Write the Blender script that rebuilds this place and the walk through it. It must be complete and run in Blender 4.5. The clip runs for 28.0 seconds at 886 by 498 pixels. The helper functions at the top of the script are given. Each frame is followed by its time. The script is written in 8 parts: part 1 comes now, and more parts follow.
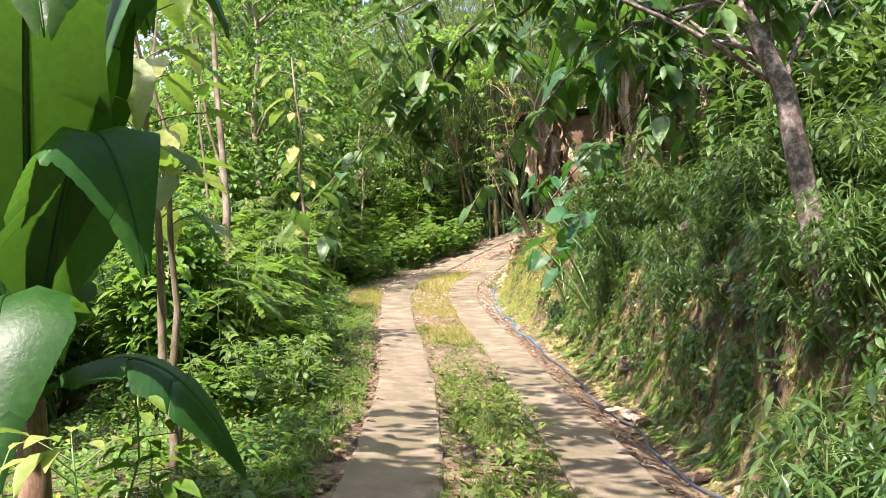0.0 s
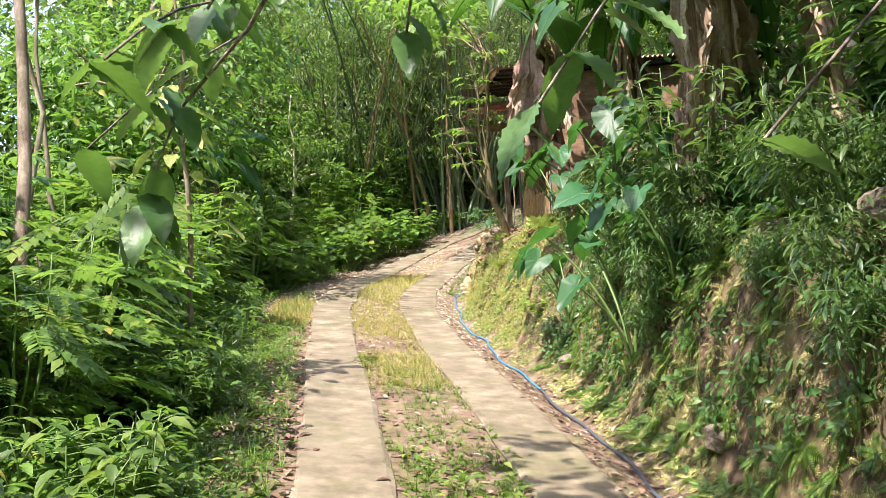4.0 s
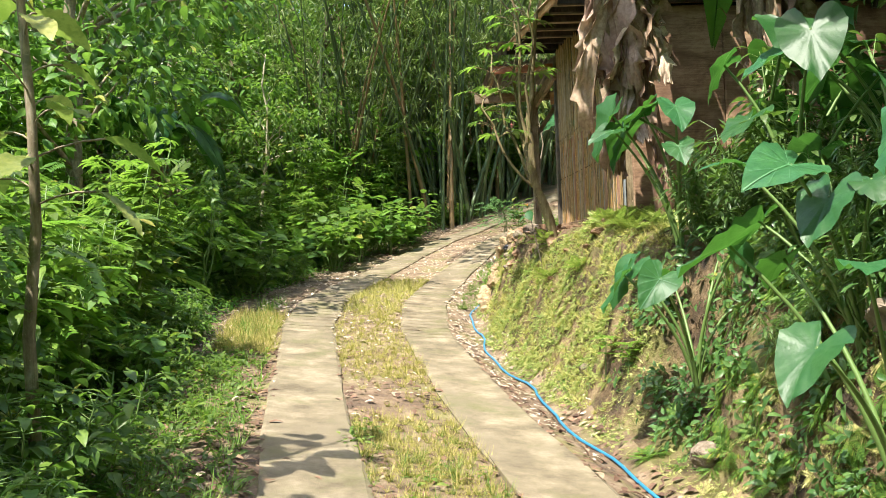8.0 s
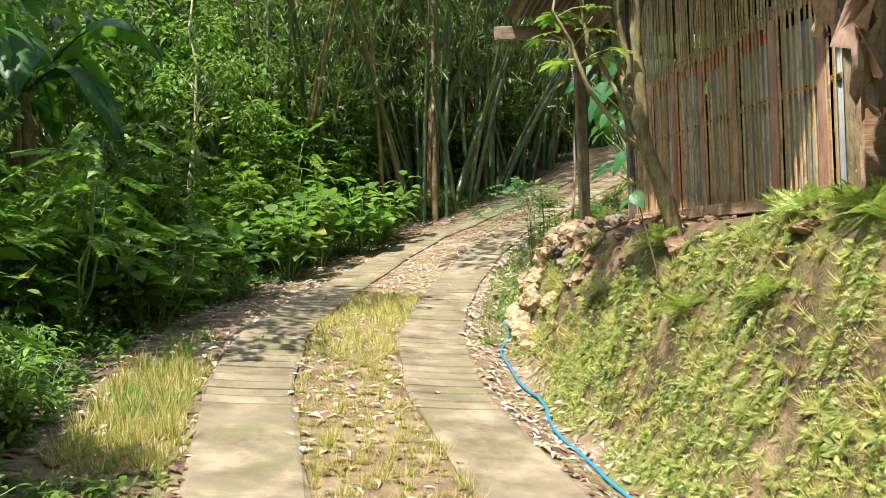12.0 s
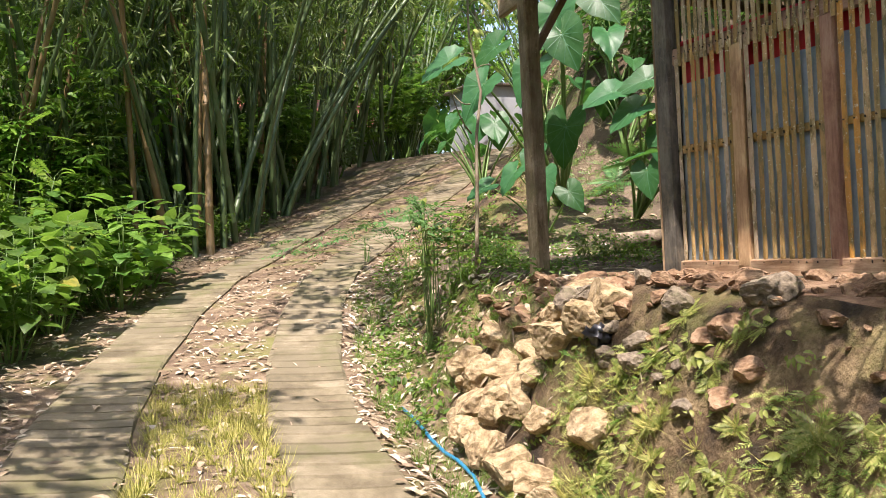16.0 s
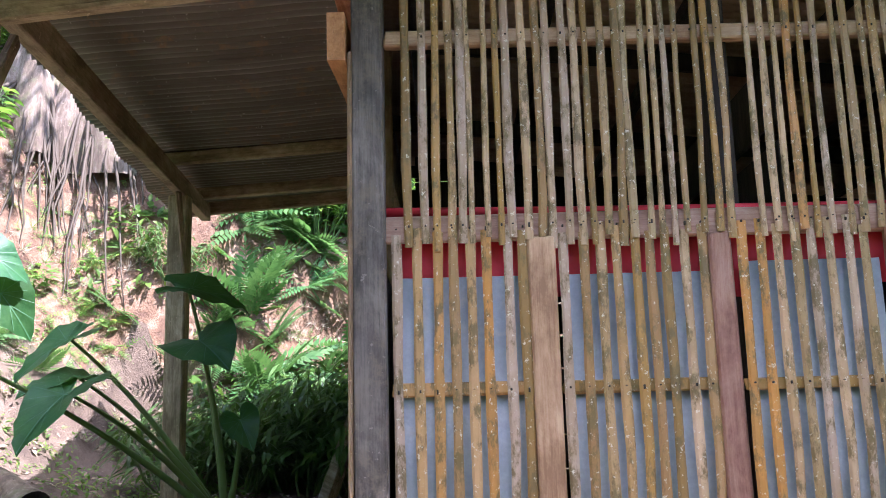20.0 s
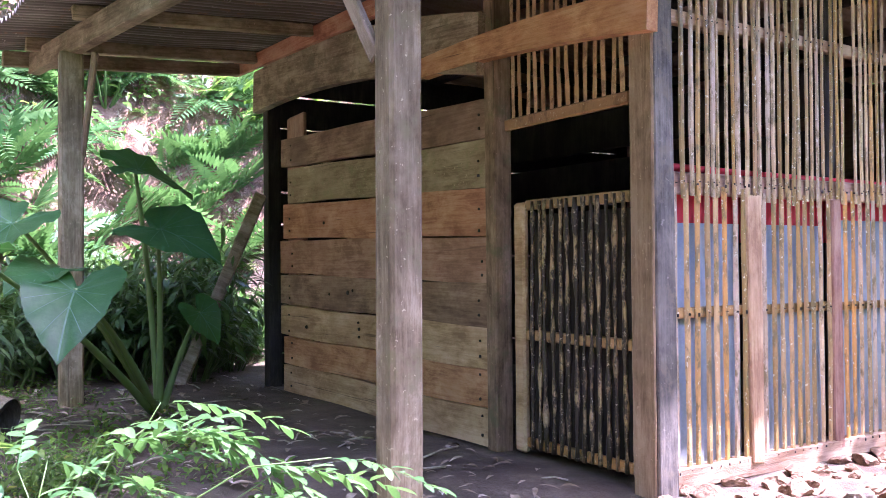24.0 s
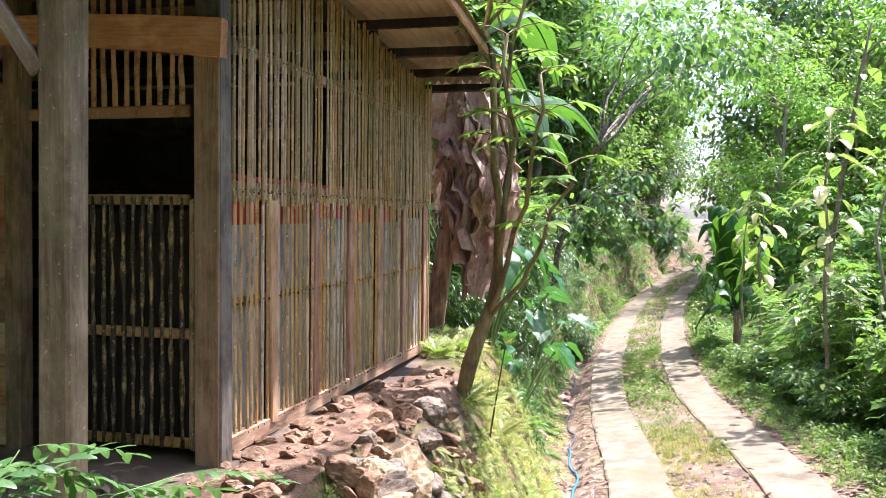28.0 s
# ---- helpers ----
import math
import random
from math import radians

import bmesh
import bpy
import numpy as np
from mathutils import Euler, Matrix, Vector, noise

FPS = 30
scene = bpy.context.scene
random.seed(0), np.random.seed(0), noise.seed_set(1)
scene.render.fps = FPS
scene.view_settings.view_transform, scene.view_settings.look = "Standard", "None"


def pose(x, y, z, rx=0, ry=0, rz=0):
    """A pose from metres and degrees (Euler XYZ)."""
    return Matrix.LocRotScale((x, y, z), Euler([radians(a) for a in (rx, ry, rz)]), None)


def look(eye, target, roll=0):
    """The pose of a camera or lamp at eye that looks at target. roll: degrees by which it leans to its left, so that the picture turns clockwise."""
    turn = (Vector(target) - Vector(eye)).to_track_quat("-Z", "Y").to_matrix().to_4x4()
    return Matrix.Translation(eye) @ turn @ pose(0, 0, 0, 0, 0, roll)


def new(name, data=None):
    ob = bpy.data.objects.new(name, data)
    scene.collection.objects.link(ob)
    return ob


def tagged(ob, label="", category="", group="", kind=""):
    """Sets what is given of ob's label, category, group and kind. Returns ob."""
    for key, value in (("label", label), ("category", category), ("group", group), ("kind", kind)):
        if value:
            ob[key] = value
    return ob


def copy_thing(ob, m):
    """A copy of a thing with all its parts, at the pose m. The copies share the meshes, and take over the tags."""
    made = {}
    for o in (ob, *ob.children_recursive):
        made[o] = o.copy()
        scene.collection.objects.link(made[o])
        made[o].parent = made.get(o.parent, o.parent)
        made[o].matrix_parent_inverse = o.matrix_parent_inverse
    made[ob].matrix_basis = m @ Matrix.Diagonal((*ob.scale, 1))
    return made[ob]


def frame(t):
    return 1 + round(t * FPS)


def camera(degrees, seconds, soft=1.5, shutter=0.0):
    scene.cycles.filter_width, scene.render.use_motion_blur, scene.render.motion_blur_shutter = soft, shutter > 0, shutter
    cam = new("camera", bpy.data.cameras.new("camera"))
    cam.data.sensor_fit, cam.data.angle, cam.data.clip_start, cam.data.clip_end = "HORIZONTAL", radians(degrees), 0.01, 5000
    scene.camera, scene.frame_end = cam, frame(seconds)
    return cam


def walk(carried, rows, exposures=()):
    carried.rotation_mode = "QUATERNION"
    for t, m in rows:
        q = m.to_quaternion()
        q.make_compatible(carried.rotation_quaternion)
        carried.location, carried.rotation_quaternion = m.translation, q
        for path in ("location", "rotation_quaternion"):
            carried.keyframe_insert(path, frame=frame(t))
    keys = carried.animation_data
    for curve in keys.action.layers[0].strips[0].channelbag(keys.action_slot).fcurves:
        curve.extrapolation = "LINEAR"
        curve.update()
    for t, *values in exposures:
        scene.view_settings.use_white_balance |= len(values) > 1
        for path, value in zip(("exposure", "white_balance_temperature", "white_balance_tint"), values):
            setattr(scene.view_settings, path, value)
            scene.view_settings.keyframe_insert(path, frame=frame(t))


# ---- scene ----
cam = camera(52.0, 28.0, soft=0.5)
PATH = [
    (0, (1.243, 3.228, 1.311), (1.145, 5.226, 1.352), -4.4),
    (0.5, (1.201, 3.623, 1.32), (1.121, 5.621, 1.357), -4.3),
    (1, (1.145, 3.971, 1.331), (1.089, 5.97, 1.366), -4.4),
    (1.5, (1.089, 4.471, 1.338), (1.052, 6.471, 1.371), -4.3),
    (2, (1.016, 4.955, 1.352), (1.004, 6.955, 1.383), -4.3),
    (2.5, (0.946, 5.566, 1.373), (0.956, 7.566, 1.4), -4.5),
    (3, (0.865, 6.16, 1.372), (0.896, 8.159, 1.402), -4.3),
    (3.5, (0.884, 6.822, 1.364), (0.915, 8.822, 1.395), -4.4),
    (5.5, (0.726, 9.213, 1.466), (0.778, 11.212, 1.483), -2.6),
    (6, (0.695, 9.721, 1.48), (0.749, 11.72, 1.494), -2.6),
    (6.5, (0.613, 10.18, 1.488), (0.678, 12.179, 1.502), -2.4),
    (7, (0.555, 10.607, 1.482), (0.626, 12.606, 1.501), -2.4),
    (7.5, (0.505, 11.027, 1.491), (0.58, 13.025, 1.511), -2.3),
    (8, (0.425, 11.437, 1.538), (0.509, 13.435, 1.553), -2.3),
    (8.5, (0.392, 11.9, 1.572), (0.467, 13.898, 1.585), -2.3),
    (9, (0.307, 12.503, 1.554), (0.389, 14.501, 1.572), -2.2),
    (9.5, (0.266, 13.135, 1.58), (0.355, 15.133, 1.594), -2.3),
    (10, (0.226, 13.705, 1.608), (0.325, 15.702, 1.617), -2.4),
    (10.5, (0.172, 14.261, 1.638), (0.291, 16.258, 1.641), -2.4),
    (11, (0.163, 14.803, 1.673), (0.295, 16.799, 1.668), -2.5),
    (11.5, (0.087, 15.399, 1.679), (0.25, 17.392, 1.674), -2.4),
    (13.5, (-0.285, 17.378, 1.806), (0.047, 19.35, 1.804), -1.9),
    (14, (-0.399, 17.905, 1.841), (-0.001, 19.865, 1.848), -1.9),
    (14.5, (-0.482, 18.421, 1.877), (-0.017, 20.366, 1.897), -2.1),
    (15, (-0.599, 18.924, 1.929), (-0.056, 20.848, 1.955), -2.4),
    (15.5, (-0.63, 19.52, 1.987), (0.021, 21.411, 2.005), -3.0),
    (16, (-0.671, 20.195, 2.048), (0.15, 22.019, 2.055), -2.9),
    (16.5, (-0.677, 20.743, 2.142), (0.332, 22.47, 2.134), -3.4),
    (17, (-0.66, 21.289, 2.197), (0.55, 22.882, 2.189), -3.4),
    (17.5, (-0.689, 21.834, 2.228), (0.743, 23.231, 2.232), -3.1),
    (18, (-0.49, 22.26, 2.22), (1.094, 23.481, 2.268), -2.3),
    (18.5, (-0.544, 22.825, 2.254), (1.246, 23.714, 2.335), -2.1),
    (19, (-0.456, 23.324, 2.281), (1.459, 23.88, 2.429), -1.7),
    (19.5, (-0.338, 23.767, 2.379), (1.63, 24.031, 2.615), -1.7),
    (20, (-0.282, 24.172, 2.46), (1.684, 24.176, 2.831), -1.5),
    (20.5, (-0.277, 24.59, 2.508), (1.648, 24.364, 2.999), -0.8),
    (22.5, (0.036, 26.286, 2.618), (1.739, 25.364, 3.116), -0.9),
    (23, (0.102, 26.599, 2.741), (1.822, 25.61, 2.997), -0.5),
    (23.5, (0.118, 26.915, 2.756), (1.82, 25.871, 2.878), -0.5),
    (24, (0.102, 27.122, 2.774), (1.784, 26.041, 2.804), -0.5),
    (24.5, (0.1, 27.377, 2.795), (1.751, 26.247, 2.761), -0.6),
    (25, (0.217, 27.545, 2.798), (1.832, 26.366, 2.739), -0.4),
    (25.5, (0.332, 27.75, 2.841), (1.898, 26.509, 2.766), -0.5),
    (26, (0.417, 27.939, 2.909), (1.933, 26.638, 2.816), -0.4),
    (26.5, (0.519, 28.09, 2.838), (1.955, 26.699, 2.786), 0.5),
    (27, (0.594, 28.122, 2.915), (1.802, 26.53, 2.849), -0.1),
    (27.5, (0.68, 28.144, 2.981), (1.471, 26.308, 2.901), 0.5),
    (28, (0.687, 28.2, 2.988), (1.176, 26.262, 2.913), 0.6),
]
walk(cam, [(t, look(eye, target, roll)) for t, eye, target, roll in PATH],
     [(0, 1.75, 6400, 26), (3, 1.7, 6200, 24), (8, 1.65, 6400, 10), (11, 1.6, 6400, 10), (14, 1.45, 6500, 18), (17.5, 1.42, 6400, 20), (19, 1.95, 5600, 30), (20, 2.6, 5350, 34), (22.5, 3.75, 5100, 47), (23.5, 3.5, 5100, 49),
      (25, 3.0, 5250, 58), (26.5, 3.1, 5250, 58), (27.1, 3.05, 5100, 52), (28, 2.1, 5700, 28)])


# ---- world and light ----
SUN_EL, SUN_AZ = 73.0, -102.0            # degrees; azimuth from +y, positive towards +x
world = bpy.data.worlds.new("sky")
scene.world = world
world.use_nodes = True
wn = world.node_tree
sky = wn.nodes.new("ShaderNodeTexSky")
sky.sky_type = "NISHITA"
sky.sun_disc = False
sky.sun_elevation = radians(SUN_EL)
sky.sun_rotation = radians(SUN_AZ)
sky.air_density, sky.dust_density, sky.ozone_density = 1.0, 2.5, 1.0
wn.links.new(sky.outputs[0], wn.nodes["Background"].inputs[0])
wn.nodes["Background"].inputs[1].default_value = 0.15
sun_dir = Vector((math.sin(radians(SUN_AZ)) * math.cos(radians(SUN_EL)), math.cos(radians(SUN_AZ)) * math.cos(radians(SUN_EL)), math.sin(radians(SUN_EL))))
sun = new("sun", bpy.data.lights.new("sun", "SUN"))
sun.data.energy, sun.data.angle, sun.data.color = 4.2, radians(0.53), (1.0, 0.93, 0.82)
sun.matrix_world = look(tuple(sun_dir * 60), (0, 20, 0))


# ---- materials ----
def nodes_of(name):
    m = bpy.data.materials.new(name)
    m.use_nodes = True
    t = m.node_tree
    return m, t, t.nodes["Principled BSDF"]


def link(t, a, b):
    t.links.new(a, b)


def noise_tex(t, scale, detail=6.0, rough=0.6, coords="Object", stretch=None, distortion=0.0, shift=False):
    co = t.nodes.new("ShaderNodeTexCoord")
    n = t.nodes.new("ShaderNodeTexNoise")
    n.inputs["Scale"].default_value, n.inputs["Detail"].default_value, n.inputs["Roughness"].default_value = scale, detail, rough
    n.inputs["Distortion"].default_value = distortion
    src = co.outputs[coords]
    if stretch or shift:
        mp = t.nodes.new("ShaderNodeMapping")
        mp.inputs["Scale"].default_value = stretch or (1, 1, 1)
        if shift:
            info = t.nodes.new("ShaderNodeObjectInfo")
            link(t, maths(t, "MULTIPLY", info.outputs["Random"], 43.0), mp.inputs["Location"])
        link(t, src, mp.inputs["Vector"])
        src = mp.outputs[0]
    link(t, src, n.inputs["Vector"])
    return n.outputs[0]


def ramp(t, fac, stops):
    r = t.nodes.new("ShaderNodeValToRGB")
    els = r.color_ramp.elements
    while len(els) < len(stops):
        els.new(0.5)
    for e, (p, c) in zip(els, stops):
        e.position, e.color = p, (*c, 1.0)
    link(t, fac, r.inputs[0])
    return r.outputs[0]


def mixc(t, fac, a, b, blend="MIX"):
    m = t.nodes.new("ShaderNodeMix")
    m.data_type, m.blend_type = "RGBA", blend
    for s, v in ((m.inputs[0], fac), (m.inputs[6], a), (m.inputs[7], b)):
        if isinstance(v, (int, float)):
            s.default_value = v
        elif isinstance(v, tuple):
            s.default_value = (*v, 1.0)
        else:
            link(t, v, s)
    return m.outputs[2]


def maths(t, op, a, b=0.0):
    m = t.nodes.new("ShaderNodeMath")
    m.operation = op
    for s, v in zip(m.inputs, (a, b)):
        if isinstance(v, (int, float)):
            s.default_value = v
        else:
            link(t, v, s)
    return m.outputs[0]


def bump(t, bsdf, height, strength=0.3, distance=0.01):
    b = t.nodes.new("ShaderNodeBump")
    b.inputs["Strength"].default_value, b.inputs["Distance"].default_value = strength, distance
    link(t, height, b.inputs["Height"])
    link(t, b.outputs[0], bsdf.inputs["Normal"])


def mat_leaf(name, dark, mid, light, glow=0.45, rough=0.42, yellow=None, spots=0.0, through_c=(0.21, 0.40, 0.04)):
    """Leaf: colour varies from leaf to leaf, light passes through the blade."""
    m, t, p = nodes_of(name)
    geo = t.nodes.new("ShaderNodeNewGeometry")
    c = ramp(t, geo.outputs["Random Per Island"], [(0.0, dark), (0.55, mid), (0.93, light)] + ([(0.97, yellow)] if yellow else []))
    n = noise_tex(t, 9.0, 5)
    c = mixc(t, ramp(t, n, [(0.35, (0, 0, 0)), (0.75, (0.5, 0.5, 0.5))]), c, light)
    blot = noise_tex(t, 26.0, 3)
    c = mixc(t, ramp(t, blot, [(0.40, (0.45, 0.45, 0.45)), (0.56, (0, 0, 0))]), c, dark)
    if spots:
        s = noise_tex(t, 40.0, 3)
        c = mixc(t, ramp(t, s, [(0.62, (0, 0, 0)), (0.7, (spots, spots, spots))]), c, (0.25, 0.17, 0.05))
    info = t.nodes.new("ShaderNodeObjectInfo")
    hsv = t.nodes.new("ShaderNodeHueSaturation")
    link(t, c, hsv.inputs["Color"])
    link(t, maths(t, "ADD", maths(t, "MULTIPLY", info.outputs["Random"], 0.03), 0.485), hsv.inputs["Hue"])
    link(t, maths(t, "ADD", maths(t, "MULTIPLY", info.outputs["Random"], 0.4), 0.8), hsv.inputs["Value"])
    c = hsv.outputs[0]
    link(t, c, p.inputs["Base Color"])
    p.inputs["Roughness"].default_value = rough
    p.inputs["Specular IOR Level"].default_value = 0.32
    bump(t, p, noise_tex(t, 55.0, 3), 0.5, 0.004)
    tr = t.nodes.new("ShaderNodeBsdfTranslucent")
    link(t, mixc(t, 0.6, c, through_c, "MIX"), tr.inputs["Color"])
    mx = t.nodes.new("ShaderNodeMixShader")
    mx.inputs[0].default_value = glow
    link(t, p.outputs[0], mx.inputs[1])
    link(t, tr.outputs[0], mx.inputs[2])
    link(t, mx.outputs[0], t.nodes["Material Output"].inputs["Surface"])
    return m


def mat_wood(name, a, b, c, along="Z", grain=1.0, rough=0.75, moss=None, stain=0.35, spread=0.5):
    """Sawn or weathered wood: grain along one axis, blotches, dark cracks, lichen; each piece differs."""
    m, t, p = nodes_of(name)
    k = {"X": 0, "Y": 1, "Z": 2}[along]
    fine = tuple((0.05 if i == k else 1.0) * grain for i in range(3))
    blot = tuple(0.45 if i == k else 1.0 for i in range(3))
    info = t.nodes.new("ShaderNodeObjectInfo")
    n1 = noise_tex(t, 70.0, 8, 0.7, stretch=fine, distortion=0.4, shift=True)
    n2 = noise_tex(t, 7.0, 8, 0.72, stretch=blot, distortion=0.3, shift=True)
    n3 = noise_tex(t, 2.2, 4, 0.6, shift=True)
    col = ramp(t, maths(t, "ADD", maths(t, "MULTIPLY", n1, 0.32), maths(t, "MULTIPLY", n2, 0.68)), [(0.41, a), (0.5, b), (0.59, c)])
    col = mixc(t, ramp(t, n3, [(0.42, (0, 0, 0)), (0.62, (stain, stain, stain))]), col, a)
    crack = noise_tex(t, 38.0, 3, 0.6, stretch=tuple((0.025 if i == k else 1.0) for i in range(3)), distortion=0.8, shift=True)
    col = mixc(t, ramp(t, crack, [(0.27, (0.7, 0.7, 0.7)), (0.33, (0, 0, 0))]), col, tuple(v * 0.25 for v in a))
    hsv = t.nodes.new("ShaderNodeHueSaturation")
    link(t, col, hsv.inputs["Color"])
    link(t, maths(t, "ADD", maths(t, "MULTIPLY", info.outputs["Random"], spread), 1.0 - spread / 2), hsv.inputs["Value"])
    link(t, maths(t, "ADD", maths(t, "MULTIPLY", info.outputs["Random"], 0.03), 0.485), hsv.inputs["Hue"])
    col = hsv.outputs[0]
    if moss:
        n5 = noise_tex(t, 9.0, 7, 0.75, shift=True)
        col = mixc(t, ramp(t, n5, [(0.52, (0, 0, 0)), (0.64, (0.75, 0.75, 0.75))]), col, moss)
        n4 = noise_tex(t, 45.0, 4, 0.7, shift=True)
        col = mixc(t, ramp(t, n4, [(0.64, (0, 0, 0)), (0.69, (0.7, 0.7, 0.7))]), col, tuple(min(1.0, v * 1.35) for v in c))
    link(t, col, p.inputs["Base Color"])
    p.inputs["Roughness"].default_value = rough
    bump(t, p, maths(t, "ADD", n1, n2), 0.7, 0.006)
    return m


def mat_splits(name, tones, fleck, dirt, rough=0.5, amount=0.6, dirt_at=0.50):
    """Split bamboo: every piece has its own tone, with mould, white flecks and dark mottling."""
    m, t, p = nodes_of(name)
    info = t.nodes.new("ShaderNodeObjectInfo")
    n = len(tones)
    c = ramp(t, info.outputs["Random"], [((i + 0.5) / n, v) for i, v in enumerate(tones)])
    n1 = noise_tex(t, 5.0, 6, 0.7, stretch=(1, 1, 0.6), shift=True)
    c = mixc(t, ramp(t, n1, [(0.42, (0, 0, 0)), (0.6, (amount, amount, amount))]), c, tones[0])
    n2 = noise_tex(t, 16.0, 6, 0.75, stretch=(1, 1, 0.5), shift=True)
    c = mixc(t, ramp(t, n2, [(dirt_at, (0, 0, 0)), (dirt_at + 0.1, (0.92, 0.92, 0.92))]), c, dirt)
    n3 = noise_tex(t, 60.0, 5, 0.7, shift=True)
    c = mixc(t, ramp(t, n3, [(0.60, (0, 0, 0)), (0.66, (0.85, 0.85, 0.85))]), c, fleck)
    link(t, c, p.inputs["Base Color"])
    p.inputs["Roughness"].default_value = rough
    bump(t, p, maths(t, "ADD", n2, n3), 0.4, 0.003)
    return m


def mat_speckle(name, stops, scale, rough=0.9, fine=60.0, relief=0.6, dist=0.03, moss=None, moss_at=0.55, second=None):
    """Soil, stone, concrete: two scales of noise, grit and moss."""
    m, t, p = nodes_of(name)
    n1, n2 = noise_tex(t, scale, 9, 0.65), noise_tex(t, fine, 6, 0.7)
    c = ramp(t, n1, stops)
    c = mixc(t, ramp(t, n2, [(0.35, (0.35, 0.35, 0.35)), (0.65, (0, 0, 0))]), c, stops[0][1])
    if second:
        n4 = noise_tex(t, second[0], 5, 0.6)
        c = mixc(t, ramp(t, n4, [(second[1], (0, 0, 0)), (second[1] + 0.12, (0.85, 0.85, 0.85))]), c, second[2])
    if moss:
        n3 = noise_tex(t, scale * 0.45, 6, 0.7)
        c = mixc(t, ramp(t, n3, [(moss_at, (0, 0, 0)), (moss_at + 0.15, (0.85, 0.85, 0.85))]), c, moss)
    link(t, c, p.inputs["Base Color"])
    p.inputs["Roughness"].default_value = rough
    bump(t, p, maths(t, "ADD", n1, maths(t, "MULTIPLY", n2, 0.5)), relief, dist)
    return m


def mat_tin(name, dark, mid, light):
    """Old corrugated sheet: dark bands at the pitch of the furrows, rust spots and streaks along them."""
    m, t, p = nodes_of(name)
    c = ramp(t, noise_tex(t, 1.0, 6, 0.65, stretch=(9, 0.7, 1)), [(0.32, dark), (0.5, mid), (0.68, light)])
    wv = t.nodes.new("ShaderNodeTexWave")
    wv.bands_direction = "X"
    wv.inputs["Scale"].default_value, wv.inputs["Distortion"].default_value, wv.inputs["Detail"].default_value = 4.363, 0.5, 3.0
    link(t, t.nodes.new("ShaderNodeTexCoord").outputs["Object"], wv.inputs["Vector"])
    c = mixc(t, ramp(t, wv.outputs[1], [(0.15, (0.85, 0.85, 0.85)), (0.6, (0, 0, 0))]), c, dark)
    c = mixc(t, ramp(t, noise_tex(t, 7.0, 6, 0.7), [(0.56, (0, 0, 0)), (0.66, (0.7, 0.7, 0.7))]), c, (0.24, 0.13, 0.065))
    c = mixc(t, ramp(t, noise_tex(t, 38.0, 4), [(0.66, (0, 0, 0)), (0.72, (0.8, 0.8, 0.8))]), c, (0.42, 0.39, 0.34))
    link(t, c, p.inputs["Base Color"])
    p.inputs["Roughness"].default_value = 0.55
    bump(t, p, noise_tex(t, 25.0, 4), 0.15, 0.003)
    return m


def mat_plain(name, color, rough=0.6, metal=0.0, wear=0.25, scale=12.0):
    m, t, p = nodes_of(name)
    n = noise_tex(t, scale, 7, 0.65)
    dark = tuple(v * 0.55 for v in color)
    link(t, mixc(t, ramp(t, n, [(0.4, (0, 0, 0)), (0.75, (wear, wear, wear))]), color, dark), p.inputs["Base Color"])
    p.inputs["Roughness"].default_value, p.inputs["Metallic"].default_value = rough, metal
    bump(t, p, n, 0.15, 0.005)
    return m


M_GROUND = mat_speckle("forest_soil", [(0.3, (0.045, 0.032, 0.02)), (0.5, (0.12, 0.085, 0.05)), (0.72, (0.24, 0.18, 0.11))], 2.2, fine=45, relief=0.9, dist=0.05, moss=(0.06, 0.085, 0.02), moss_at=0.5)
M_VERGE = mat_speckle("road_verge_soil", [(0.32, (0.07, 0.045, 0.028)), (0.5, (0.175, 0.118, 0.07)), (0.7, (0.34, 0.265, 0.175))], 4.0, fine=70, relief=0.9, dist=0.03, moss=(0.15, 0.15, 0.04), moss_at=0.50)
M_BANK = mat_speckle("mossy_bank", [(0.36, (0.032, 0.02, 0.01)), (0.5, (0.135, 0.085, 0.04)), (0.66, (0.37, 0.27, 0.14))], 3.5, fine=40, relief=1.0, dist=0.08, moss=(0.15, 0.15, 0.035), moss_at=0.48)
M_CLAY = mat_speckle("clay", [(0.34, (0.085, 0.044, 0.023)), (0.5, (0.20, 0.118, 0.064)), (0.66, (0.36, 0.245, 0.155))], 5.0, fine=38, relief=0.9, dist=0.05, second=(9.0, 0.58, (0.11, 0.07, 0.043)))
M_YARD = mat_speckle("damp_yard_and_shade_earth", [(0.3, (0.055, 0.038, 0.024)), (0.5, (0.125, 0.09, 0.058)), (0.75, (0.25, 0.185, 0.125))], 3.0, fine=60, relief=0.9, dist=0.04, moss=(0.07, 0.075, 0.03), moss_at=0.56)
M_CONCRETE = mat_speckle("track_concrete", [(0.34, (0.09, 0.071, 0.041)), (0.5, (0.175, 0.143, 0.088)), (0.66, (0.29, 0.243, 0.162))], 3.2, fine=120, relief=0.6, dist=0.014, moss=(0.11, 0.105, 0.042), moss_at=0.50, second=(0.9, 0.52, (0.155, 0.128, 0.08)))
M_ROCK = mat_speckle("limestone", [(0.36, (0.15, 0.10, 0.05)), (0.5, (0.35, 0.255, 0.14)), (0.66, (0.51, 0.41, 0.265))], 2.2, fine=14, relief=0.9, dist=0.014, moss=(0.20, 0.16, 0.06), moss_at=0.58)
M_ROCKD = mat_speckle("dark_stone", [(0.36, (0.085, 0.065, 0.045)), (0.5, (0.19, 0.15, 0.105)), (0.68, (0.32, 0.26, 0.19))], 2.2, fine=14, relief=0.9, dist=0.010, moss=(0.12, 0.11, 0.05), moss_at=0.56)
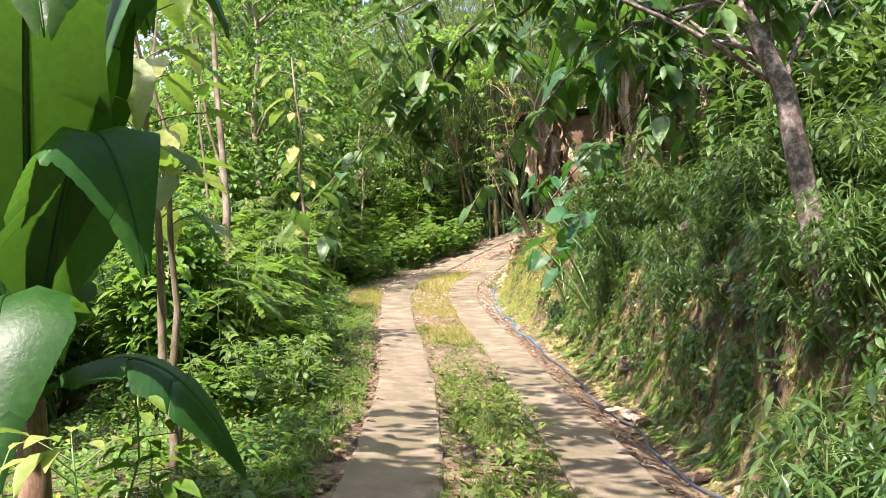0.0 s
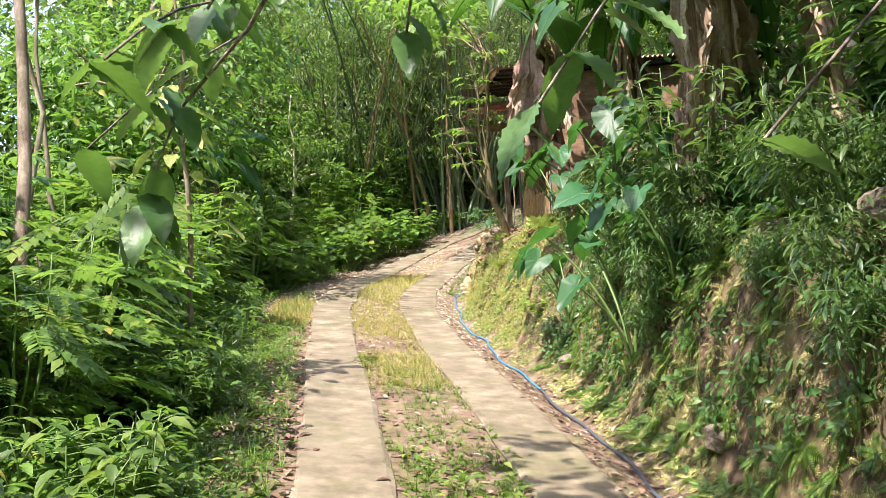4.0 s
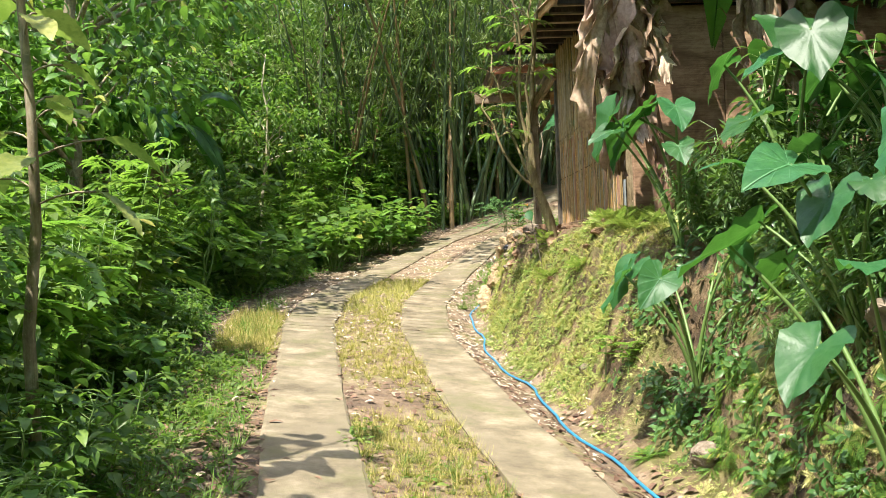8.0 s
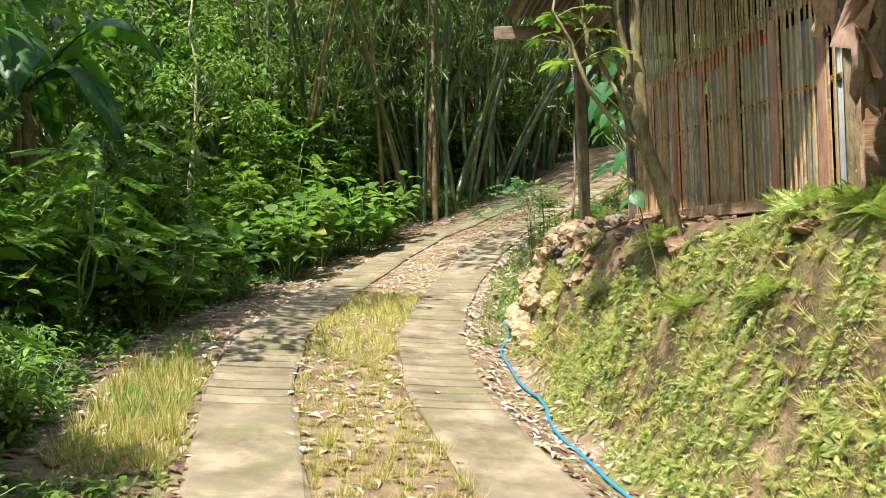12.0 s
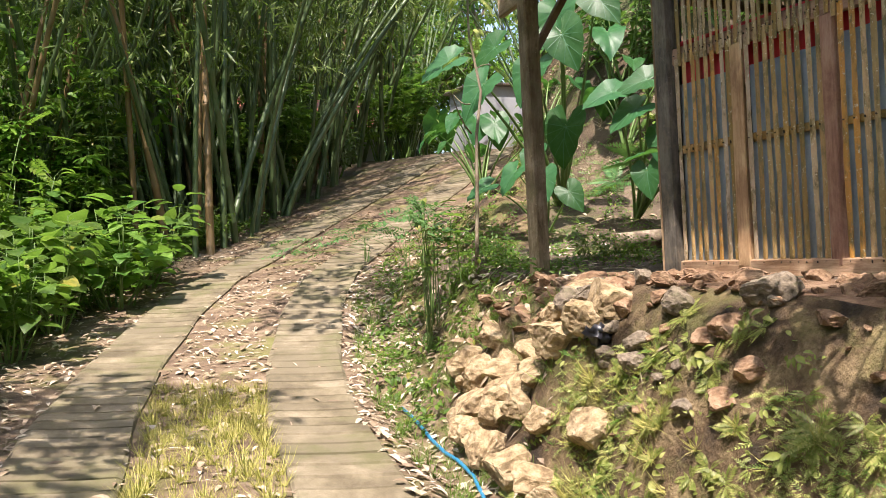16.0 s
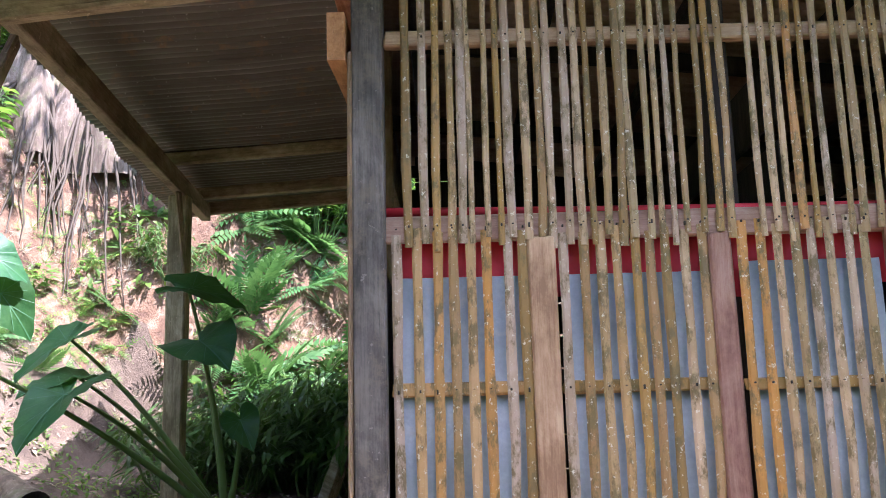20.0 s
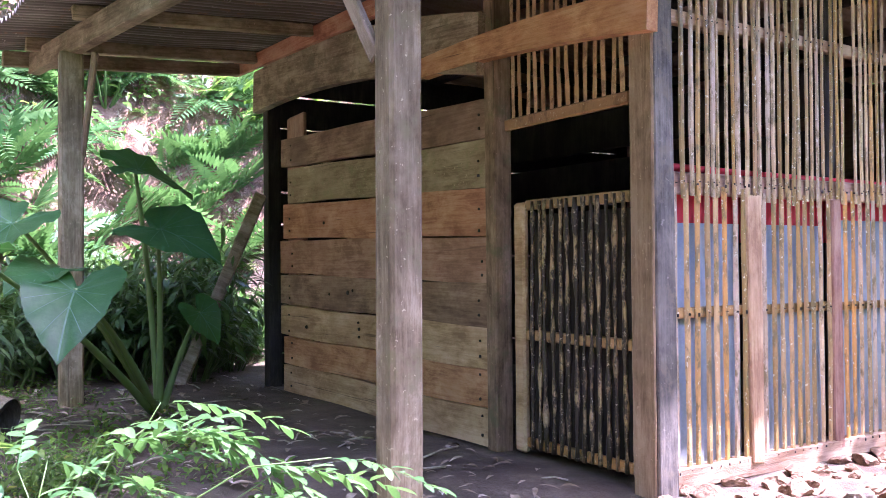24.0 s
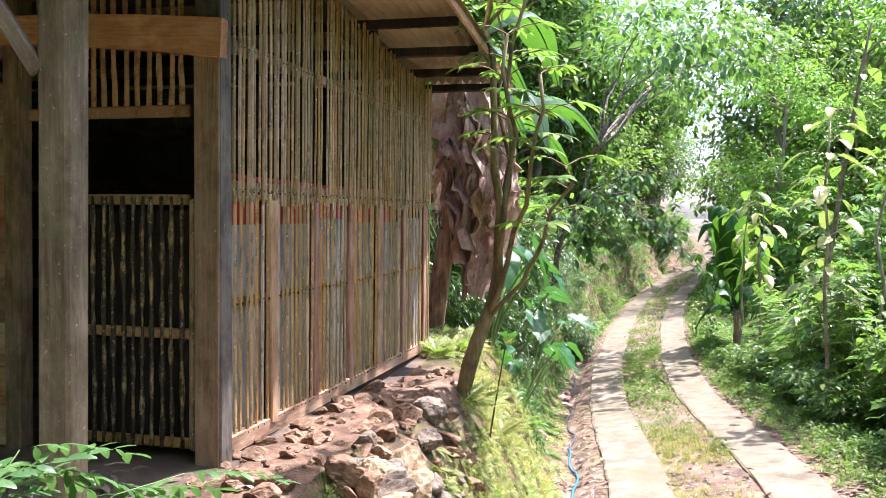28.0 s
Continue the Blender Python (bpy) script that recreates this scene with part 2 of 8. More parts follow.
M_CLOD = mat_speckle("clay_clod", [(0.36, (0.095, 0.05, 0.026)), (0.5, (0.21, 0.125, 0.068)), (0.66, (0.35, 0.24, 0.15))], 1.6, fine=10, relief=0.8, dist=0.006)
M_BARK = mat_wood("bark", (0.11, 0.085, 0.052), (0.25, 0.195, 0.13), (0.40, 0.34, 0.25), grain=0.6, moss=(0.14, 0.14, 0.065), rough=0.9)
M_BARKG = mat_wood("pale_bark", (0.18, 0.15, 0.10), (0.36, 0.30, 0.21), (0.52, 0.46, 0.35), grain=0.5, moss=(0.20, 0.19, 0.09), rough=0.9)
M_BARKM = mat_wood("mossy_bark", (0.10, 0.08, 0.035), (0.25, 0.205, 0.085), (0.42, 0.36, 0.18), grain=0.5, moss=(0.22, 0.22, 0.07), rough=0.9)
M_STEM = mat_plain("green_stem", (0.12, 0.20, 0.05), 0.5, 0, 0.4)
M_BANSTEM = mat_wood("banana_sheath", (0.10, 0.05, 0.03), (0.26, 0.15, 0.09), (0.45, 0.32, 0.20), grain=0.7, rough=0.7)
M_DRY = mat_leaf("dry_banana_leaf", (0.20, 0.115, 0.07), (0.42, 0.28, 0.19), (0.66, 0.52, 0.40), glow=0.12, rough=0.8, through_c=(0.4, 0.25, 0.15))
M_PALE = mat_leaf("bleached_sheath", (0.26, 0.20, 0.13), (0.52, 0.45, 0.34), (0.78, 0.72, 0.60), glow=0.05, rough=0.8, through_c=(0.35, 0.25, 0.12))
M_LITTER = mat_leaf("leaf_litter", (0.13, 0.08, 0.042), (0.32, 0.24, 0.145), (0.62, 0.54, 0.41), glow=0.05, rough=0.8, through_c=(0.35, 0.25, 0.12))
M_LITTERD = mat_leaf("damp_leaf_litter", (0.05, 0.028, 0.018), (0.135, 0.08, 0.045), (0.30, 0.195, 0.115), glow=0.05, rough=0.8, through_c=(0.25, 0.15, 0.08))
M_LEAF_A = mat_leaf("leaf_mid_green", (0.036, 0.095, 0.018), (0.092, 0.19, 0.033), (0.205, 0.32, 0.06), yellow=(0.36, 0.32, 0.05))
M_LEAF_B = mat_leaf("leaf_fresh_green", (0.06, 0.15, 0.015), (0.125, 0.25, 0.03), (0.24, 0.36, 0.055), glow=0.5)
M_LEAF_F = mat_leaf("leaf_feathery", (0.04, 0.11, 0.035), (0.075, 0.175, 0.05), (0.14, 0.25, 0.08), glow=0.35, rough=0.4, through_c=(0.16, 0.34, 0.06))
M_LEAF_C = mat_leaf("leaf_dark_glossy", (0.024, 0.06, 0.016), (0.055, 0.12, 0.03), (0.125, 0.20, 0.06), glow=0.3, rough=0.3)
M_LEAF_O = mat_leaf("leaf_overhanging", (0.035, 0.095, 0.025), (0.085, 0.18, 0.05), (0.17, 0.28, 0.10), glow=0.35, rough=0.38)
M_LEAF_T = mat_leaf("leaf_taro", (0.018, 0.08, 0.026), (0.034, 0.125, 0.036), (0.075, 0.19, 0.055), glow=0.32, rough=0.40, through_c=(0.12, 0.34, 0.03))
M_LEAF_BAN = mat_leaf("leaf_banana", (0.015, 0.062, 0.014), (0.03, 0.10, 0.02), (0.06, 0.15, 0.03), glow=0.42, rough=0.40, through_c=(0.12, 0.30, 0.015))
M_VEIN = mat_plain("pale_vein", (0.055, 0.17, 0.06), 0.5, 0, 0.2)
M_LEAF_Y = mat_leaf("leaf_yellow_green", (0.11, 0.16, 0.03), (0.27, 0.33, 0.075), (0.48, 0.48, 0.16), glow=0.4)
M_MOSS = mat_leaf("bank_moss_leaf", (0.13, 0.13, 0.035), (0.34, 0.33, 0.10), (0.60, 0.55, 0.23), glow=0.3, rough=0.8)
M_GRASS = mat_leaf("grass_green", (0.05, 0.13, 0.02), (0.11, 0.20, 0.03), (0.24, 0.30, 0.06), glow=0.35, rough=0.6)
M_GRASSY = mat_leaf("grass_dry_yellow", (0.20, 0.19, 0.04), (0.38, 0.32, 0.08), (0.58, 0.48, 0.19), glow=0.3, rough=0.7)
M_BAMBOO = mat_plain("bamboo_culm_green", (0.085, 0.13, 0.05), 0.42, 0, 0.7, 4.0)
M_BAMBOOY = mat_plain("bamboo_culm_tan", (0.24, 0.16, 0.07), 0.5, 0, 0.7, 3.0)
M_LEAF_BAM = mat_leaf("bamboo_leaf", (0.05, 0.09, 0.02), (0.12, 0.175, 0.045), (0.27, 0.32, 0.10), glow=0.42)
M_SLAT = mat_splits("split_bamboo", [(0.25, 0.155, 0.045), (0.45, 0.255, 0.06), (0.51, 0.345, 0.185), (0.51, 0.24, 0.045), (0.38, 0.285, 0.145), (0.31, 0.175, 0.06), (0.55, 0.385, 0.205), (0.46, 0.345, 0.245)], (0.70, 0.65, 0.50), (0.15, 0.11, 0.04), amount=0.5)
# transom copy of the split bamboo, with warm light put into its orange tones
M_SLATO = mat_splits("warm_lit_split_bamboo", [(0.34, 0.18, 0.07), (0.48, 0.27, 0.11), (0.42, 0.22, 0.08), (0.52, 0.33, 0.16)], (0.58, 0.46, 0.30), (0.20, 0.10, 0.04), amount=0.4)
M_SLATD = mat_splits("charred_bamboo", [(0.30, 0.21, 0.10), (0.58, 0.44, 0.23), (0.48, 0.34, 0.16)], (0.60, 0.52, 0.36), (0.012, 0.010, 0.008), 0.5, 0.4, dirt_at=0.40)
M_TIMBER = mat_wood("red_timber", (0.22, 0.11, 0.06), (0.38, 0.22, 0.13), (0.50, 0.33, 0.21), rough=0.7)
M_TIMBERX = mat_wood("red_timber_lengthwise", (0.30, 0.11, 0.045), (0.50, 0.225, 0.10), (0.62, 0.35, 0.19), along="X", rough=0.7, spread=0.2)
M_TIMBERY = mat_wood("rail_timber", (0.22, 0.12, 0.07), (0.36, 0.22, 0.14), (0.48, 0.33, 0.22), along="Y", rough=0.7)
M_PLANK = mat_wood("wall_plank", (0.29, 0.165, 0.075), (0.49, 0.31, 0.16), (0.61, 0.43, 0.255), along="X", stain=0.4, spread=0.25)
M_PLANKO = mat_wood("orange_plank", (0.28, 0.12, 0.045), (0.50, 0.255, 0.11), (0.62, 0.38, 0.20), along="X", stain=0.4, spread=0.2)
M_PLANKG = mat_wood("greenish_plank", (0.22, 0.165, 0.075), (0.38, 0.30, 0.155), (0.50, 0.41, 0.24), along="X", stain=0.4, spread=0.2, moss=(0.27, 0.25, 0.11))
M_PLANKB = mat_wood("brown_plank", (0.14, 0.075, 0.042), (0.29, 0.175, 0.10), (0.42, 0.28, 0.175), along="X", stain=0.6, spread=0.2)
M_POSTD = mat_wood("dark_post", (0.045, 0.038, 0.03), (0.115, 0.098, 0.08), (0.21, 0.18, 0.15), rough=0.7, moss=(0.18, 0.145, 0.10), spread=0.2)
M_POSTB = mat_wood("brown_post_face", (0.16, 0.105, 0.05), (0.31, 0.215, 0.115), (0.43, 0.32, 0.19), rough=0.8, moss=(0.26, 0.18, 0.09), spread=0.2)
M_POSTJ = mat_wood("jamb_timber", (0.11, 0.065, 0.035), (0.24, 0.15, 0.085), (0.36, 0.24, 0.15), rough=0.85, moss=(0.15, 0.14, 0.06), spread=0.1)
M_TINR = mat_speckle("rusty_tin", [(0.3, (0.22, 0.13, 0.07)), (0.5, (0.40, 0.28, 0.17)), (0.75, (0.52, 0.42, 0.30))], 2.5, rough=0.6, fine=50, relief=0.2, dist=0.005)
M_BARKS = mat_speckle("spotted_bark", [(0.36, (0.06, 0.042, 0.035)), (0.5, (0.19, 0.145, 0.12)), (0.6, (0.42, 0.36, 0.32))], 22.0, rough=0.9, fine=80, relief=0.6, dist=0.01, moss=(0.13, 0.13, 0.07), moss_at=0.55)
M_TWIG = mat_plain("dark_twig", (0.085, 0.065, 0.04), 0.8, 0, 0.3)
M_GREYW = mat_wood("weathered_timber", (0.13, 0.095, 0.048), (0.29, 0.225, 0.13), (0.46, 0.375, 0.245), rough=0.85, moss=(0.19, 0.16, 0.08), stain=0.5, spread=0.25)
M_GREYX = mat_wood("weathered_beam", (0.13, 0.085, 0.05), (0.28, 0.20, 0.125), (0.42, 0.32, 0.22), along="X", rough=0.85, moss=(0.19, 0.16, 0.09))
M_DARKW = mat_wood("near_black_timber", (0.015, 0.012, 0.01), (0.035, 0.028, 0.022), (0.07, 0.055, 0.042), rough=0.85)
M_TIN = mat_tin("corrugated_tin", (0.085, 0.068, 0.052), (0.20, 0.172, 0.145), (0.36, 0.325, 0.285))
M_TIN.node_tree.nodes["Principled BSDF"].inputs["Metallic"].default_value = 0.2
M_TINB = mat_speckle("grey_blue_sheet", [(0.3, (0.17, 0.19, 0.195)), (0.5, (0.285, 0.315, 0.32)), (0.75, (0.40, 0.425, 0.42))], 3.0, rough=0.5, fine=60, relief=0.1, dist=0.004, second=(9.0, 0.60, (0.36, 0.34, 0.30)))
M_RED = mat_plain("red_cloth", (0.62, 0.025, 0.04), 0.6, 0, 0.5, 9)
M_HOSE = mat_plain("blue_hose", (0.02, 0.17, 0.32), 0.4, 0, 0.3)
M_HOSED = mat_plain("dark_hose", (0.06, 0.07, 0.09), 0.45, 0, 0.3)
M_BLACK = mat_plain("black_plastic", (0.015, 0.015, 0.02), 0.35, 0, 0.2)
M_WALLG = mat_speckle("grey_render", [(0.3, (0.30, 0.31, 0.33)), (0.5, (0.38, 0.39, 0.41)), (0.75, (0.45, 0.46, 0.48))], 1.2, fine=40, relief=0.2, dist=0.01)


# ---- building blocks ----
class Acc:
    """Gathers many small pieces of one mesh."""

    def __init__(self):
        self.v, self.q, self.t, self.n = [], [], [], 0

    def add(self, v, quads=(), tris=()):
        v = np.asarray(v, float).reshape(-1, 3)
        if len(quads):
            self.q.append(np.asarray(quads, int).reshape(-1, 4) + self.n)
        if len(tris):
            self.t.append(np.asarray(tris, int).reshape(-1, 3) + self.n)
        self.v.append(v)
        self.n += len(v)

    def mesh(self, name, smooth=True):
        me = bpy.data.meshes.new(name)
        faces = []
        for a in self.q + self.t:
            faces += a.tolist()
        me.from_pydata(np.concatenate(self.v).tolist() if self.v else [], [], faces)
        if smooth:
            me.polygons.foreach_set("use_smooth", np.ones(len(me.polygons), bool))
        me.update()
        return me


def unit(a):
    a = np.asarray(a, float)
    return a / np.maximum(np.linalg.norm(a, axis=-1, keepdims=True), 1e-9)


def scatter(acc, tmpl, pos, way, up, size, wide=None):
    """Lays copies of a template (length along y, face towards z) at many places."""
    tv, tq, tt = tmpl
    pos, way, up = np.atleast_2d(pos).astype(float), unit(np.atleast_2d(way)), np.atleast_2d(up).astype(float)
    k, n = len(pos), len(tv)
    side = unit(np.cross(way, up))
    nor = np.cross(side, way)
    size = np.broadcast_to(np.asarray(size, float), (k,))
    wide = size if wide is None else np.broadcast_to(np.asarray(wide, float), (k,))
    v = (pos[:, None] + side[:, None] * (tv[None, :, 0:1] * wide[:, None, None]) + way[:, None] * (tv[None, :, 1:2] * size[:, None, None])
         + nor[:, None] * (tv[None, :, 2:3] * size[:, None, None]))
    off = (np.arange(k) * n)[:, None, None]
    acc.add(v.reshape(-1, 3), (tq[None] + off).reshape(-1, 4) if len(tq) else (), (tt[None] + off).reshape(-1, 3) if len(tt) else ())


def strip_leaf(ts, ws, zs, fold=0.12):
    """A blade from half widths at stations along it, folded at the midrib."""
    v, q = [], []
    for t, w, z in zip(ts, ws, zs):
        v += [(-w, t, z + fold * w), (0, t, z), (w, t, z + fold * w)]
    for i in range(len(ts) - 1):
        a = 3 * i
        q += [(a, a + 1, a + 4, a + 3), (a + 1, a + 2, a + 5, a + 4)]
    return np.array(v, float), np.array(q, int), np.zeros((0, 3), int)


def ribbed_leaf():
    """An oval blade with sunken side veins, a wavy rim, a drawn-out tip and a short stalk."""
    v, q = [(-0.008, -0.14, 0.05), (0.008, -0.14, 0.05), (-0.008, 0.0, 0.0), (0.008, 0.0, 0.0)], [(0, 1, 3, 2)]
    n, b = 17, 4
    for i in range(n):
        u = i / (n - 1)
        w = 0.02 + 0.265 * math.sin(math.pi * u ** 0.85) ** 0.8 * (1 - 0.35 * u)
        w = max(0.003, w * (1 - max(0.0, u - 0.86) * 5))
        up = 0.016 * (-1) ** i
        for k in (-1, -0.5, 0, 0.5, 1):
            v.append((k * w, u - 0.05 * abs(k) * (1 - u), 0.26 * abs(k) * w - 0.22 * u * u + up * (abs(k) > 0) + 0.025 * k * math.sin(5 * u)))
    q += [(b + 5 * i + k, b + 5 * i + k + 1, b + 5 * i + k + 6, b + 5 * i + k + 5) for i in range(n - 1) for k in range(4)]
    return np.array(v, float), np.array(q, int), np.zeros((0, 3), int)


def joined(items):
    v, q, t, n = [], [], [], 0
    for a, b, c in items:
        v.append(a)
        q.append(b + n if len(b) else np.zeros((0, 4), int))
        t.append(c + n if len(c) else np.zeros((0, 3), int))
        n += len(a)
    return np.concatenate(v), np.concatenate(q), np.concatenate(t)


def turned(tmpl, angle, scale=1.0, move=(0, 0, 0), tilt=0.0):
    v, q, t = tmpl
    m = np.array(Matrix.Rotation(angle, 3, "Z") @ Matrix.Rotation(tilt, 3, "X"))
    return (v * scale) @ m.T + np.array(move), q, t


OVATE = strip_leaf([0, 0.2, 0.5, 0.8, 1.0], [0.01, 0.17, 0.225, 0.115, 0.003], [0, 0.03, 0.0, -0.09, -0.20], 0.3)
RIBBED = ribbed_leaf()
LANCE = strip_leaf([0, 0.35, 0.7, 1.0], [0.01, 0.11, 0.09, 0.003], [0, 0.02, -0.03, -0.12], 0.25)
SLIM = strip_leaf([0, 0.4, 1.0], [0.012, 0.05, 0.002], [0, 0.0, -0.1], 0.3)
BLADE = strip_leaf([0, 0.5, 1.0], [0.018, 0.014, 0.001], [0, -0.03, -0.25], 0.3)
LOBE = strip_leaf([0, 0.45, 0.75, 1.0], [0.02, 0.12, 0.125, 0.004], [0, 0.02, -0.02, -0.12], 0.15)
PALMATE = joined([turned(LOBE, a, s) for a, s in ((0, 1.0), (0.6, 0.92), (-0.6, 0.92), (1.2, 0.78), (-1.2, 0.78), (1.9, 0.5), (-1.9, 0.5))])
DIAMOND = (np.array([(0, 0, 0), (-0.16, 0.45, 0.02), (0, 1, -0.06), (0.16, 0.45, 0.02)], float), np.array([(0, 3, 2, 1)]), np.zeros((0, 3), int))
BROAD = (np.array([(0, 0, 0), (-0.25, 0.45, 0.03), (0, 1, -0.08), (0.25, 0.45, 0.03)], float), np.array([(0, 3, 2, 1)]), np.zeros((0, 3), int))


def frond(pairs, reach, leaflet, taper=True, droop=0.25, ang=1.15):
    items = [strip_leaf([0, 0.5, 1.0], [0.008, 0.006, 0.002], [0, -droop * 0.25, -droop], 0.0)]
    for i in range(pairs):
        u = (i + 1) / (pairs + 0.3)
        s = reach * (math.sin(math.pi * (0.15 + 0.8 * u)) if taper else 1.0)
        for sg in (1, -1):
            items.append(turned(leaflet, sg * ang * (1 - 0.35 * u), s, (0, u, -droop * u * u), -0.15))
    items.append(turned(leaflet, 0, reach * 0.5, (0, 1.0, -droop)))
    return joined(items)


FERN = frond(13, 0.26, DIAMOND, droop=0.35)
PINNATE = frond(7, 0.30, BROAD, taper=False, droop=0.18, ang=1.0)
PALMF = frond(26, 0.42, SLIM, droop=0.5, ang=0.9)


def heart_leaf(curl=0.22, dish=0.24, wavy_=0.03, skew=0.0):
    """Arrow-heart blade with pleated veins: leaf stalk joins at the origin, tip along y."""
    out = [(0.0, 1.0), (0.09, 0.90), (0.17, 0.77), (0.25, 0.63), (0.33, 0.48), (0.39, 0.32), (0.43, 0.15), (0.45, 0.0), (0.44, -0.14), (0.41, -0.27), (0.35, -0.38), (0.27, -0.45), (0.18, -0.44), (0.10, -0.32), (0.04, -0.18), (0.0, -0.07)]
    ring = [(x, y) for x, y in out] + [(-x, y) for x, y in out[-2:0:-1]]
    v = [(0, 0.05, -0.01)]
    for s in (0.35, 0.7, 1.0):
        for i, (x, y) in enumerate(ring):
            vein = 0.016 * (1 if i % 2 else -1) * s
            wave = wavy_ * (math.sin(i * 1.1) + 0.6 * math.sin(i * 2.3 + 9 * skew)) * s * s
            v.append((x * s * 1.2 + skew * (y * s) ** 2, (y - 0.05) * s + 0.05, (dish + skew * (1 if x > 0 else -1)) * abs(x) * s - curl * (y * s) ** 2 * (1 if y > 0 else 1.6) + wave + vein))
    n = len(ring)
    t = [(0, 1 + i, 1 + (i + 1) % n) for i in range(n)]
    q = [(1 + r * n + i, 1 + (r + 1) * n + i, 1 + (r + 1) * n + (i + 1) % n, 1 + r * n + (i + 1) % n) for r in range(2) for i in range(n)]
    return np.array(v, float), np.array(q, int), np.array(t, int)


HEART = heart_leaf()
HEARTS = [HEART, heart_leaf(0.34, 0.10, 0.05, 0.10), heart_leaf(0.12, 0.36, 0.045, -0.12), heart_leaf(0.42, 0.28, 0.06, 0.05), heart_leaf(0.05, 0.14, 0.05, -0.06)]


def heart_veins():
    """Midrib and side veins that lie just above the heart-shaped blade."""
    items = []
    for x, y in ((0.0, 0.98), (0.30, 0.50), (0.37, 0.28), (0.40, 0.02), (0.34, -0.30), (0.17, 0.72), (-0.30, 0.50), (-0.37, 0.28), (-0.40, 0.02), (-0.34, -0.30), (-0.17, 0.72)):
        y0 = 0.05 if abs(y) < 0.6 else (0.05 if x == 0 else 0.3)
        v, q = [], []
        n = 6
        w = 0.010 if x == 0 else 0.005
        for i in range(n):
            s = i / (n - 1)
            px, py = x * s * 1.2, y0 + (y - y0) * s
            pz = 0.24 * abs(px) - 0.22 * py * py * (1 if py > 0 else 1.6) + 0.016
            dx, dy = (1.0, 0.0) if abs(y - y0) > abs(x) else (0.0, 1.0)
            v += [(px - w * dx, py - w * dy, pz), (px + w * dx, py + w * dy, pz)]
        q = [(2 * i, 2 * i + 1, 2 * i + 3, 2 * i + 2) for i in range(n - 1)]
        items.append((np.array(v, float), np.array(q, int), np.zeros((0, 3), int)))
    return joined(items)


VEINS = heart_veins()


def tube(acc, pts, radii, sides=7, closed=True):
    pts = np.asarray(pts, float)
    k = len(pts)
    radii = np.broadcast_to(np.asarray(radii, float), (k,))
    tang = unit(np.gradient(pts, axis=0))
    ref = np.array((0.31, 0.95, 0.05)) if abs(tang[0][2]) > 0.7 else np.array((0, 0, 1.0))
    sd = unit(np.cross(tang, ref))
    up = np.cross(sd, tang)
    a = np.linspace(0, 2 * math.pi, sides, endpoint=False)
    v = pts[:, None] + radii[:, None, None] * (np.cos(a)[None, :, None] * sd[:, None] + np.sin(a)[None, :, None] * up[:, None])
    q = [(i * sides + j, i * sides + (j + 1) % sides, (i + 1) * sides + (j + 1) % sides, (i + 1) * sides + j) for i in range(k - 1) for j in range(sides)]
    vv = v.reshape(-1, 3)
    t = []
    if closed:
        vv = np.vstack([vv, pts[-1:], pts[:1]])
        m = k * sides
        t = [((k - 1) * sides + j, (k - 1) * sides + (j + 1) % sides, m) for j in range(sides)] + [((j + 1) % sides, j, m + 1) for j in range(sides)]
    acc.add(vv, q, t)


def bend(p0, p1, sag=0.0, steps=8, side=(0, 0, 1), wob=0.0, rng=None):
    """Points on a bowed line from p0 to p1."""
    p0, p1, side = map(lambda a: np.asarray(a, float), (p0, p1, side))
    u = np.linspace(0, 1, steps)[:, None]
    p = p0 + (p1 - p0) * u + side * (sag * 4 * u * (1 - u))
    if wob and rng is not None:
        p[1:-1] += rng.normal(0, wob, (steps - 2, 3))
    return p


def mesh_ob(name, me, mat, parent=None, label=""):
    me.materials.append(mat) if not me.materials else None
    ob = new(name, me)
    if parent is not None:
        ob.parent = parent
    if label:
        ob["label"] = label
    return ob


def part(name, acc, mat, parent, label="", smooth=True):
    return mesh_ob(name, acc.mesh(name, smooth), mat, parent, label)


def thing(name, label, category, group="", kind="", at=None):
    ob = new(name)
    ob.empty_display_size = 0.1
    if at is not None:
        ob.matrix_basis = at
    return tagged(ob, label, category, group, kind)


def box_acc(acc, lo, hi, bev=0.006, rng=None, rough=0.0):
    """A bevelled bar between two corners; rough: how far its corners stray."""
    lo, hi = np.minimum(lo, hi).astype(float), np.maximum(lo, hi).astype(float)
    b = min(bev, 0.3 * float((hi - lo).min()))
    v = []
    for z, ins in ((lo[2], b), (lo[2] + b, 0), (hi[2] - b, 0), (hi[2], b)):
        x0, y0, x1, y1 = lo[0] + ins, lo[1] + ins, hi[0] - ins, hi[1] - ins
        c = b if ins == 0 else b * 0.5
        v += [(x0 + c, y0, z), (x1 - c, y0, z), (x1, y0 + c, z), (x1, y1 - c, z), (x1 - c, y1, z), (x0 + c, y1, z), (x0, y1 - c, z), (x0, y0 + c, z)]
    v = np.array(v)
    if rng is not None and rough:
        mid = (lo + hi) / 2
        sgn = np.sign(v - mid)
        for sx in (-1, 1):
            for sy in (-1, 1):
                for sz in (-1, 1):
                    w = (sgn == (sx, sy, sz)).all(1)
                    v[w] += rng.normal(0, rough, 3)
    q = [(r * 8 + j, r * 8 + (j + 1) % 8, (r + 1) * 8 + (j + 1) % 8, (r + 1) * 8 + j) for r in range(3) for j in range(8)]
    q += [(24, 25, 30, 31), (25, 26, 29, 30), (26, 27, 28, 29), (7, 6, 1, 0), (6, 5, 2, 1), (5, 4, 3, 2)]
    acc.add(v, q)


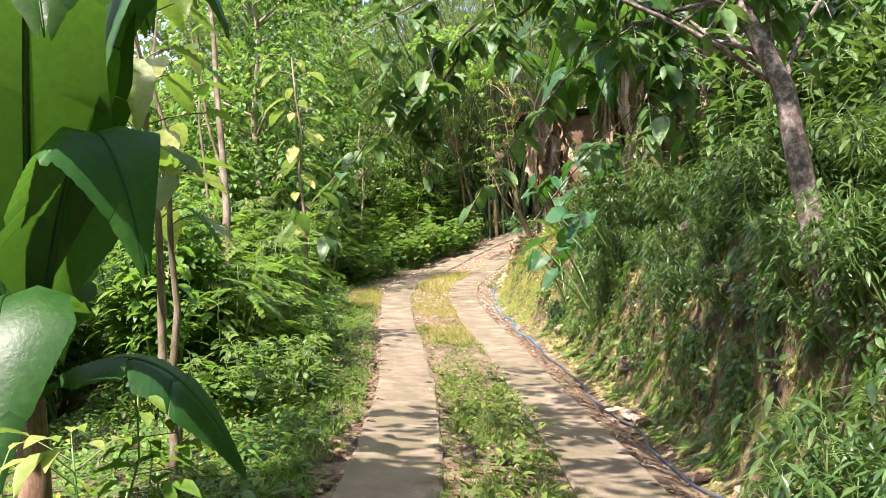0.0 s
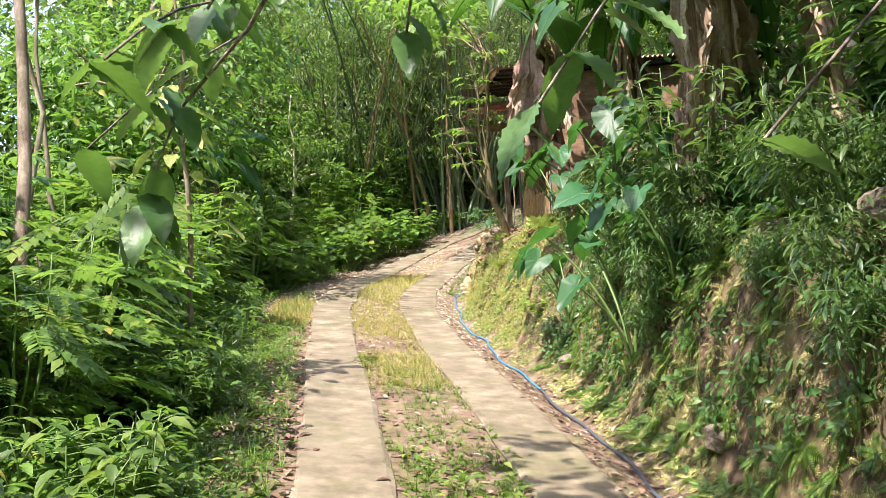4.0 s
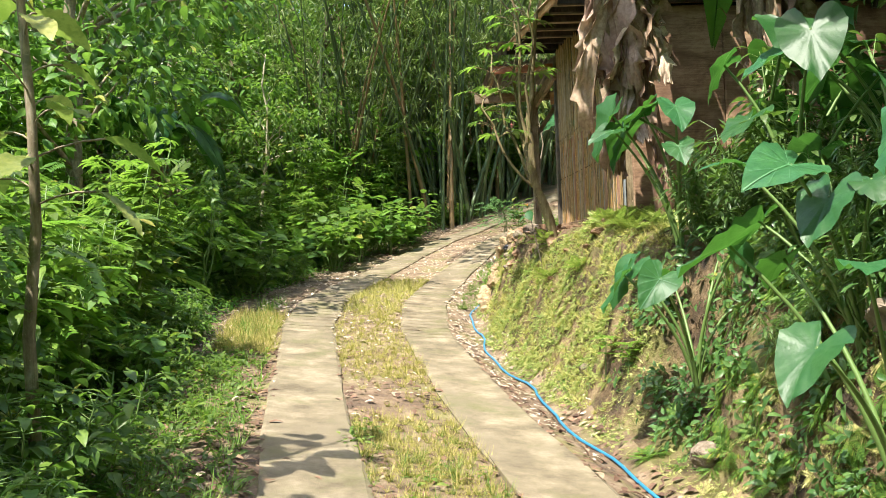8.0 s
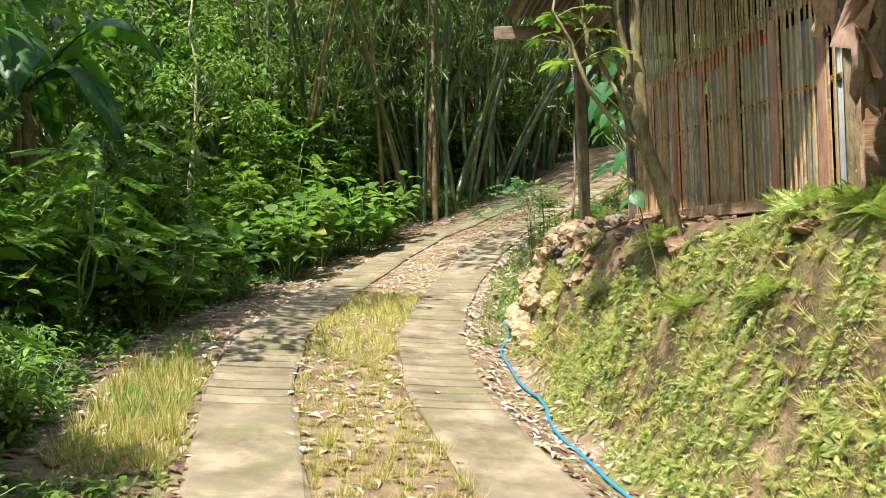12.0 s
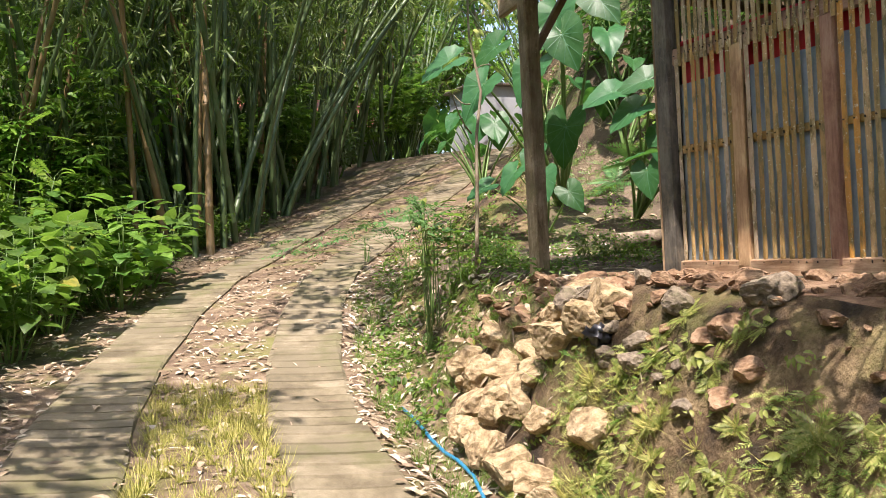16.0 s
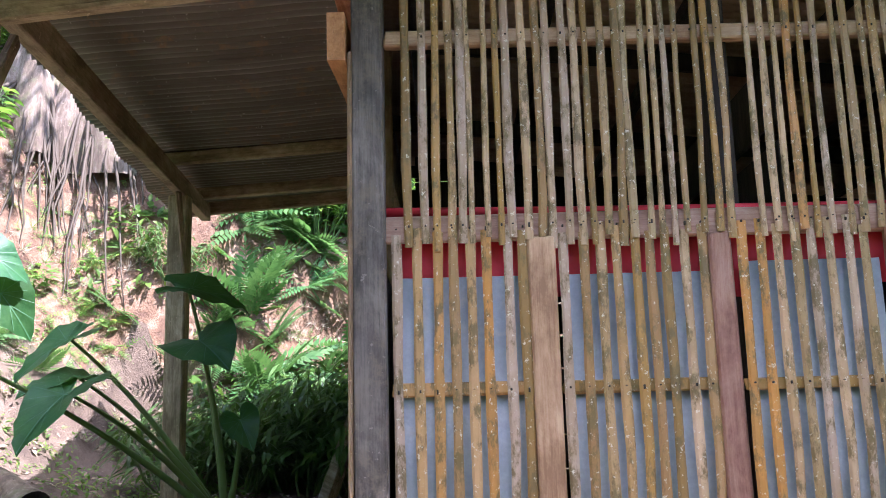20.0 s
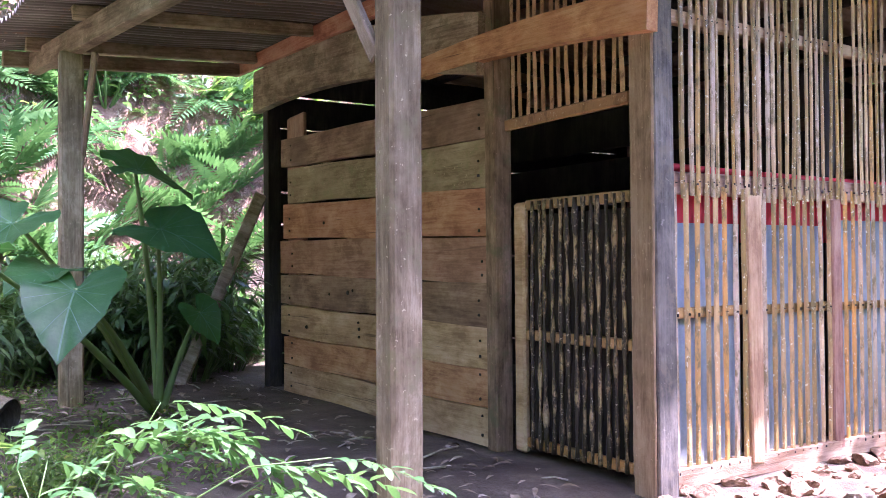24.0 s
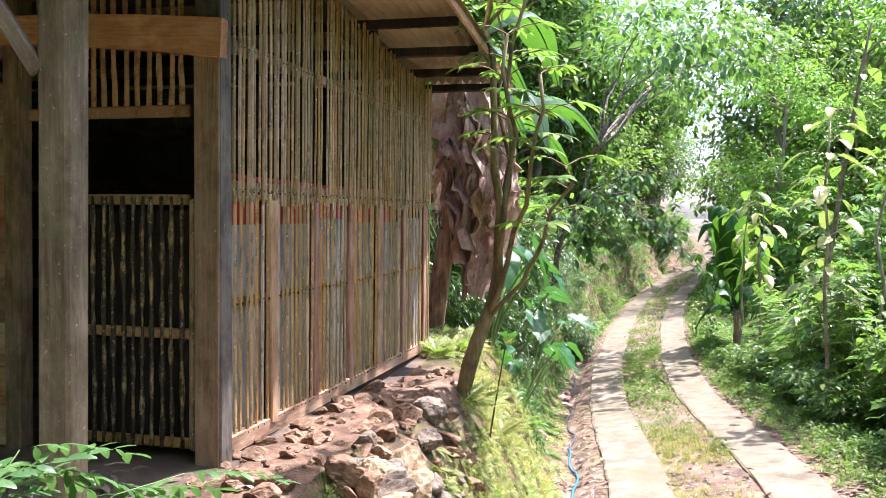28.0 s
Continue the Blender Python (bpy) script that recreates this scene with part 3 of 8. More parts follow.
def bar(name, lo, hi, mat, parent, label="", bev=0.006, rng=None, rough=0.0):
    """An upright or level bar with its own origin at its middle."""
    lo, hi = np.array(lo, float), np.array(hi, float)
    mid = (lo + hi) / 2
    a = Acc()
    box_acc(a, lo - mid, hi - mid, bev, rng, rough)
    ob = part(name, a, mat, parent, label, smooth=False)
    ob.location = mid
    return ob


def beam(name, p0, p1, w, h, mat, parent, label="", bow=0.0, steps=2, rng=None, rough=0.0, taper=1.0):
    """A squared beam between two points; its length runs along the object's x."""
    p0, p1 = Vector(p0), Vector(p1)
    d = p1 - p0
    n = d.length
    a = Acc()
    if steps == 2:
        box_acc(a, (-n / 2, -w / 2, -h / 2), (n / 2, w / 2, h / 2), 0.006, rng, rough)
    else:
        v, q = [], []
        for i in range(steps):
            u = i / (steps - 1)
            z = bow * 4 * u * (1 - u)
            x, hh = (u - 0.5) * n, h * (taper + (1 - taper) * u) / 2
            v += [(x, -w / 2, z - hh), (x, w / 2, z - hh), (x, w / 2, z + hh), (x, -w / 2, z + hh)]
        for i in range(steps - 1):
            q += [(4 * i + j, 4 * i + (j + 1) % 4, 4 * i + 4 + (j + 1) % 4, 4 * i + 4 + j) for j in range(4)]
        q += [(3, 2, 1, 0), (4 * steps - 4, 4 * steps - 3, 4 * steps - 2, 4 * steps - 1)]
        a.add(v, q)
    ob = part(name, a, mat, parent, label, smooth=False)
    ob.matrix_basis = Matrix.Translation((p0 + p1) / 2) @ d.to_track_quat("X", "Z").to_matrix().to_4x4()
    return ob


# ---- plan: the road's middle line (x, y, z, fall to the right per metre) ----
ROAD = [(-9.0, -60, 0.9, 0.0), (-2.4, -32, 0.3, 0.0), (0.0, -20, 0.0, 0.03), (1.1, -8, -0.15, 0.10), (1.35, 0, -0.14, 0.13), (1.38, 4, -0.1, 0.14),
        (1.27, 9, -0.07, 0.15), (1.05, 12.5, -0.04, 0.14), (0.58, 16.6, 0.25, 0.11), (0.38, 18.2, 0.34, 0.10), (0.18, 20.3, 0.47, 0.10),
        (-0.06, 22.4, 0.68, 0.10), (-0.02, 24.2, 0.90, 0.09), (0.36, 26.5, 1.08, 0.06), (0.75, 28.0, 1.29, 0.03), (1.35, 29.7, 1.60, 0.0), (2.0, 30.9, 1.88, 0.0),
        (2.75, 31.8, 2.12, 0.0), (3.8, 33.2, 2.52, 0.0), (5.5, 35.2, 3.14, 0.0), (7.4, 37.2, 3.88, 0.0), (8.8, 38.7, 4.32, 0.0), (10.4, 40.6, 4.62, 0.0), (13.0, 43.6, 4.85, 0.0), (19.0, 49.0, 5.1, 0.0)]


def dense_road():
    r = np.array(ROAD, float)
    s = np.concatenate([[0], np.cumsum(np.hypot(np.diff(r[:, 0]), np.diff(r[:, 1])))])
    ss = np.arange(0, s[-1], 0.1)
    out = np.stack([np.interp(ss, s, r[:, i]) for i in range(4)], 1)
    ker = np.hanning(23)
    ker /= ker.sum()
    pad = np.concatenate([np.repeat(out[:1], 11, 0), out, np.repeat(out[-1:], 11, 0)])
    return np.stack([np.convolve(pad[:, i], ker, "valid") for i in range(4)], 1)


RD = dense_road()
RT = unit(np.gradient(RD[:, :2], axis=0))
HILL = np.array([(5.5, -40), (6.2, 0), (6.4, 12), (7.6, 18), (8.0, 21), (7.9, 25), (7.2, 27), (5.7, 28.6), (5.0, 30.2), (5.5, 32.0), (7.8, 34.7), (11.0, 37.9), (15.2, 42.5), (22, 49)], float)


def sstep(a, b, x):
    u = np.clip((x - a) / (b - a), 0, 1)
    return u * u * (3 - 2 * u)


def road_coords(x, y):
    """Nearest point of the road for many places: index, distance to the right."""
    x, y = np.asarray(x, float).ravel(), np.asarray(y, float).ravel()
    idx = np.empty(len(x), int)
    for a in range(0, len(x), 4000):
        d2 = (x[a:a + 4000, None] - RD[None, :, 0]) ** 2 + (y[a:a + 4000, None] - RD[None, :, 1]) ** 2
        idx[a:a + 4000] = d2.argmin(1)
    dx, dy = x - RD[idx, 0], y - RD[idx, 1]
    d = dx * RT[idx, 1] - dy * RT[idx, 0]
    far = np.hypot(dx, dy)
    return idx, np.where(np.abs(d) > 0.6 * far, np.sign(d) * far, d)


def hill_dist(x, y):
    """Signed distance to the foot of the hillside, positive uphill."""
    best = np.full(len(x), 1e9)
    sign = np.ones(len(x))
    for (ax, ay), (bx, by) in zip(HILL[:-1], HILL[1:]):
        ux, uy = bx - ax, by - ay
        L = ux * ux + uy * uy
        t = np.clip(((x - ax) * ux + (y - ay) * uy) / L, 0, 1)
        ex, ey = x - ax - t * ux, y - ay - t * uy
        d = np.hypot(ex, ey)
        cr = ex * uy - ey * ux
        w = d < best - 1e-9
        best[w], sign[w] = d[w], np.sign(cr[w])
    return best * sign


def wavy(x, y, s, seed=0.0):
    return (np.sin(x * s + 1.3 * np.sin(y * s * 0.7 + seed)) + np.sin(y * s * 1.1 + 1.7 * np.sin(x * s * 0.8 + 2 * seed))) * 0.5


def ground_z(x, y):
    """Height of the ground at many places."""
    shape = np.shape(x)
    x, y = np.asarray(x, float).ravel(), np.asarray(y, float).ravel()
    idx, d = road_coords(x, y)
    zc, fall, ry = RD[idx, 2], RD[idx, 3], RD[idx, 1]
    dc = np.clip(d, -1.6, 1.3)
    z = zc - fall * dc
    # towards the valley: a flat verge, then falling away
    z += np.where(d < -1.6, -0.03 * (-d - 1.6) - 0.22 * sstep(2.6, 7.0, -d) * np.maximum(-d - 2.6, 0), 0)
    z = np.where(d < -60, np.maximum(z, zc - 16), z)
    # gutter, then the cut bank up to the terrace
    z -= 0.10 * np.exp(-((d - 1.32) / 0.16) ** 2) * (ry < 27)
    foot = np.interp(ry, [0, 12, 17, 20, 24.2, 26, 28.5, 31, 33, 40], [1.45, 1.55, 1.6, 1.42, 1.45, 1.35, 1.15, 1.2, 1.3, 1.4])
    top = np.interp(ry, [0, 12, 17, 20, 24.2, 26, 28.5, 31, 33, 40], [2.15, 2.25, 2.5, 2.35, 2.1, 2.3, 2.6, 3.2, 2.8, 2.8])
    lev = np.interp(ry, [-20, 0, 12, 17, 20, 25.5, 28.5, 31, 33, 40], [1.6, 1.55, 1.5, 1.6, 1.80, 1.84, 1.95, 2.5, 3.0, 4.8])
    up = sstep(0, 1, (d - foot) / (top - foot))
    bulge = 0.11 * wavy(x + 3 * z, y, 3.1, 1.0) + 0.06 * wavy(x, y, 7.3, 2.0) + 0.03 * wavy(x + 2 * z, y, 15.0, 0.7)
    z = np.where(d > 1.3, z + (lev - z) * up + bulge * 7 * up * (1 - up), z)
    h = hill_dist(x, y)
    hh = np.maximum(h + 0.25 * wavy(x, y, 1.3, 3.0), 0)
    z += np.where(h > -1, 2.7 * sstep(0, 1.9, hh) + 0.45 * np.maximum(hh - 1.2, 0) * np.exp(-hh / 60) * (hh < 200), 0) * np.where(d > 1.0, sstep(1.2, 2.2, d), 0)
    z += 0.03 * wavy(x, y, 2.3, 0.5) * sstep(1.4, 2.4, np.abs(d))
    return z.reshape(shape)


def gz(x, y):
    return float(ground_z(np.array([x]), np.array([y]))[0])


def on_road(s_y, d):
    """Place on the ground beside the road: by the road's y and the distance to the right."""
    i = int(np.abs(RD[:, 1] - s_y).argmin())
    x, y = RD[i, 0] + d * RT[i, 1], RD[i, 1] - d * RT[i, 0]
    return x, y


# ---- ground ----
def grade(lo, a, b, hi, step, grow):
    mid = list(np.arange(a, b + 1e-6, step))
    left, right, s = [], [], step
    while a - sum(left) > lo:
        s *= grow
        left.append(s)
    s = step
    while b + sum(right) < hi:
        s *= grow
        right.append(s)
    return np.array([a - c for c in np.cumsum(left)[::-1]] + mid + [b + c for c in np.cumsum(right)])


gx, gy = grade(-900, -5.0, 10.0, 900, 0.10, 1.22), grade(-900, 3.0, 38.0, 900, 0.13, 1.22)
GX, GY = np.meshgrid(gx, gy)
GZ = ground_z(GX, GY)
nx, ny = len(gx), len(gy)
ii, jj = np.meshgrid(np.arange(nx - 1), np.arange(ny - 1))
quads = np.stack([jj * nx + ii, jj * nx + ii + 1, (jj + 1) * nx + ii + 1, (jj + 1) * nx + ii], -1).reshape(-1, 4)
acc = Acc()
acc.add(np.stack([GX, GY, GZ], -1).reshape(-1, 3), quads)
gme = acc.mesh("ground")
for m_ in (M_GROUND, M_VERGE, M_BANK, M_CLAY, M_YARD):
    gme.materials.append(m_)
cx, cy = GX[:-1, :-1].ravel() + 0.05, GY[:-1, :-1].ravel() + 0.06
ci, cd = road_coords(cx, cy)
chill = hill_dist(cx, cy)
edge = 0.25 * wavy(cx, cy, 2.6, 0.3) + 0.12 * wavy(cx, cy, 9.0, 0.8)
slot = np.zeros(len(cx), int)
slot[(np.abs(cd + edge) < 1.75)] = 1
slot[(cd > 1.55) & (cd + edge < 3.0)] = 2
slot[(cd > 2.12) & (cx + edge < 2.8) & (cy > 21.4) & (cy < 25.3)] = 3
slot[(cx > 2.55) & (cx + edge < 7.4) & (cy > 20.5) & (cy + edge < 28.0)] = 4
slot[(chill + edge > -0.3) & (chill < 3.4) & (cy > 19) & (cy + 2 * edge < 28.6)] = 3
# dark earth along the hill foot paints in the shadow behind the shed
slot[(chill + 2 * edge > -0.6) & (chill + edge < 0.75) & (cy > 21) & (cy < 29.3) & (cx < 9)] = 4
gme.polygons.foreach_set("material_index", slot)
tagged(new("ground", gme), "earthen hillside ground with moss and leaf litter", "ground", kind="structure")


# ---- the two concrete wheel tracks ----
def track(name, off, width, label):
    """A poured strip that follows the road, scored across where it climbs."""
    a = Acc()
    rows, i = [], 0
    keep = (RD[:, 1] > -34) & (RD[:, 0] < 12)
    c, tg = RD[keep], RT[keep]
    s = np.concatenate([[0], np.cumsum(np.hypot(*np.diff(c[:, :2], axis=0).T))])
    marks, u = [], 0.0
    rng = np.random.default_rng(int(abs(off) * 100) + (off > 0))
    while u < s[-1]:
        yy = np.interp(u, s, c[:, 1])
        step = 0.20 if yy > 21.4 else 0.55
        groove = yy > 21.4
        marks.append((u, 0.0))
        if groove:
            g = 0.030 * rng.uniform(0.5, 1.2)
            marks += [(u + step - g - 0.012, 0.0), (u + step - g, -0.032), (u + step - 0.008, -0.032)]
        u += step * (rng.uniform(0.9, 1.1) if groove else 1)
    us = np.array([m[0] for m in marks])
    dz = np.array([m[1] for m in marks])
    order = np.argsort(us)
    us, dz = us[order], dz[order]
    p = np.stack([np.interp(us, s, c[:, k]) for k in range(4)], 1)
    t = unit(np.stack([np.interp(us, s, tg[:, k]) for k in range(2)], 1))
    prof = [(-0.5, -0.12), (-0.5, 0.008), (-0.46, 0.022), (-0.22, 0.018), (0.0, 0.016), (0.22, 0.018), (0.46, 0.022), (0.5, 0.008), (0.5, -0.12)]
    vs = []
    for j, (w, h) in enumerate(prof):
        worn = (0.012 * np.sin(us * 0.9 + j) + 0.010 * np.sin(us * 3.7 + 2 * j)) * (abs(w) > 0.4)
        d = off + w * width + worn
        hh = h + (dz if h > 0.01 else 0.0) + 0.012 * (h > 0)
        zz = p[:, 2] - p[:, 3] * d + hh
        vs.append(np.stack([p[:, 0] + d * t[:, 1], p[:, 1] - d * t[:, 0], zz], 1))
    v = np.stack(vs, 1)
    n, m = v.shape[:2]
    q = [(i * m + j, i * m + j + 1, (i + 1) * m + j + 1, (i + 1) * m + j) for i in range(n - 1) for j in range(m - 1)]
    a.add(v.reshape(-1, 3), q)
    return tagged(part(name, a, M_CONCRETE, None, smooth=False), label, "road", kind="structure")


track("road_track", -0.72, 0.60, "worn concrete wheel track with scored grooves on the valley side")
track("road_track", 0.68, 0.60, "worn concrete wheel track with scored grooves along the cut bank")


# ---- the bamboo shed ----
FX, SY, NY, EX, FZ = 2.70, 20.70, 24.49, 6.75, 1.86
RIDGE_Y, RIDGE_Z = 24.55, 4.44
rs = np.random.default_rng(5)
shed = thing("bamboo_shed", "small shed of split bamboo and planks under rusty tin", "shed", at=pose(FX, NY, FZ))


def into(ob):
    """Keeps a part where it was built while it hangs under the shed."""
    ob.parent = shed
    ob.matrix_parent_inverse = shed.matrix_basis.inverted()
    return ob


def sbar(name, lo, hi, mat, label="", rough=0.004, bev=0.006):
    return into(bar(name, lo, hi, mat, None, label, bev, rs, rough))


def sbeam(name, p0, p1, w, h, mat, label="", **kw):
    return into(beam(name, p0, p1, w, h, mat, None, label, rng=rs, rough=0.004, **kw))


def roof_z(y):
    return RIDGE_Z - (0.34 if y > RIDGE_Y else 0.105) * abs(y - RIDGE_Y)


def porch_z(x, y):
    """Underside of the nearly level porch sheets, which rise towards the far end."""
    return 4.27 + 0.022 * (x - 1.8) - 0.06 * (y - 24.6)


# posts
sbar("corner_post", (FX - 0.04, NY - 0.12, FZ - 0.05), (FX + 0.09, NY - 0.012, 4.34), M_POSTD, "dark blotched squared corner post")
sbar("post_face", (FX - 0.036, NY - 0.012, FZ - 0.04), (FX + 0.088, NY + 0.006, 3.72), M_POSTB, "brown weathered face board of the corner post")
for y_ in (SY + 0.05,):
    sbar("corner_post", (FX + 0.03, y_ - 0.02, FZ - 0.05), (FX + 0.13, y_ + 0.08, 4.05), M_GREYW, "pale squared corner post")
for y_ in (23.2, 22.0):
    sbar("wall_post", (FX + 0.06, y_ - 0.04, FZ - 0.05), (FX + 0.15, y_ + 0.04, 4.4), M_DARKW)
sbar("jamb_post", (3.705, NY - 0.09, FZ - 0.08), (3.79, NY + 0.01, 4.2), M_POSTJ, "mossy jamb post between door and planks")
sbar("corner_post", (6.66, NY - 0.1, FZ - 0.08), (6.77, NY, 4.25), M_DARKW)
for x_, y_ in ((EX - 0.08, SY + 0.02), (4.7, SY + 0.02), (EX - 0.08, 22.6)):
    sbar("corner_post", (x_, y_, FZ - 0.1), (x_ + 0.09, y_ + 0.09, 3.95), M_DARKW)

# rails of the front wall
sbar("sill", (FX - 0.012, SY - 0.03, FZ - 0.02), (FX + 0.07, NY - 0.12, FZ + 0.07), M_TIMBERY, "reddish timber sill")
sbar("rail", (FX + 0.0, SY, 3.05), (FX + 0.045, NY - 0.12, 3.14), M_TIMBERY, "reddish timber rail")
sbar("rail", (FX + 0.0, SY, 3.745), (FX + 0.045, NY - 0.12, 3.80), M_TIMBERY)
plank_y = [23.895 - 0.595 * i for i in range(6)]
for k, y_ in enumerate(plank_y):
    sbar("upright_plank", (FX - 0.014, y_ - 0.085, FZ + 0.03), (FX + 0.02, y_, 3.055), M_TIMBER, "reddish timber upright")
spans = [(NY - 0.13, plank_y[0])] + [(plank_y[i] - 0.085, plank_y[i + 1]) for i in range(5)] + [(plank_y[5] - 0.085, SY)]
for k, (y1, y0) in enumerate(spans):
    if y1 - y0 > 0.12:
        sbar("cross_strip", (FX + 0.006, y0 + 0.01, 2.535), (FX + 0.018, y1 - 0.01, 2.575), M_SLAT, "split bamboo cross strip")


def slat_mesh(length, width, seed, mat=M_SLAT):
    """A split of bamboo: bowed face, knots, cut ends."""
    r = np.random.default_rng(seed)
    n = max(5, int(length / 0.12))
    u = np.linspace(0, length, n)
    drift = np.cumsum(r.normal(0, 0.0016, n))
    drift -= np.linspace(drift[0], drift[-1], n)
    w = width * (1 + 0.10 * np.sin(u * 9 + seed)) / 2
    v, q = [], []
    for i in range(n):
        y = drift[i]
        v += [(0.0, y - w[i], u[i]), (-0.006, y - w[i] * 0.5, u[i]), (-0.006, y + w[i] * 0.5, u[i]), (0.0, y + w[i], u[i]), (0.004, y, u[i])]
    for i in range(n - 1):
        q += [(5 * i + j, 5 * i + (j + 1) % 5, 5 * i + 5 + (j + 1) % 5, 5 * i + 5 + j) for j in range(5)]
    a = Acc()
    a.add(v, q, [(0, 2, 1), (0, 3, 2), (0, 4, 3), (5 * n - 5, 5 * n - 4, 5 * n - 3), (5 * n - 5, 5 * n - 3, 5 * n - 2), (5 * n - 5, 5 * n - 2, 5 * n - 1)])
    me = a.mesh("slat", smooth=False)
    me.materials.append(mat)
    return me


LOW = [slat_mesh(1.18, 0.033, s) for s in range(6)]
HIGH = [slat_mesh(1.34, 0.0255, s + 10) for s in range(6)]
TRANSOM = [slat_mesh(1.34, 0.0255, s + 20, M_SLATO) for s in range(6)]
for y1, y0 in spans:
    y_ = y1 - 0.03
    while y_ > y0 + 0.012:
        ob = into(new("slat", LOW[rs.integers(6)]))
        ob.location = (FX - 0.003 + rs.normal(0, 0.002), y_ + rs.normal(0, 0.003), FZ + 0.045 + rs.uniform(-0.02, 0.02))
        ob.rotation_euler = (rs.normal(0, 0.0035), 0, 0)
        y_ -= rs.uniform(0.054, 0.064)
y_ = NY - 0.20
while y_ > SY + 0.01:
    if not (23.12 < y_ < 23.20):
        ob = into(new("slat", HIGH[rs.integers(6)]))
        top = min(4.37, roof_z(y_) + 0.0)
        hgt = top - 3.03 + rs.uniform(-0.03, 0.03)
        ob.location = (FX - 0.010 + rs.normal(0, 0.0015), y_ + rs.normal(0, 0.004), 3.03 + rs.uniform(-0.02, 0.03))
        ob.scale = (1, 1, hgt / 1.34)
        ob.rotation_euler = (rs.normal(0, 0.005), 0, 0)
        ob.scale[1] = rs.uniform(0.85, 1.3)
    y_ -= rs.uniform(0.038, 0.056)


def sheet(name, lo, hi, axis, pitch, depth, mat, label=""):
    """Corrugated sheet standing in the plane x = lo[0]; the waves run upright."""
    a = Acc()
    ys = np.arange(lo[1], hi[1] + 1e-6, pitch / 4)
    ph = np.tile([0, 1, 0, -1], len(ys) // 4 + 1)[:len(ys)] * depth
    v = np.concatenate([np.stack([lo[0] + ph, ys, np.full(len(ys), lo[2])], 1), np.stack([lo[0] + ph, ys, np.full(len(ys), hi[2])], 1),
                        np.stack([lo[0] + ph + 0.003, ys, np.full(len(ys), lo[2])], 1), np.stack([lo[0] + ph + 0.003, ys, np.full(len(ys), hi[2])], 1)])
    n = len(ys)
    q = [(i, i + 1, n + i + 1, n + i) for i in range(n - 1)] + [(2 * n + i + 1, 2 * n + i, 3 * n + i, 3 * n + i + 1) for i in range(n - 1)] + [(n + i, n + i + 1, 3 * n + i + 1, 3 * n + i) for i in range(n - 1)]
    a.add(v, q)
    return into(part(name, a, mat, None, label))


for k, (y1, y0) in enumerate(spans):
    if y1 - y0 > 0.12:
        z1 = 2.93 + (0.03 if k % 3 == 2 else 0.0)
        sheet("metal_panel", (FX + 0.026, y0 + 0.012, FZ + 0.05), (FX + 0.026, y1 - 0.012, z1), 1, 0.07, 0.004, M_TINB, "grey-blue metal sheet behind the slats")
cloth = Acc()
ys = np.linspace(SY + 0.9, NY - 0.14, 60)
zt, zb = 3.085 + 0.012 * np.sin(ys * 11), 2.86 + 0.02 * np.sin(ys * 7)
xx = FX + 0.048 + 0.006 * np.sin(ys * 31)
cloth.add(np.concatenate([np.stack([xx, ys, zb], 1), np.stack([xx, ys, zt], 1), np.stack([xx + 0.03, ys, zt + 0.05], 1)]),
          [(r * 60 + i, r * 60 + i + 1, r * 60 + 61 + i, r * 60 + 60 + i) for r in range(2) for i in range(59)])
into(part("red_cloth", cloth, M_RED, None, "red cloth hung behind the rail"))
pipe = Acc()
tube(pipe, bend((FX + 0.055, NY - 0.11, 3.165), (FX + 0.055, SY + 1.2, 3.15), -0.01, 12), 0.017, 10)
into(part("red_pipe", pipe, M_RED, None, "red plastic pipe on the rail"))

nails = Acc()
for ob in [o for o in shed.children if o.name.split(".")[0] == "slat"]:
    for z_ in (3.10, 3.775) if ob.location[2] > 2.9 else (3.09, 2.555, 1.915):
        box_acc(nails, (FX - 0.0185, ob.location[1] - 0.003, z_ - 0.003 + rs.normal(0, 0.004)), (FX - 0.010, ob.location[1] + 0.003, z_ + 0.003), 0.001)
ob = into(part("nail", nails, M_DARKW, None, "rusty nail heads"))
ob["kind"] = "stuff"

# door side
door = into(thing("half_door", "", ""))
for k_ in ("label", "category"):
    if k_ in door:
        del door[k_]


def dpart(ob):
    ob.parent = door
    ob.matrix_parent_inverse = (shed.matrix_basis @ shed.matrix_basis.inverted() @ Matrix.Identity(4))
    return ob


DY = NY - 0.05
dpart(bar("stile", (3.55, DY - 0.03, FZ + 0.0), (3.63, DY + 0.01, 3.06), M_PLANK, None, "pale bamboo stile", 0.015))
dpart(bar("stile", (2.80, DY - 0.03, FZ + 0.02), (2.84, DY + 0.01, 3.05), M_SLAT, None, "", 0.012))
for z_ in (3.02, 2.40, FZ + 0.03):
    dpart(bar("door_rail", (2.84, DY - 0.02, z_), (3.55, DY + 0.0, z_ + 0.05), M_SLAT, None, "split bamboo door rail", 0.01))
x_ = 2.87
while x_ < 3.54:
    a = Acc()
    n = 14
    zz = np.linspace(0, 1.17, n)
    w = 0.010 + 0.004 * np.sin(zz * 23 + x_ * 40) + rs.normal(0, 0.0015, n)
    off = np.cumsum(rs.normal(0, 0.002, n))
    tube(a, np.stack([off, zz * 0, zz], 1), w, 6)
    ob = part("door_slat", a, M_SLATD, None)
    ob.location = (x_, DY + 0.005, FZ + 0.03)
    dpart(ob)
    x_ += 0.052
dpart(bar("door_backing", (2.845, DY - 0.05, FZ + 0.05), (3.545, DY - 0.04, 3.0), M_DARKW, None, "near-black backing boards"))

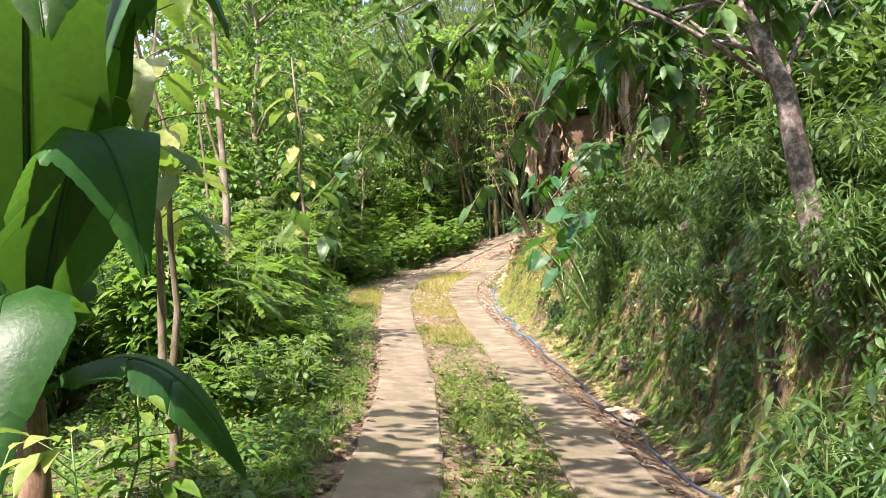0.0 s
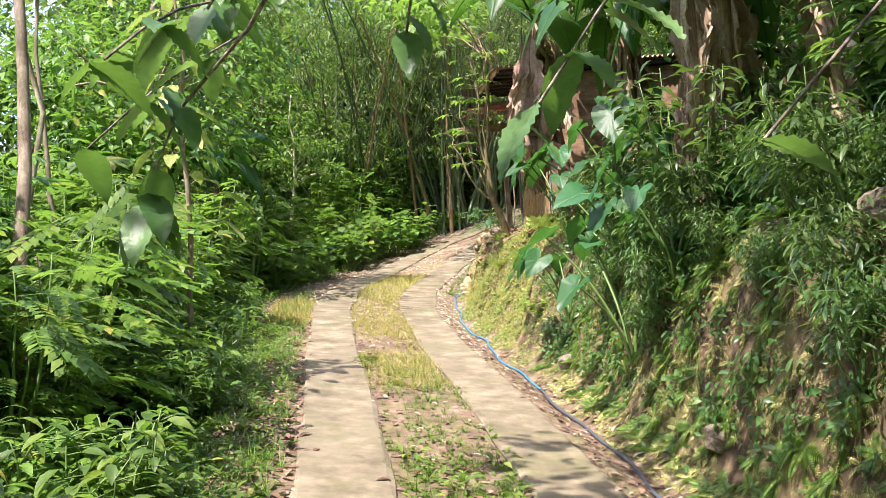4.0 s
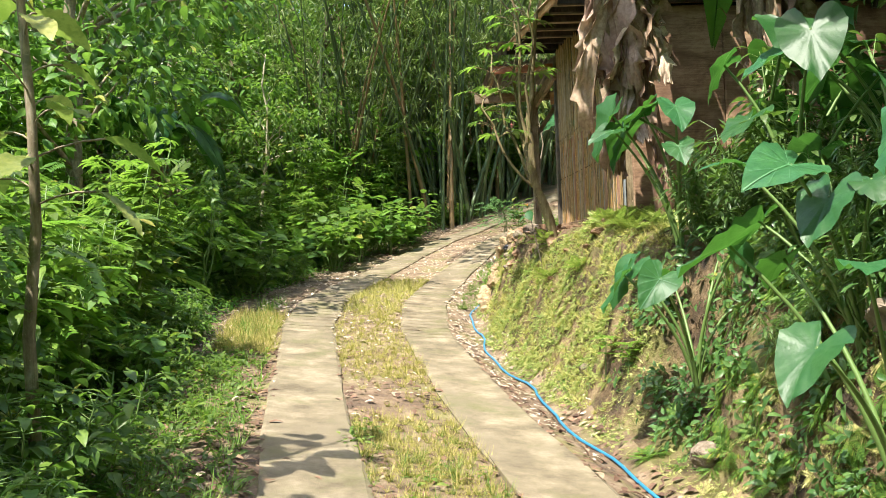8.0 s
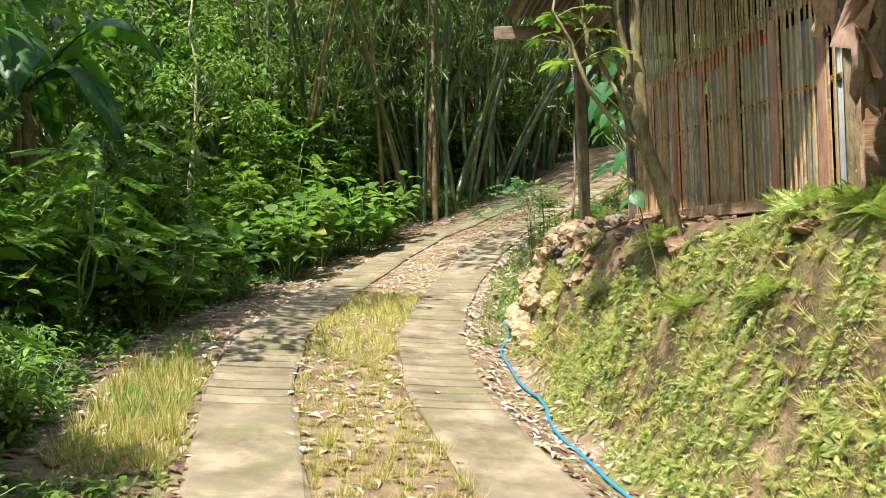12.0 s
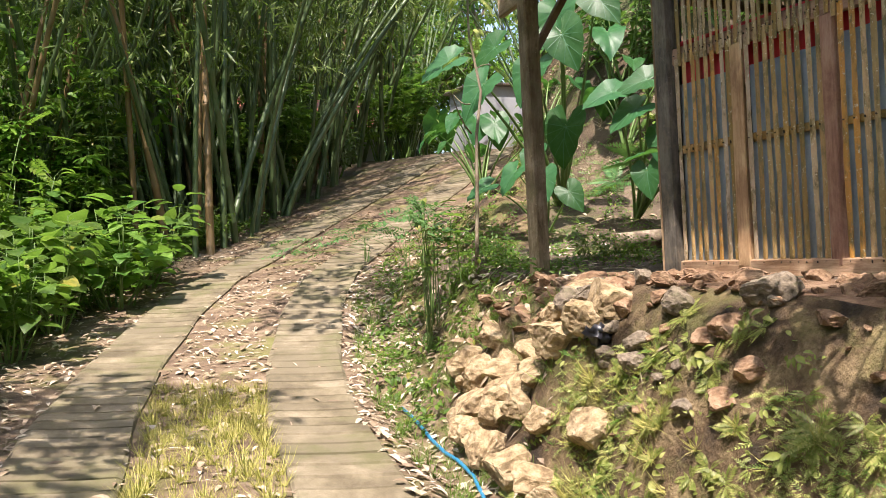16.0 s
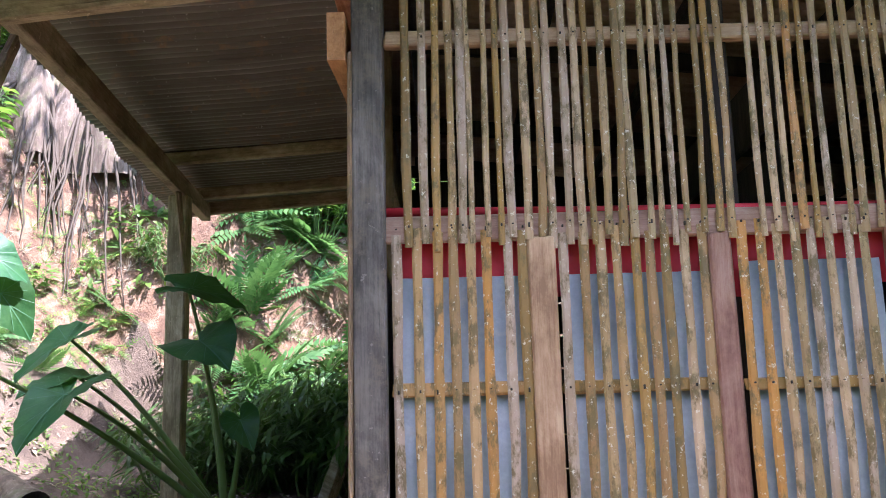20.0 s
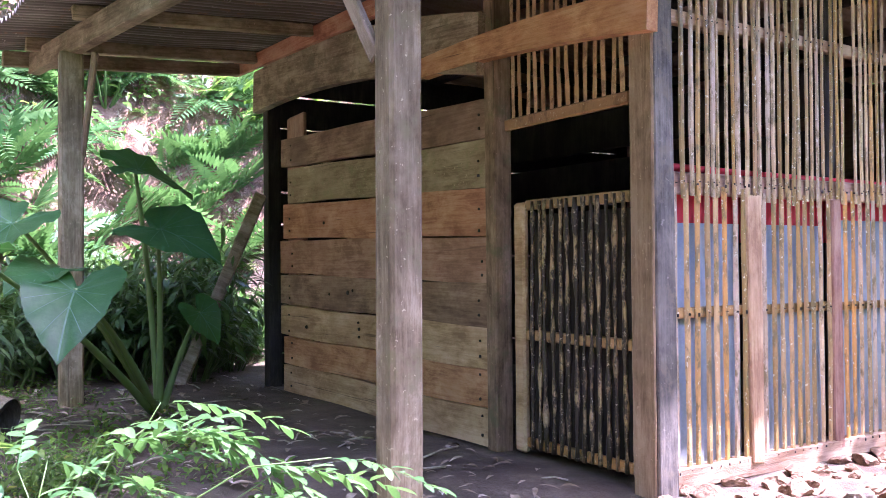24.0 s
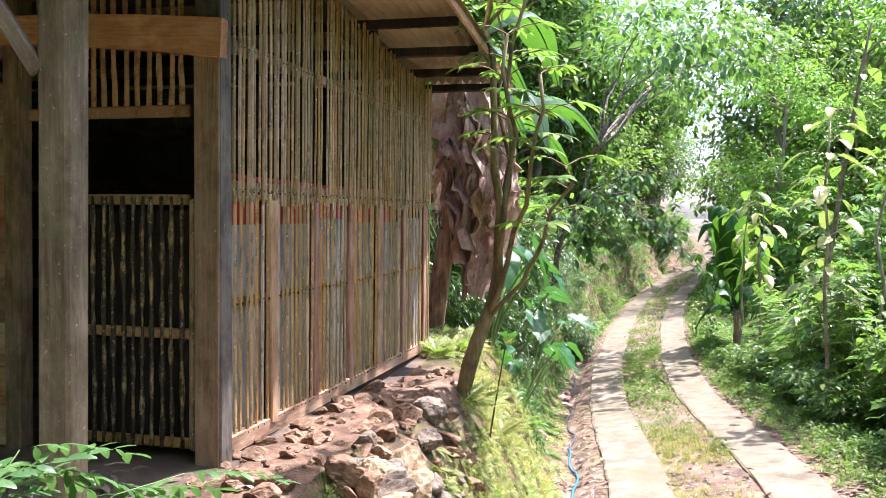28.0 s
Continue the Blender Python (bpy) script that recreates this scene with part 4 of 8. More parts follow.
# slatted transom over the door
x_ = 2.87
while x_ < 3.66:
    ob = into(new("slat", TRANSOM[rs.integers(6)]))
    ob.location, ob.rotation_euler, ob.scale = (x_, NY - 0.045, 3.43), (0, rs.normal(0, 0.01), radians(90)), (1, 1.1, 0.74 / 1.34)
    x_ += 0.058
sbar("transom_strip", (2.83, NY - 0.05, 3.42), (3.68, NY - 0.03, 3.47), M_SLATO)
sbeam("orange_beam", (4.32, NY + 0.035, 3.83), (2.62, NY + 0.035, 3.755), 0.06, 0.17, M_TIMBERX, "freshly sawn orange lintel beam", bow=0.03, steps=9, taper=0.62)
sbeam("bowed_beam", (6.80, NY + 0.03, 4.10), (3.78, NY + 0.02, 3.86), 0.07, 0.31, M_GREYX, "bowed weathered beam", bow=0.10, steps=13)
# planks
pz = [1.84, 2.04, 2.24, 2.46, 2.68, 2.93, 3.18, 3.44]
pe = [2.045, 2.247, 2.465, 2.688, 2.936, 3.186, 3.437, 3.66]
pm = [M_PLANK, M_PLANKO, M_PLANK, M_PLANKB, M_PLANK, M_PLANKO, M_PLANKG, M_PLANKB]
pe = [v - 0.006 for v in pe]
pl = ["", "", "", "knotty brown plank", "pale brown plank", "reddish plank", "greenish mossy plank", "grey top plank"]
for k in range(8):
    x0 = 3.79 - 0.012 * (k % 2)
    x1 = 6.42 + rs.uniform(-0.06, 0.06) - (0.10 if k == 6 else 0)
    a = Acc()
    n = 12
    xs = np.linspace(x0, x1, n) - (x0 + x1) / 2
    sl = 0.10 * (k / 7.0) ** 1.5
    lo_ = pz[k] + sl * (xs / 2.6) + 0.006 * np.sin(xs * 4 + k) - (pz[k] + pe[k]) / 2
    hi_ = pe[k] + sl * (xs / 2.6) + 0.006 * np.sin(xs * 3.1 + k * 2) - (pz[k] + pe[k]) / 2
    v, q = [], []
    for i in range(n):
        v += [(xs[i], -0.014, lo_[i]), (xs[i], 0.014, lo_[i] + 0.004), (xs[i], 0.014, hi_[i] - 0.004), (xs[i], -0.014, hi_[i])]
    for i in range(n - 1):
        q += [(4 * i + j, 4 * i + (j + 1) % 4, 4 * i + 4 + (j + 1) % 4, 4 * i + 4 + j) for j in range(4)]
    q += [(3, 2, 1, 0), (4 * n - 4, 4 * n - 3, 4 * n - 2, 4 * n - 1)]
    a.add(v, q)
    ob = part("plank", a, pm[k], None, pl[k], smooth=False)
    ob.location = ((x0 + x1) / 2, NY - 0.03 + 0.006 * (k % 2), (pz[k] + pe[k]) / 2)
    into(ob)
holes = Acc()
for k in range(8):
    for x_ in (3.87 + rs.normal(0, 0.01), 6.27 + rs.normal(0, 0.02)):
        for dz in (0.05, 0.14):
            r_ = 0.006 if dz < 0.1 else 0.005
            z_ = pz[k] + dz + rs.normal(0, 0.01) + 0.10 * (k / 7.0) ** 1.5 * ((x_ - 5.1) / 2.6)
            box_acc(holes, (x_ - r_, NY - 0.03, z_ - r_), (x_ + r_, NY - 0.0075 + 0.006 * (k % 2), z_ + r_ * 1.4), 0.002)
for x_, z_, r_ in ((5.35, 2.585, 0.016), (5.28, 2.60, 0.010), (5.62, 2.57, 0.009), (5.2, 2.36, 0.010), (5.2, 2.31, 0.008), (5.21, 2.40, 0.007), (6.0, 2.33, 0.012), (4.7, 2.8, 0.008), (5.7, 3.05, 0.012), (4.5, 3.08, 0.009)):
    box_acc(holes, (x_ - r_, NY - 0.03, z_ - r_), (x_ + r_, NY - 0.003, z_ + r_), r_ * 0.6)
ob = into(part("nail_hole", holes, M_DARKW, None, "dark nail holes and knots in the planks"))
ob["kind"] = "stuff"
sbar("batten", (6.10, NY - 0.075, FZ), (6.40, NY - 0.046, 3.86), M_TIMBER, "orange upright board behind the planks")
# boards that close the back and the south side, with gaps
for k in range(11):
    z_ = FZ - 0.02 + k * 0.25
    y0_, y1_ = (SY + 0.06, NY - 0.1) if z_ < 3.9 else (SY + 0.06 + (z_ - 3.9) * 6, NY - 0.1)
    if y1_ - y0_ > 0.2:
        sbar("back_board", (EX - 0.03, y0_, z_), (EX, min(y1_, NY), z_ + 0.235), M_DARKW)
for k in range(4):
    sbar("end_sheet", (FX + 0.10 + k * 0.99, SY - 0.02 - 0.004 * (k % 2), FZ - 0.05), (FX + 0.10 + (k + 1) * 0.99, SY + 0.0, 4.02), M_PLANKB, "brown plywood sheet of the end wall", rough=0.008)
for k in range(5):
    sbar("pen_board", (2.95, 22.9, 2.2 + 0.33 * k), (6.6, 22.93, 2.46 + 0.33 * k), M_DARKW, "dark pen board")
sbar("earth_floor", (FX + 0.02, SY, FZ - 0.14), (EX, NY - 0.02, FZ - 0.03), M_YARD, "trodden earth floor")

# porch
for (x_, y_, zt, w_) in ((2.55, 25.71, 3.93, 0.115), (5.99, 26.04, 4.07, 0.13)):
    sbar("porch_post", (x_ - w_ / 2, y_ - w_ / 2, gz(x_, y_) - 0.12), (x_ + w_ / 2, y_ + w_ / 2, zt), M_GREYW, "squared weathered porch post", rough=0.006, bev=0.012)
sbeam("porch_plate", (1.62, 25.66, 3.97), (6.9, 26.10, 4.17), 0.07, 0.14, M_GREYX, "sawn porch plate")
sbeam("tie_beam", (2.56, 26.12, 3.83), (2.66, 24.30, 4.08), 0.05, 0.15, M_GREYX, "pale tie beam from post to corner")
sbeam("wall_plate", (1.8, NY + 0.08, 4.20), (7.1, NY + 0.08, 4.33), 0.06, 0.11, M_TIMBERX, "orange wall plate")
sbeam("brace", (2.61, 25.75, 3.42), (2.95, 25.78, 3.92), 0.03, 0.05, M_GREYX)
sbeam("brace", (5.95, 25.98, 3.45), (5.65, 25.96, 4.02), 0.03, 0.06, M_GREYX)
sbeam("end_plate", (6.95, 24.62, 4.30), (6.95, 26.3, 4.20), 0.06, 0.10, M_GREYX)


# roof
def roof_side(y0, y1, x0, x1, name, mat, under):
    n = int((x1 - x0) / 0.072)
    xs = x0 + np.arange(n * 8 + 1) * 0.009
    ph = 0.019 * (1 - np.cos(np.arange(n * 8 + 1) * math.pi / 4)) + 0.006 * np.floor(xs / 0.79 % 2)
    ends = np.broadcast_to(y1(xs) if callable(y1) else y1, xs.shape)
    a = Acc()
    v = []
    for lift in (0.0, 0.004):
        for j in range(6):
            ys = y0 + (ends - y0) * j / 5
            z = np.array([under(x, y) for x, y in zip(xs, ys)]) + ph + lift + 0.006 * math.sin(j * 2.1)
            v.append(np.stack([xs, ys, z], 1))
    m = len(xs)
    q = [(r * m + i, r * m + i + 1, (r + 1) * m + i + 1, (r + 1) * m + i) for r in range(5) for i in range(m - 1)]
    q += [((6 + r) * m + i + 1, (6 + r) * m + i, (7 + r) * m + i, (7 + r) * m + i + 1) for r in range(5) for i in range(m - 1)]
    for r in (0, 5):
        q += [(r * m + i, r * m + i + 1, (6 + r) * m + i + 1, (6 + r) * m + i) for i in range(m - 1)]
    a.add(np.concatenate(v), q)
    return into(part(name, a, mat, None, "rust-stained corrugated tin roof sheet"))


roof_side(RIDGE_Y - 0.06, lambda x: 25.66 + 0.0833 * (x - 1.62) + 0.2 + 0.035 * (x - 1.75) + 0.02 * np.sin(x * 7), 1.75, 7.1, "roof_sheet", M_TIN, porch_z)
roof_side(RIDGE_Y, 20.5, 2.0, 7.35, "roof_sheet", M_TINR, lambda x, y: roof_z(y) + 0.10)
sbar("gable_board", (2.02, RIDGE_Y - 0.01, 4.42), (7.32, RIDGE_Y + 0.012, 4.60), M_DARKW, "dark board under the top edge of the roof")
ridge = Acc()
v, q = [], []
for x_ in np.linspace(1.72, 7.38, 12):
    for dy, dz in ((-0.22, 0), (-0.02, 0), (0.02, 0), (0.035, -0.16)):
        v.append((x_, RIDGE_Y + dy, roof_z(RIDGE_Y + min(dy, 0)) + 0.145 + dz))
q = [(4 * i + j, 4 * i + j + 1, 4 * i + 5 + j, 4 * i + 4 + j) for i in range(11) for j in range(3)]
ridge.add(v, q)
into(part("ridge_cap", ridge, M_TIN, None))
for x_, y_ in ((1.85, 25.78), (6.6, 26.2)):
    sbeam("rafter", (x_, RIDGE_Y + 0.06, porch_z(x_, RIDGE_Y) - 0.045), (x_, y_, porch_z(x_, y_) - 0.045), 0.05, 0.09, M_GREYX)
sbeam("rafter", (5.6, NY + 0.11, porch_z(5.6, NY) - 0.04), (5.6, 26.1, porch_z(5.6, 26.1) - 0.04), 0.045, 0.08, M_GREYX)
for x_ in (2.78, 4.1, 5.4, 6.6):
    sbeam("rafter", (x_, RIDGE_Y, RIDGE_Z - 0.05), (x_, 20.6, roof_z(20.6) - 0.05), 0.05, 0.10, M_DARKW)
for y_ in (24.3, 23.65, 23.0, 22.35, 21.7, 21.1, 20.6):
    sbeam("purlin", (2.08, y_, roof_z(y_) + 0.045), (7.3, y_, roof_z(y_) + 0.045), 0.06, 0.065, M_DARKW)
sbeam("verge_board", (2.03, 24.5, roof_z(24.5) + 0.06), (2.03, 20.5, roof_z(20.5) + 0.06), 0.02, 0.07, M_TIMBERX, "thin orange verge board")
# leaning offcut against the end of the plank wall
sbeam("leaning_slab", (6.85, 25.15, FZ - 0.03), (6.60, NY + 0.08, 3.30), 0.13, 0.09, M_BARK, "rough slab leaning on the wall")


# ---- plants ----
def crown_leaves(acc, centres, radii, count, tmpl, size, rng, droop=0.35, flat=0.6):
    """Leaves on the outer parts of several clumps, facing up and out."""
    per = np.maximum((count * np.asarray(radii) ** 2 / np.sum(np.asarray(radii) ** 2)).astype(int), 1)
    for c, r, n in zip(centres, radii, per):
        d = unit(rng.normal(0, 1, (n, 3)))
        rad = r * rng.uniform(0.45, 1.0, n) ** 0.6
        pos = np.asarray(c) + d * rad[:, None] * np.array((1, 1, flat))
        way = d * np.array((1, 1, 0.4)) + rng.normal(0, 0.45, (n, 3)) + np.array((0, 0, -droop))
        up = np.array((0, 0, 1.0)) + d * 0.5 + rng.normal(0, 0.35, (n, 3))
        scatter(acc, tmpl, pos, way, up, size * rng.uniform(0.6, 1.25, n))


def make_tree(seed, height, trunk_r, clear, spread, tmpl, leaf, count, mat_l, mat_b, lean=(0, 0), clumps=16):
    """A tapered trunk with limbs and a crown of many leaf clumps. Base at the origin."""
    rng = np.random.default_rng(seed)
    t = new("tree")
    wood = Acc()
    top = np.array((lean[0], lean[1], height * 0.86))
    n = 9
    line = bend((0, 0, -0.35), top, 0.0, n, wob=trunk_r * 0.9, rng=rng)
    tube(wood, line, trunk_r * (1 - 0.72 * np.linspace(0, 1, n)) * (1 + 0.25 * np.exp(-np.linspace(0, 8, n))), 9)
    cs, rr = [], []
    limbs = wood
    for k in range(clumps):
        u = rng.uniform(clear, 1.0)
        base = np.array([np.interp(u, np.linspace(0, 1, n), line[:, i]) for i in range(3)])
        ang = k * 2.4 + rng.uniform(-0.5, 0.5)
        out = spread * rng.uniform(0.35, 1.0) * (1.15 - 0.6 * (u - clear) / max(1 - clear, 0.01))
        tip = base + np.array((math.cos(ang) * out, math.sin(ang) * out, height * rng.uniform(0.03, 0.16)))
        tube(limbs, bend(base, tip, 0.08 * out, 6, wob=0.03, rng=rng), np.linspace(trunk_r * 0.32, trunk_r * 0.06, 6), 5)
        cs.append(tip)
        rr.append(spread * rng.uniform(0.26, 0.5))
    part("trunk", wood, mat_b, t)
    lv = Acc()
    crown_leaves(lv, cs, rr, count, tmpl, leaf, rng)
    part("crown", lv, mat_l, t)
    return t


def make_shrub(seed, height, stems, tmpl, leaf, per, mat_l, mat_s, spread=0.6, droop=0.25):
    """Several thin stems with leaves all along them."""
    rng = np.random.default_rng(seed)
    t = new("shrub")
    wood, lv = Acc(), Acc()
    for k in range(stems):
        a = rng.uniform(0, 6.28)
        h = height * rng.uniform(0.55, 1.0)
        tip = np.array((math.cos(a) * spread * rng.uniform(0.2, 1), math.sin(a) * spread * rng.uniform(0.2, 1), h))
        line = bend((0.05 * math.cos(a), 0.05 * math.sin(a), -0.15), tip, 0.1 * spread, 8, side=(math.cos(a), math.sin(a), 0), wob=0.015, rng=rng)
        tube(wood, line, np.linspace(0.012 * height, 0.003, 8), 5)
        n = per
        u = rng.uniform(0.25, 1.0, n) ** 0.7
        base = np.stack([np.interp(u, np.linspace(0, 1, 8), line[:, i]) for i in range(3)], 1)
        d = unit(np.stack([rng.normal(0, 1, n), rng.normal(0, 1, n), rng.uniform(0.0, 0.7, n)], 1))
        reach = leaf * rng.uniform(0.4, 1.1, n)[:, None]
        pos = base + d * reach
        for i in range(0, n, 2):
            tube(wood, [base[i], base[i] + d[i] * reach[i] * 0.5, pos[i]], 0.0028, 3, closed=False)
        scatter(lv, tmpl, pos, d * np.array((1, 1, 0.3)) + np.array((0, 0, -droop)) + rng.normal(0, 0.2, (n, 3)), np.array((0, 0, 1.0)) + d * 0.4 + rng.normal(0, 0.25, (n, 3)), leaf * rng.uniform(0.6, 1.2, n))
    part("stem", wood, mat_s, t)
    part("foliage", lv, mat_l, t)
    return t


def banana_blade(acc, rng, root, ang, length, width, rise, fall, tears=0.35, splits=True):
    """One long leaf arching from root: rib, and blade torn into strips."""
    n = 64
    u = np.linspace(0, 1, n)
    out = length * u * (0.95 - 0.15 * u)
    zz = rise * np.sin(u * 1.9) - fall * u ** 2.2
    rib = np.stack([root[0] + math.cos(ang) * out, root[1] + math.sin(ang) * out, root[2] + zz], 1)
    side = np.array((-math.sin(ang), math.cos(ang), 0))
    w = width * np.clip(np.minimum((u - 0.1) * 6, (1.02 - u) * 3.2), 0.03, 1.0) * (0.9 + 0.1 * np.sin(u * 9))
    for sg in (1, -1):
        hang = rng.uniform(-0.1, 0.35)
        i = 6
        while i < n - 1:
            j = min(n - 1, i + (rng.integers(3, 10) if splits and rng.random() < tears else rng.integers(11, 26)))
            extra = rng.normal(0, 0.10) if splits else 0.0
            v, q = [], []
            for k in range(i, j + 1):
                shrink = (0.93 if splits and (k == i or k == j) else 1.0)
                for s, dz in ((0, 0.0), (0.5, 0.035), (1.0, -0.02)):
                    p = rib[k] + side * sg * w[k] * s * shrink + np.array((0, 0, dz * width * 3 - (hang + extra) * s * s * w[k] + (0.006 if k % 2 else 0.0) * (s > 0)))
                    v.append(p)
            m = j - i + 1
            for k in range(m - 1):
                for s in range(2):
                    a = k * 3 + s
                    q.append((a, a + 1, a + 4, a + 3) if sg < 0 else (a + 3, a + 4, a + 1, a))
            acc.add(v, q)
            i = j
    return rib


def dry_drape(acc, rng, top, length, width):
    """A dead leaf hanging down along its rib: broad, pleated and crumpled, torn at the edge."""
    n, m = 16, 9
    u = np.linspace(0, 1, n)
    a0 = rng.uniform(0, 6.28)
    bow = min(0.10, 0.5 * width)
    mid = np.asarray(top) + np.stack([bow * np.sin(u * 3 + a0) + 1.3 * bow * u * math.cos(a0), bow * np.cos(u * 2.6 + a0) + 1.3 * bow * u * math.sin(a0), -u * length], 1)
    for sg in (1, -1):
        a1 = a0 + sg * rng.uniform(0.6, 1.5)
        ph = rng.uniform(0, 6.28)
        v = []
        for i in range(n):
            for j in range(m):
                s = j / (m - 1)
                ww = width * (0.30 + 0.70 * math.sin(u[i] * 2.7 + 0.3)) * s * (1 + 0.18 * math.sin(i * 2.3 + ph) * (s > 0.8))
                fold = (0.05 * math.sin(i * 1.25 + ph + 1.5 * s) + 0.03 * math.sin(j * 2.2 + i * 0.4 + a0)) * s * min(1.0, width / 0.2)
                v.append(mid[i] + np.array((math.cos(a1) * ww - fold * math.sin(a1), math.sin(a1) * ww + fold * math.cos(a1), -0.55 * ww * s + 0.03 * math.sin(i * 1.9 + j * 1.3))))
        acc.add(v, [(i * m + j, i * m + j + 1, (i + 1) * m + j + 1, (i + 1) * m + j) for i in range(n - 1) for j in range(m - 1) if rng.random() > 0.04])
    tube(acc, mid, np.linspace(0.012, 0.005, n), 5)


def make_banana(seed, height, leaves, length, width, dry, lean=(0, 0), mat=None):
    rng = np.random.default_rng(seed)
    t = new("banana_plant")
    st = Acc()
    top = np.array((lean[0], lean[1], height))
    line = bend((0, 0, -0.2), top, 0.03, 8)
    tube(st, line, np.linspace(0.105, 0.05, 8), 10)
    part("pseudostem", st, M_BANSTEM, t, "brown sheathed banana stem")
    for k in range(7):
        sh = Acc()
        u_ = rng.uniform(0.35, 0.95)
        p = np.array([np.interp(u_, np.linspace(0, 1, 8), line[:, i]) for i in range(3)])
        an = k * 0.9 + rng.uniform(-0.3, 0.3)
        dry_drape(sh, rng, p + 0.06 * np.array((math.cos(an), math.sin(an), 0)), rng.uniform(0.35, 0.6) * height * u_, rng.uniform(0.05, 0.10))
        part("sheath", sh, M_DRY, t, "dry papery stem sheath")
    a0 = rng.uniform(0, 6)
    for k in range(leaves):
        lf = Acc()
        ang = a0 + k * 2.4
        rib = banana_blade(lf, rng, top, ang, length * rng.uniform(0.75, 1.1), width * rng.uniform(0.8, 1.1), length * rng.uniform(0.25, 0.6), length * rng.uniform(0.25, 0.8), 0.4)
        tube(lf, rib, np.linspace(0.022, 0.004, len(rib)), 5)
        part("leaf", lf, mat or M_LEAF_BAN, t)
    for k in range(dry):
        d = Acc()
        ang = rng.uniform(0, 6.28)
        p = top + np.array((math.cos(ang) * 0.12, math.sin(ang) * 0.12, -rng.uniform(0.0, 0.4 * height)))
        dry_drape(d, rng, p, rng.uniform(0.7, 1.4) * height / 2.6, rng.uniform(0.14, 0.27))
        part("dry_leaf", d, M_DRY, t, "dead brown hanging leaf")
    return t


def make_taro(seed, leaves, height, size, mat=None, face=None):
    """Elephant-ear plant: long stalks, each with one heart-shaped blade."""
    rng = np.random.default_rng(seed)
    t = new("elephant_ear")
    for k in range(leaves):
        a = rng.uniform(0, 6.28) if face is None else face + rng.normal(0, 0.8)
        h = height * rng.uniform(0.55, 1.0)
        r = height * rng.uniform(0.25, 0.6)
        tip = np.array((math.cos(a) * r, math.sin(a) * r, h))
        st = Acc()
        tube(st, bend((0, 0, -0.1), tip, 0.12, 9, side=(math.cos(a + 3.14), math.sin(a + 3.14), 0.3)), np.linspace(0.02, 0.008, 9) * (size / 0.4) ** 0.5, 6)
        part("stalk", st, M_STEM, t)
        lf = Acc()
        way = np.array((math.cos(a), math.sin(a), -rng.uniform(0.1, 1.4))) + rng.normal(0, 0.25, 3)
        up = np.array((math.cos(a) * 0.8, math.sin(a) * 0.8, 0.9)) + rng.normal(0, 0.3, 3)
        sz = size * rng.uniform(0.5, 1.15)
        which = int(rng.integers(5))
        scatter(lf, HEARTS[which], [tip], [way], [up], sz)
        blade = part("leaf", lf, mat or M_LEAF_T, t)
        if which == 0:
            vn = Acc()
            scatter(vn, VEINS, [tip], [way], [up], sz)
            part("venation", vn, M_VEIN, blade, "pale leaf veins")
    return t


def make_bamboo(seed, culms, height, spread):
    """A clump of arching culms with feathery leaves."""
    rng = np.random.default_rng(seed)
    t = new("bamboo_clump")
    lv = Acc()
    for k in range(culms):
        c = Acc()
        a = rng.uniform(0, 6.28)
        r = spread * rng.uniform(0, 1) ** 0.5
        b = np.array((math.cos(a) * r, math.sin(a) * r, -0.2))
        h = height * rng.uniform(0.6, 1.0)
        la = a + rng.normal(0, 0.9)
        ln = rng.uniform(0.05, 0.8) ** 1.3 * h
        n = 16
        u = np.linspace(0, 1, n)
        line = b + np.stack([math.cos(la) * ln * u ** 1.25, math.sin(la) * ln * u ** 1.25, h * (u - 0.12 * u ** 3)], 1)
        rad = rng.uniform(0.036, 0.062) * (1 - 0.75 * u)
        rad = np.repeat(rad, 3)[1:-1]
        nodes = np.repeat(line, 3, 0)[1:-1]
        m = len(nodes)
        dir_ = unit(np.gradient(line, axis=0))
        for i in range(n):
            for o, sh, sc in ((-1, -0.02, 1.0), (0, 0.0, 1.14), (1, 0.02, 1.0)):
                j = 3 * i + o
                if 0 <= j < m:
                    nodes[j] = line[i] + dir_[i] * sh
                    rad[j] = rad[j] * sc
        tube(c, nodes, rad, 6)
        part("culm", c, M_BAMBOOY if rng.random() < 0.14 else M_BAMBOO, t)
        w = rng.integers(18, 30)
        for _ in range(w):
            q = rng.uniform(0.12, 1.0) ** 0.55
            p = np.array([np.interp(q, u, line[:, i]) for i in range(3)])
            aa = rng.uniform(0, 6.28)
            L = rng.uniform(0.35, 1.1)
            tip = p + np.array((math.cos(aa) * L, math.sin(aa) * L, rng.uniform(-0.35, 0.3)))
            tw = bend(p, tip, -0.08, 5)
            tube(lv, tw, 0.004, 3, closed=False)
            nn = rng.integers(8, 16)
            s = rng.uniform(0.3, 1.0, nn)
            pos = p + (tip - p) * s[:, None] + rng.normal(0, 0.06, (nn, 3))
            way = (tip - p)[None] * 0.7 + rng.normal(0, 0.5, (nn, 3)) + np.array((0, 0, -0.7))
            scatter(lv, SLIM, pos, way, rng.normal(0, 1, (nn, 3)) + np.array((0, 0, 0.8)), rng.uniform(0.14, 0.26, nn), rng.uniform(0.25, 0.4, nn))
    part("foliage", lv, M_LEAF_BAM, t)
    return t


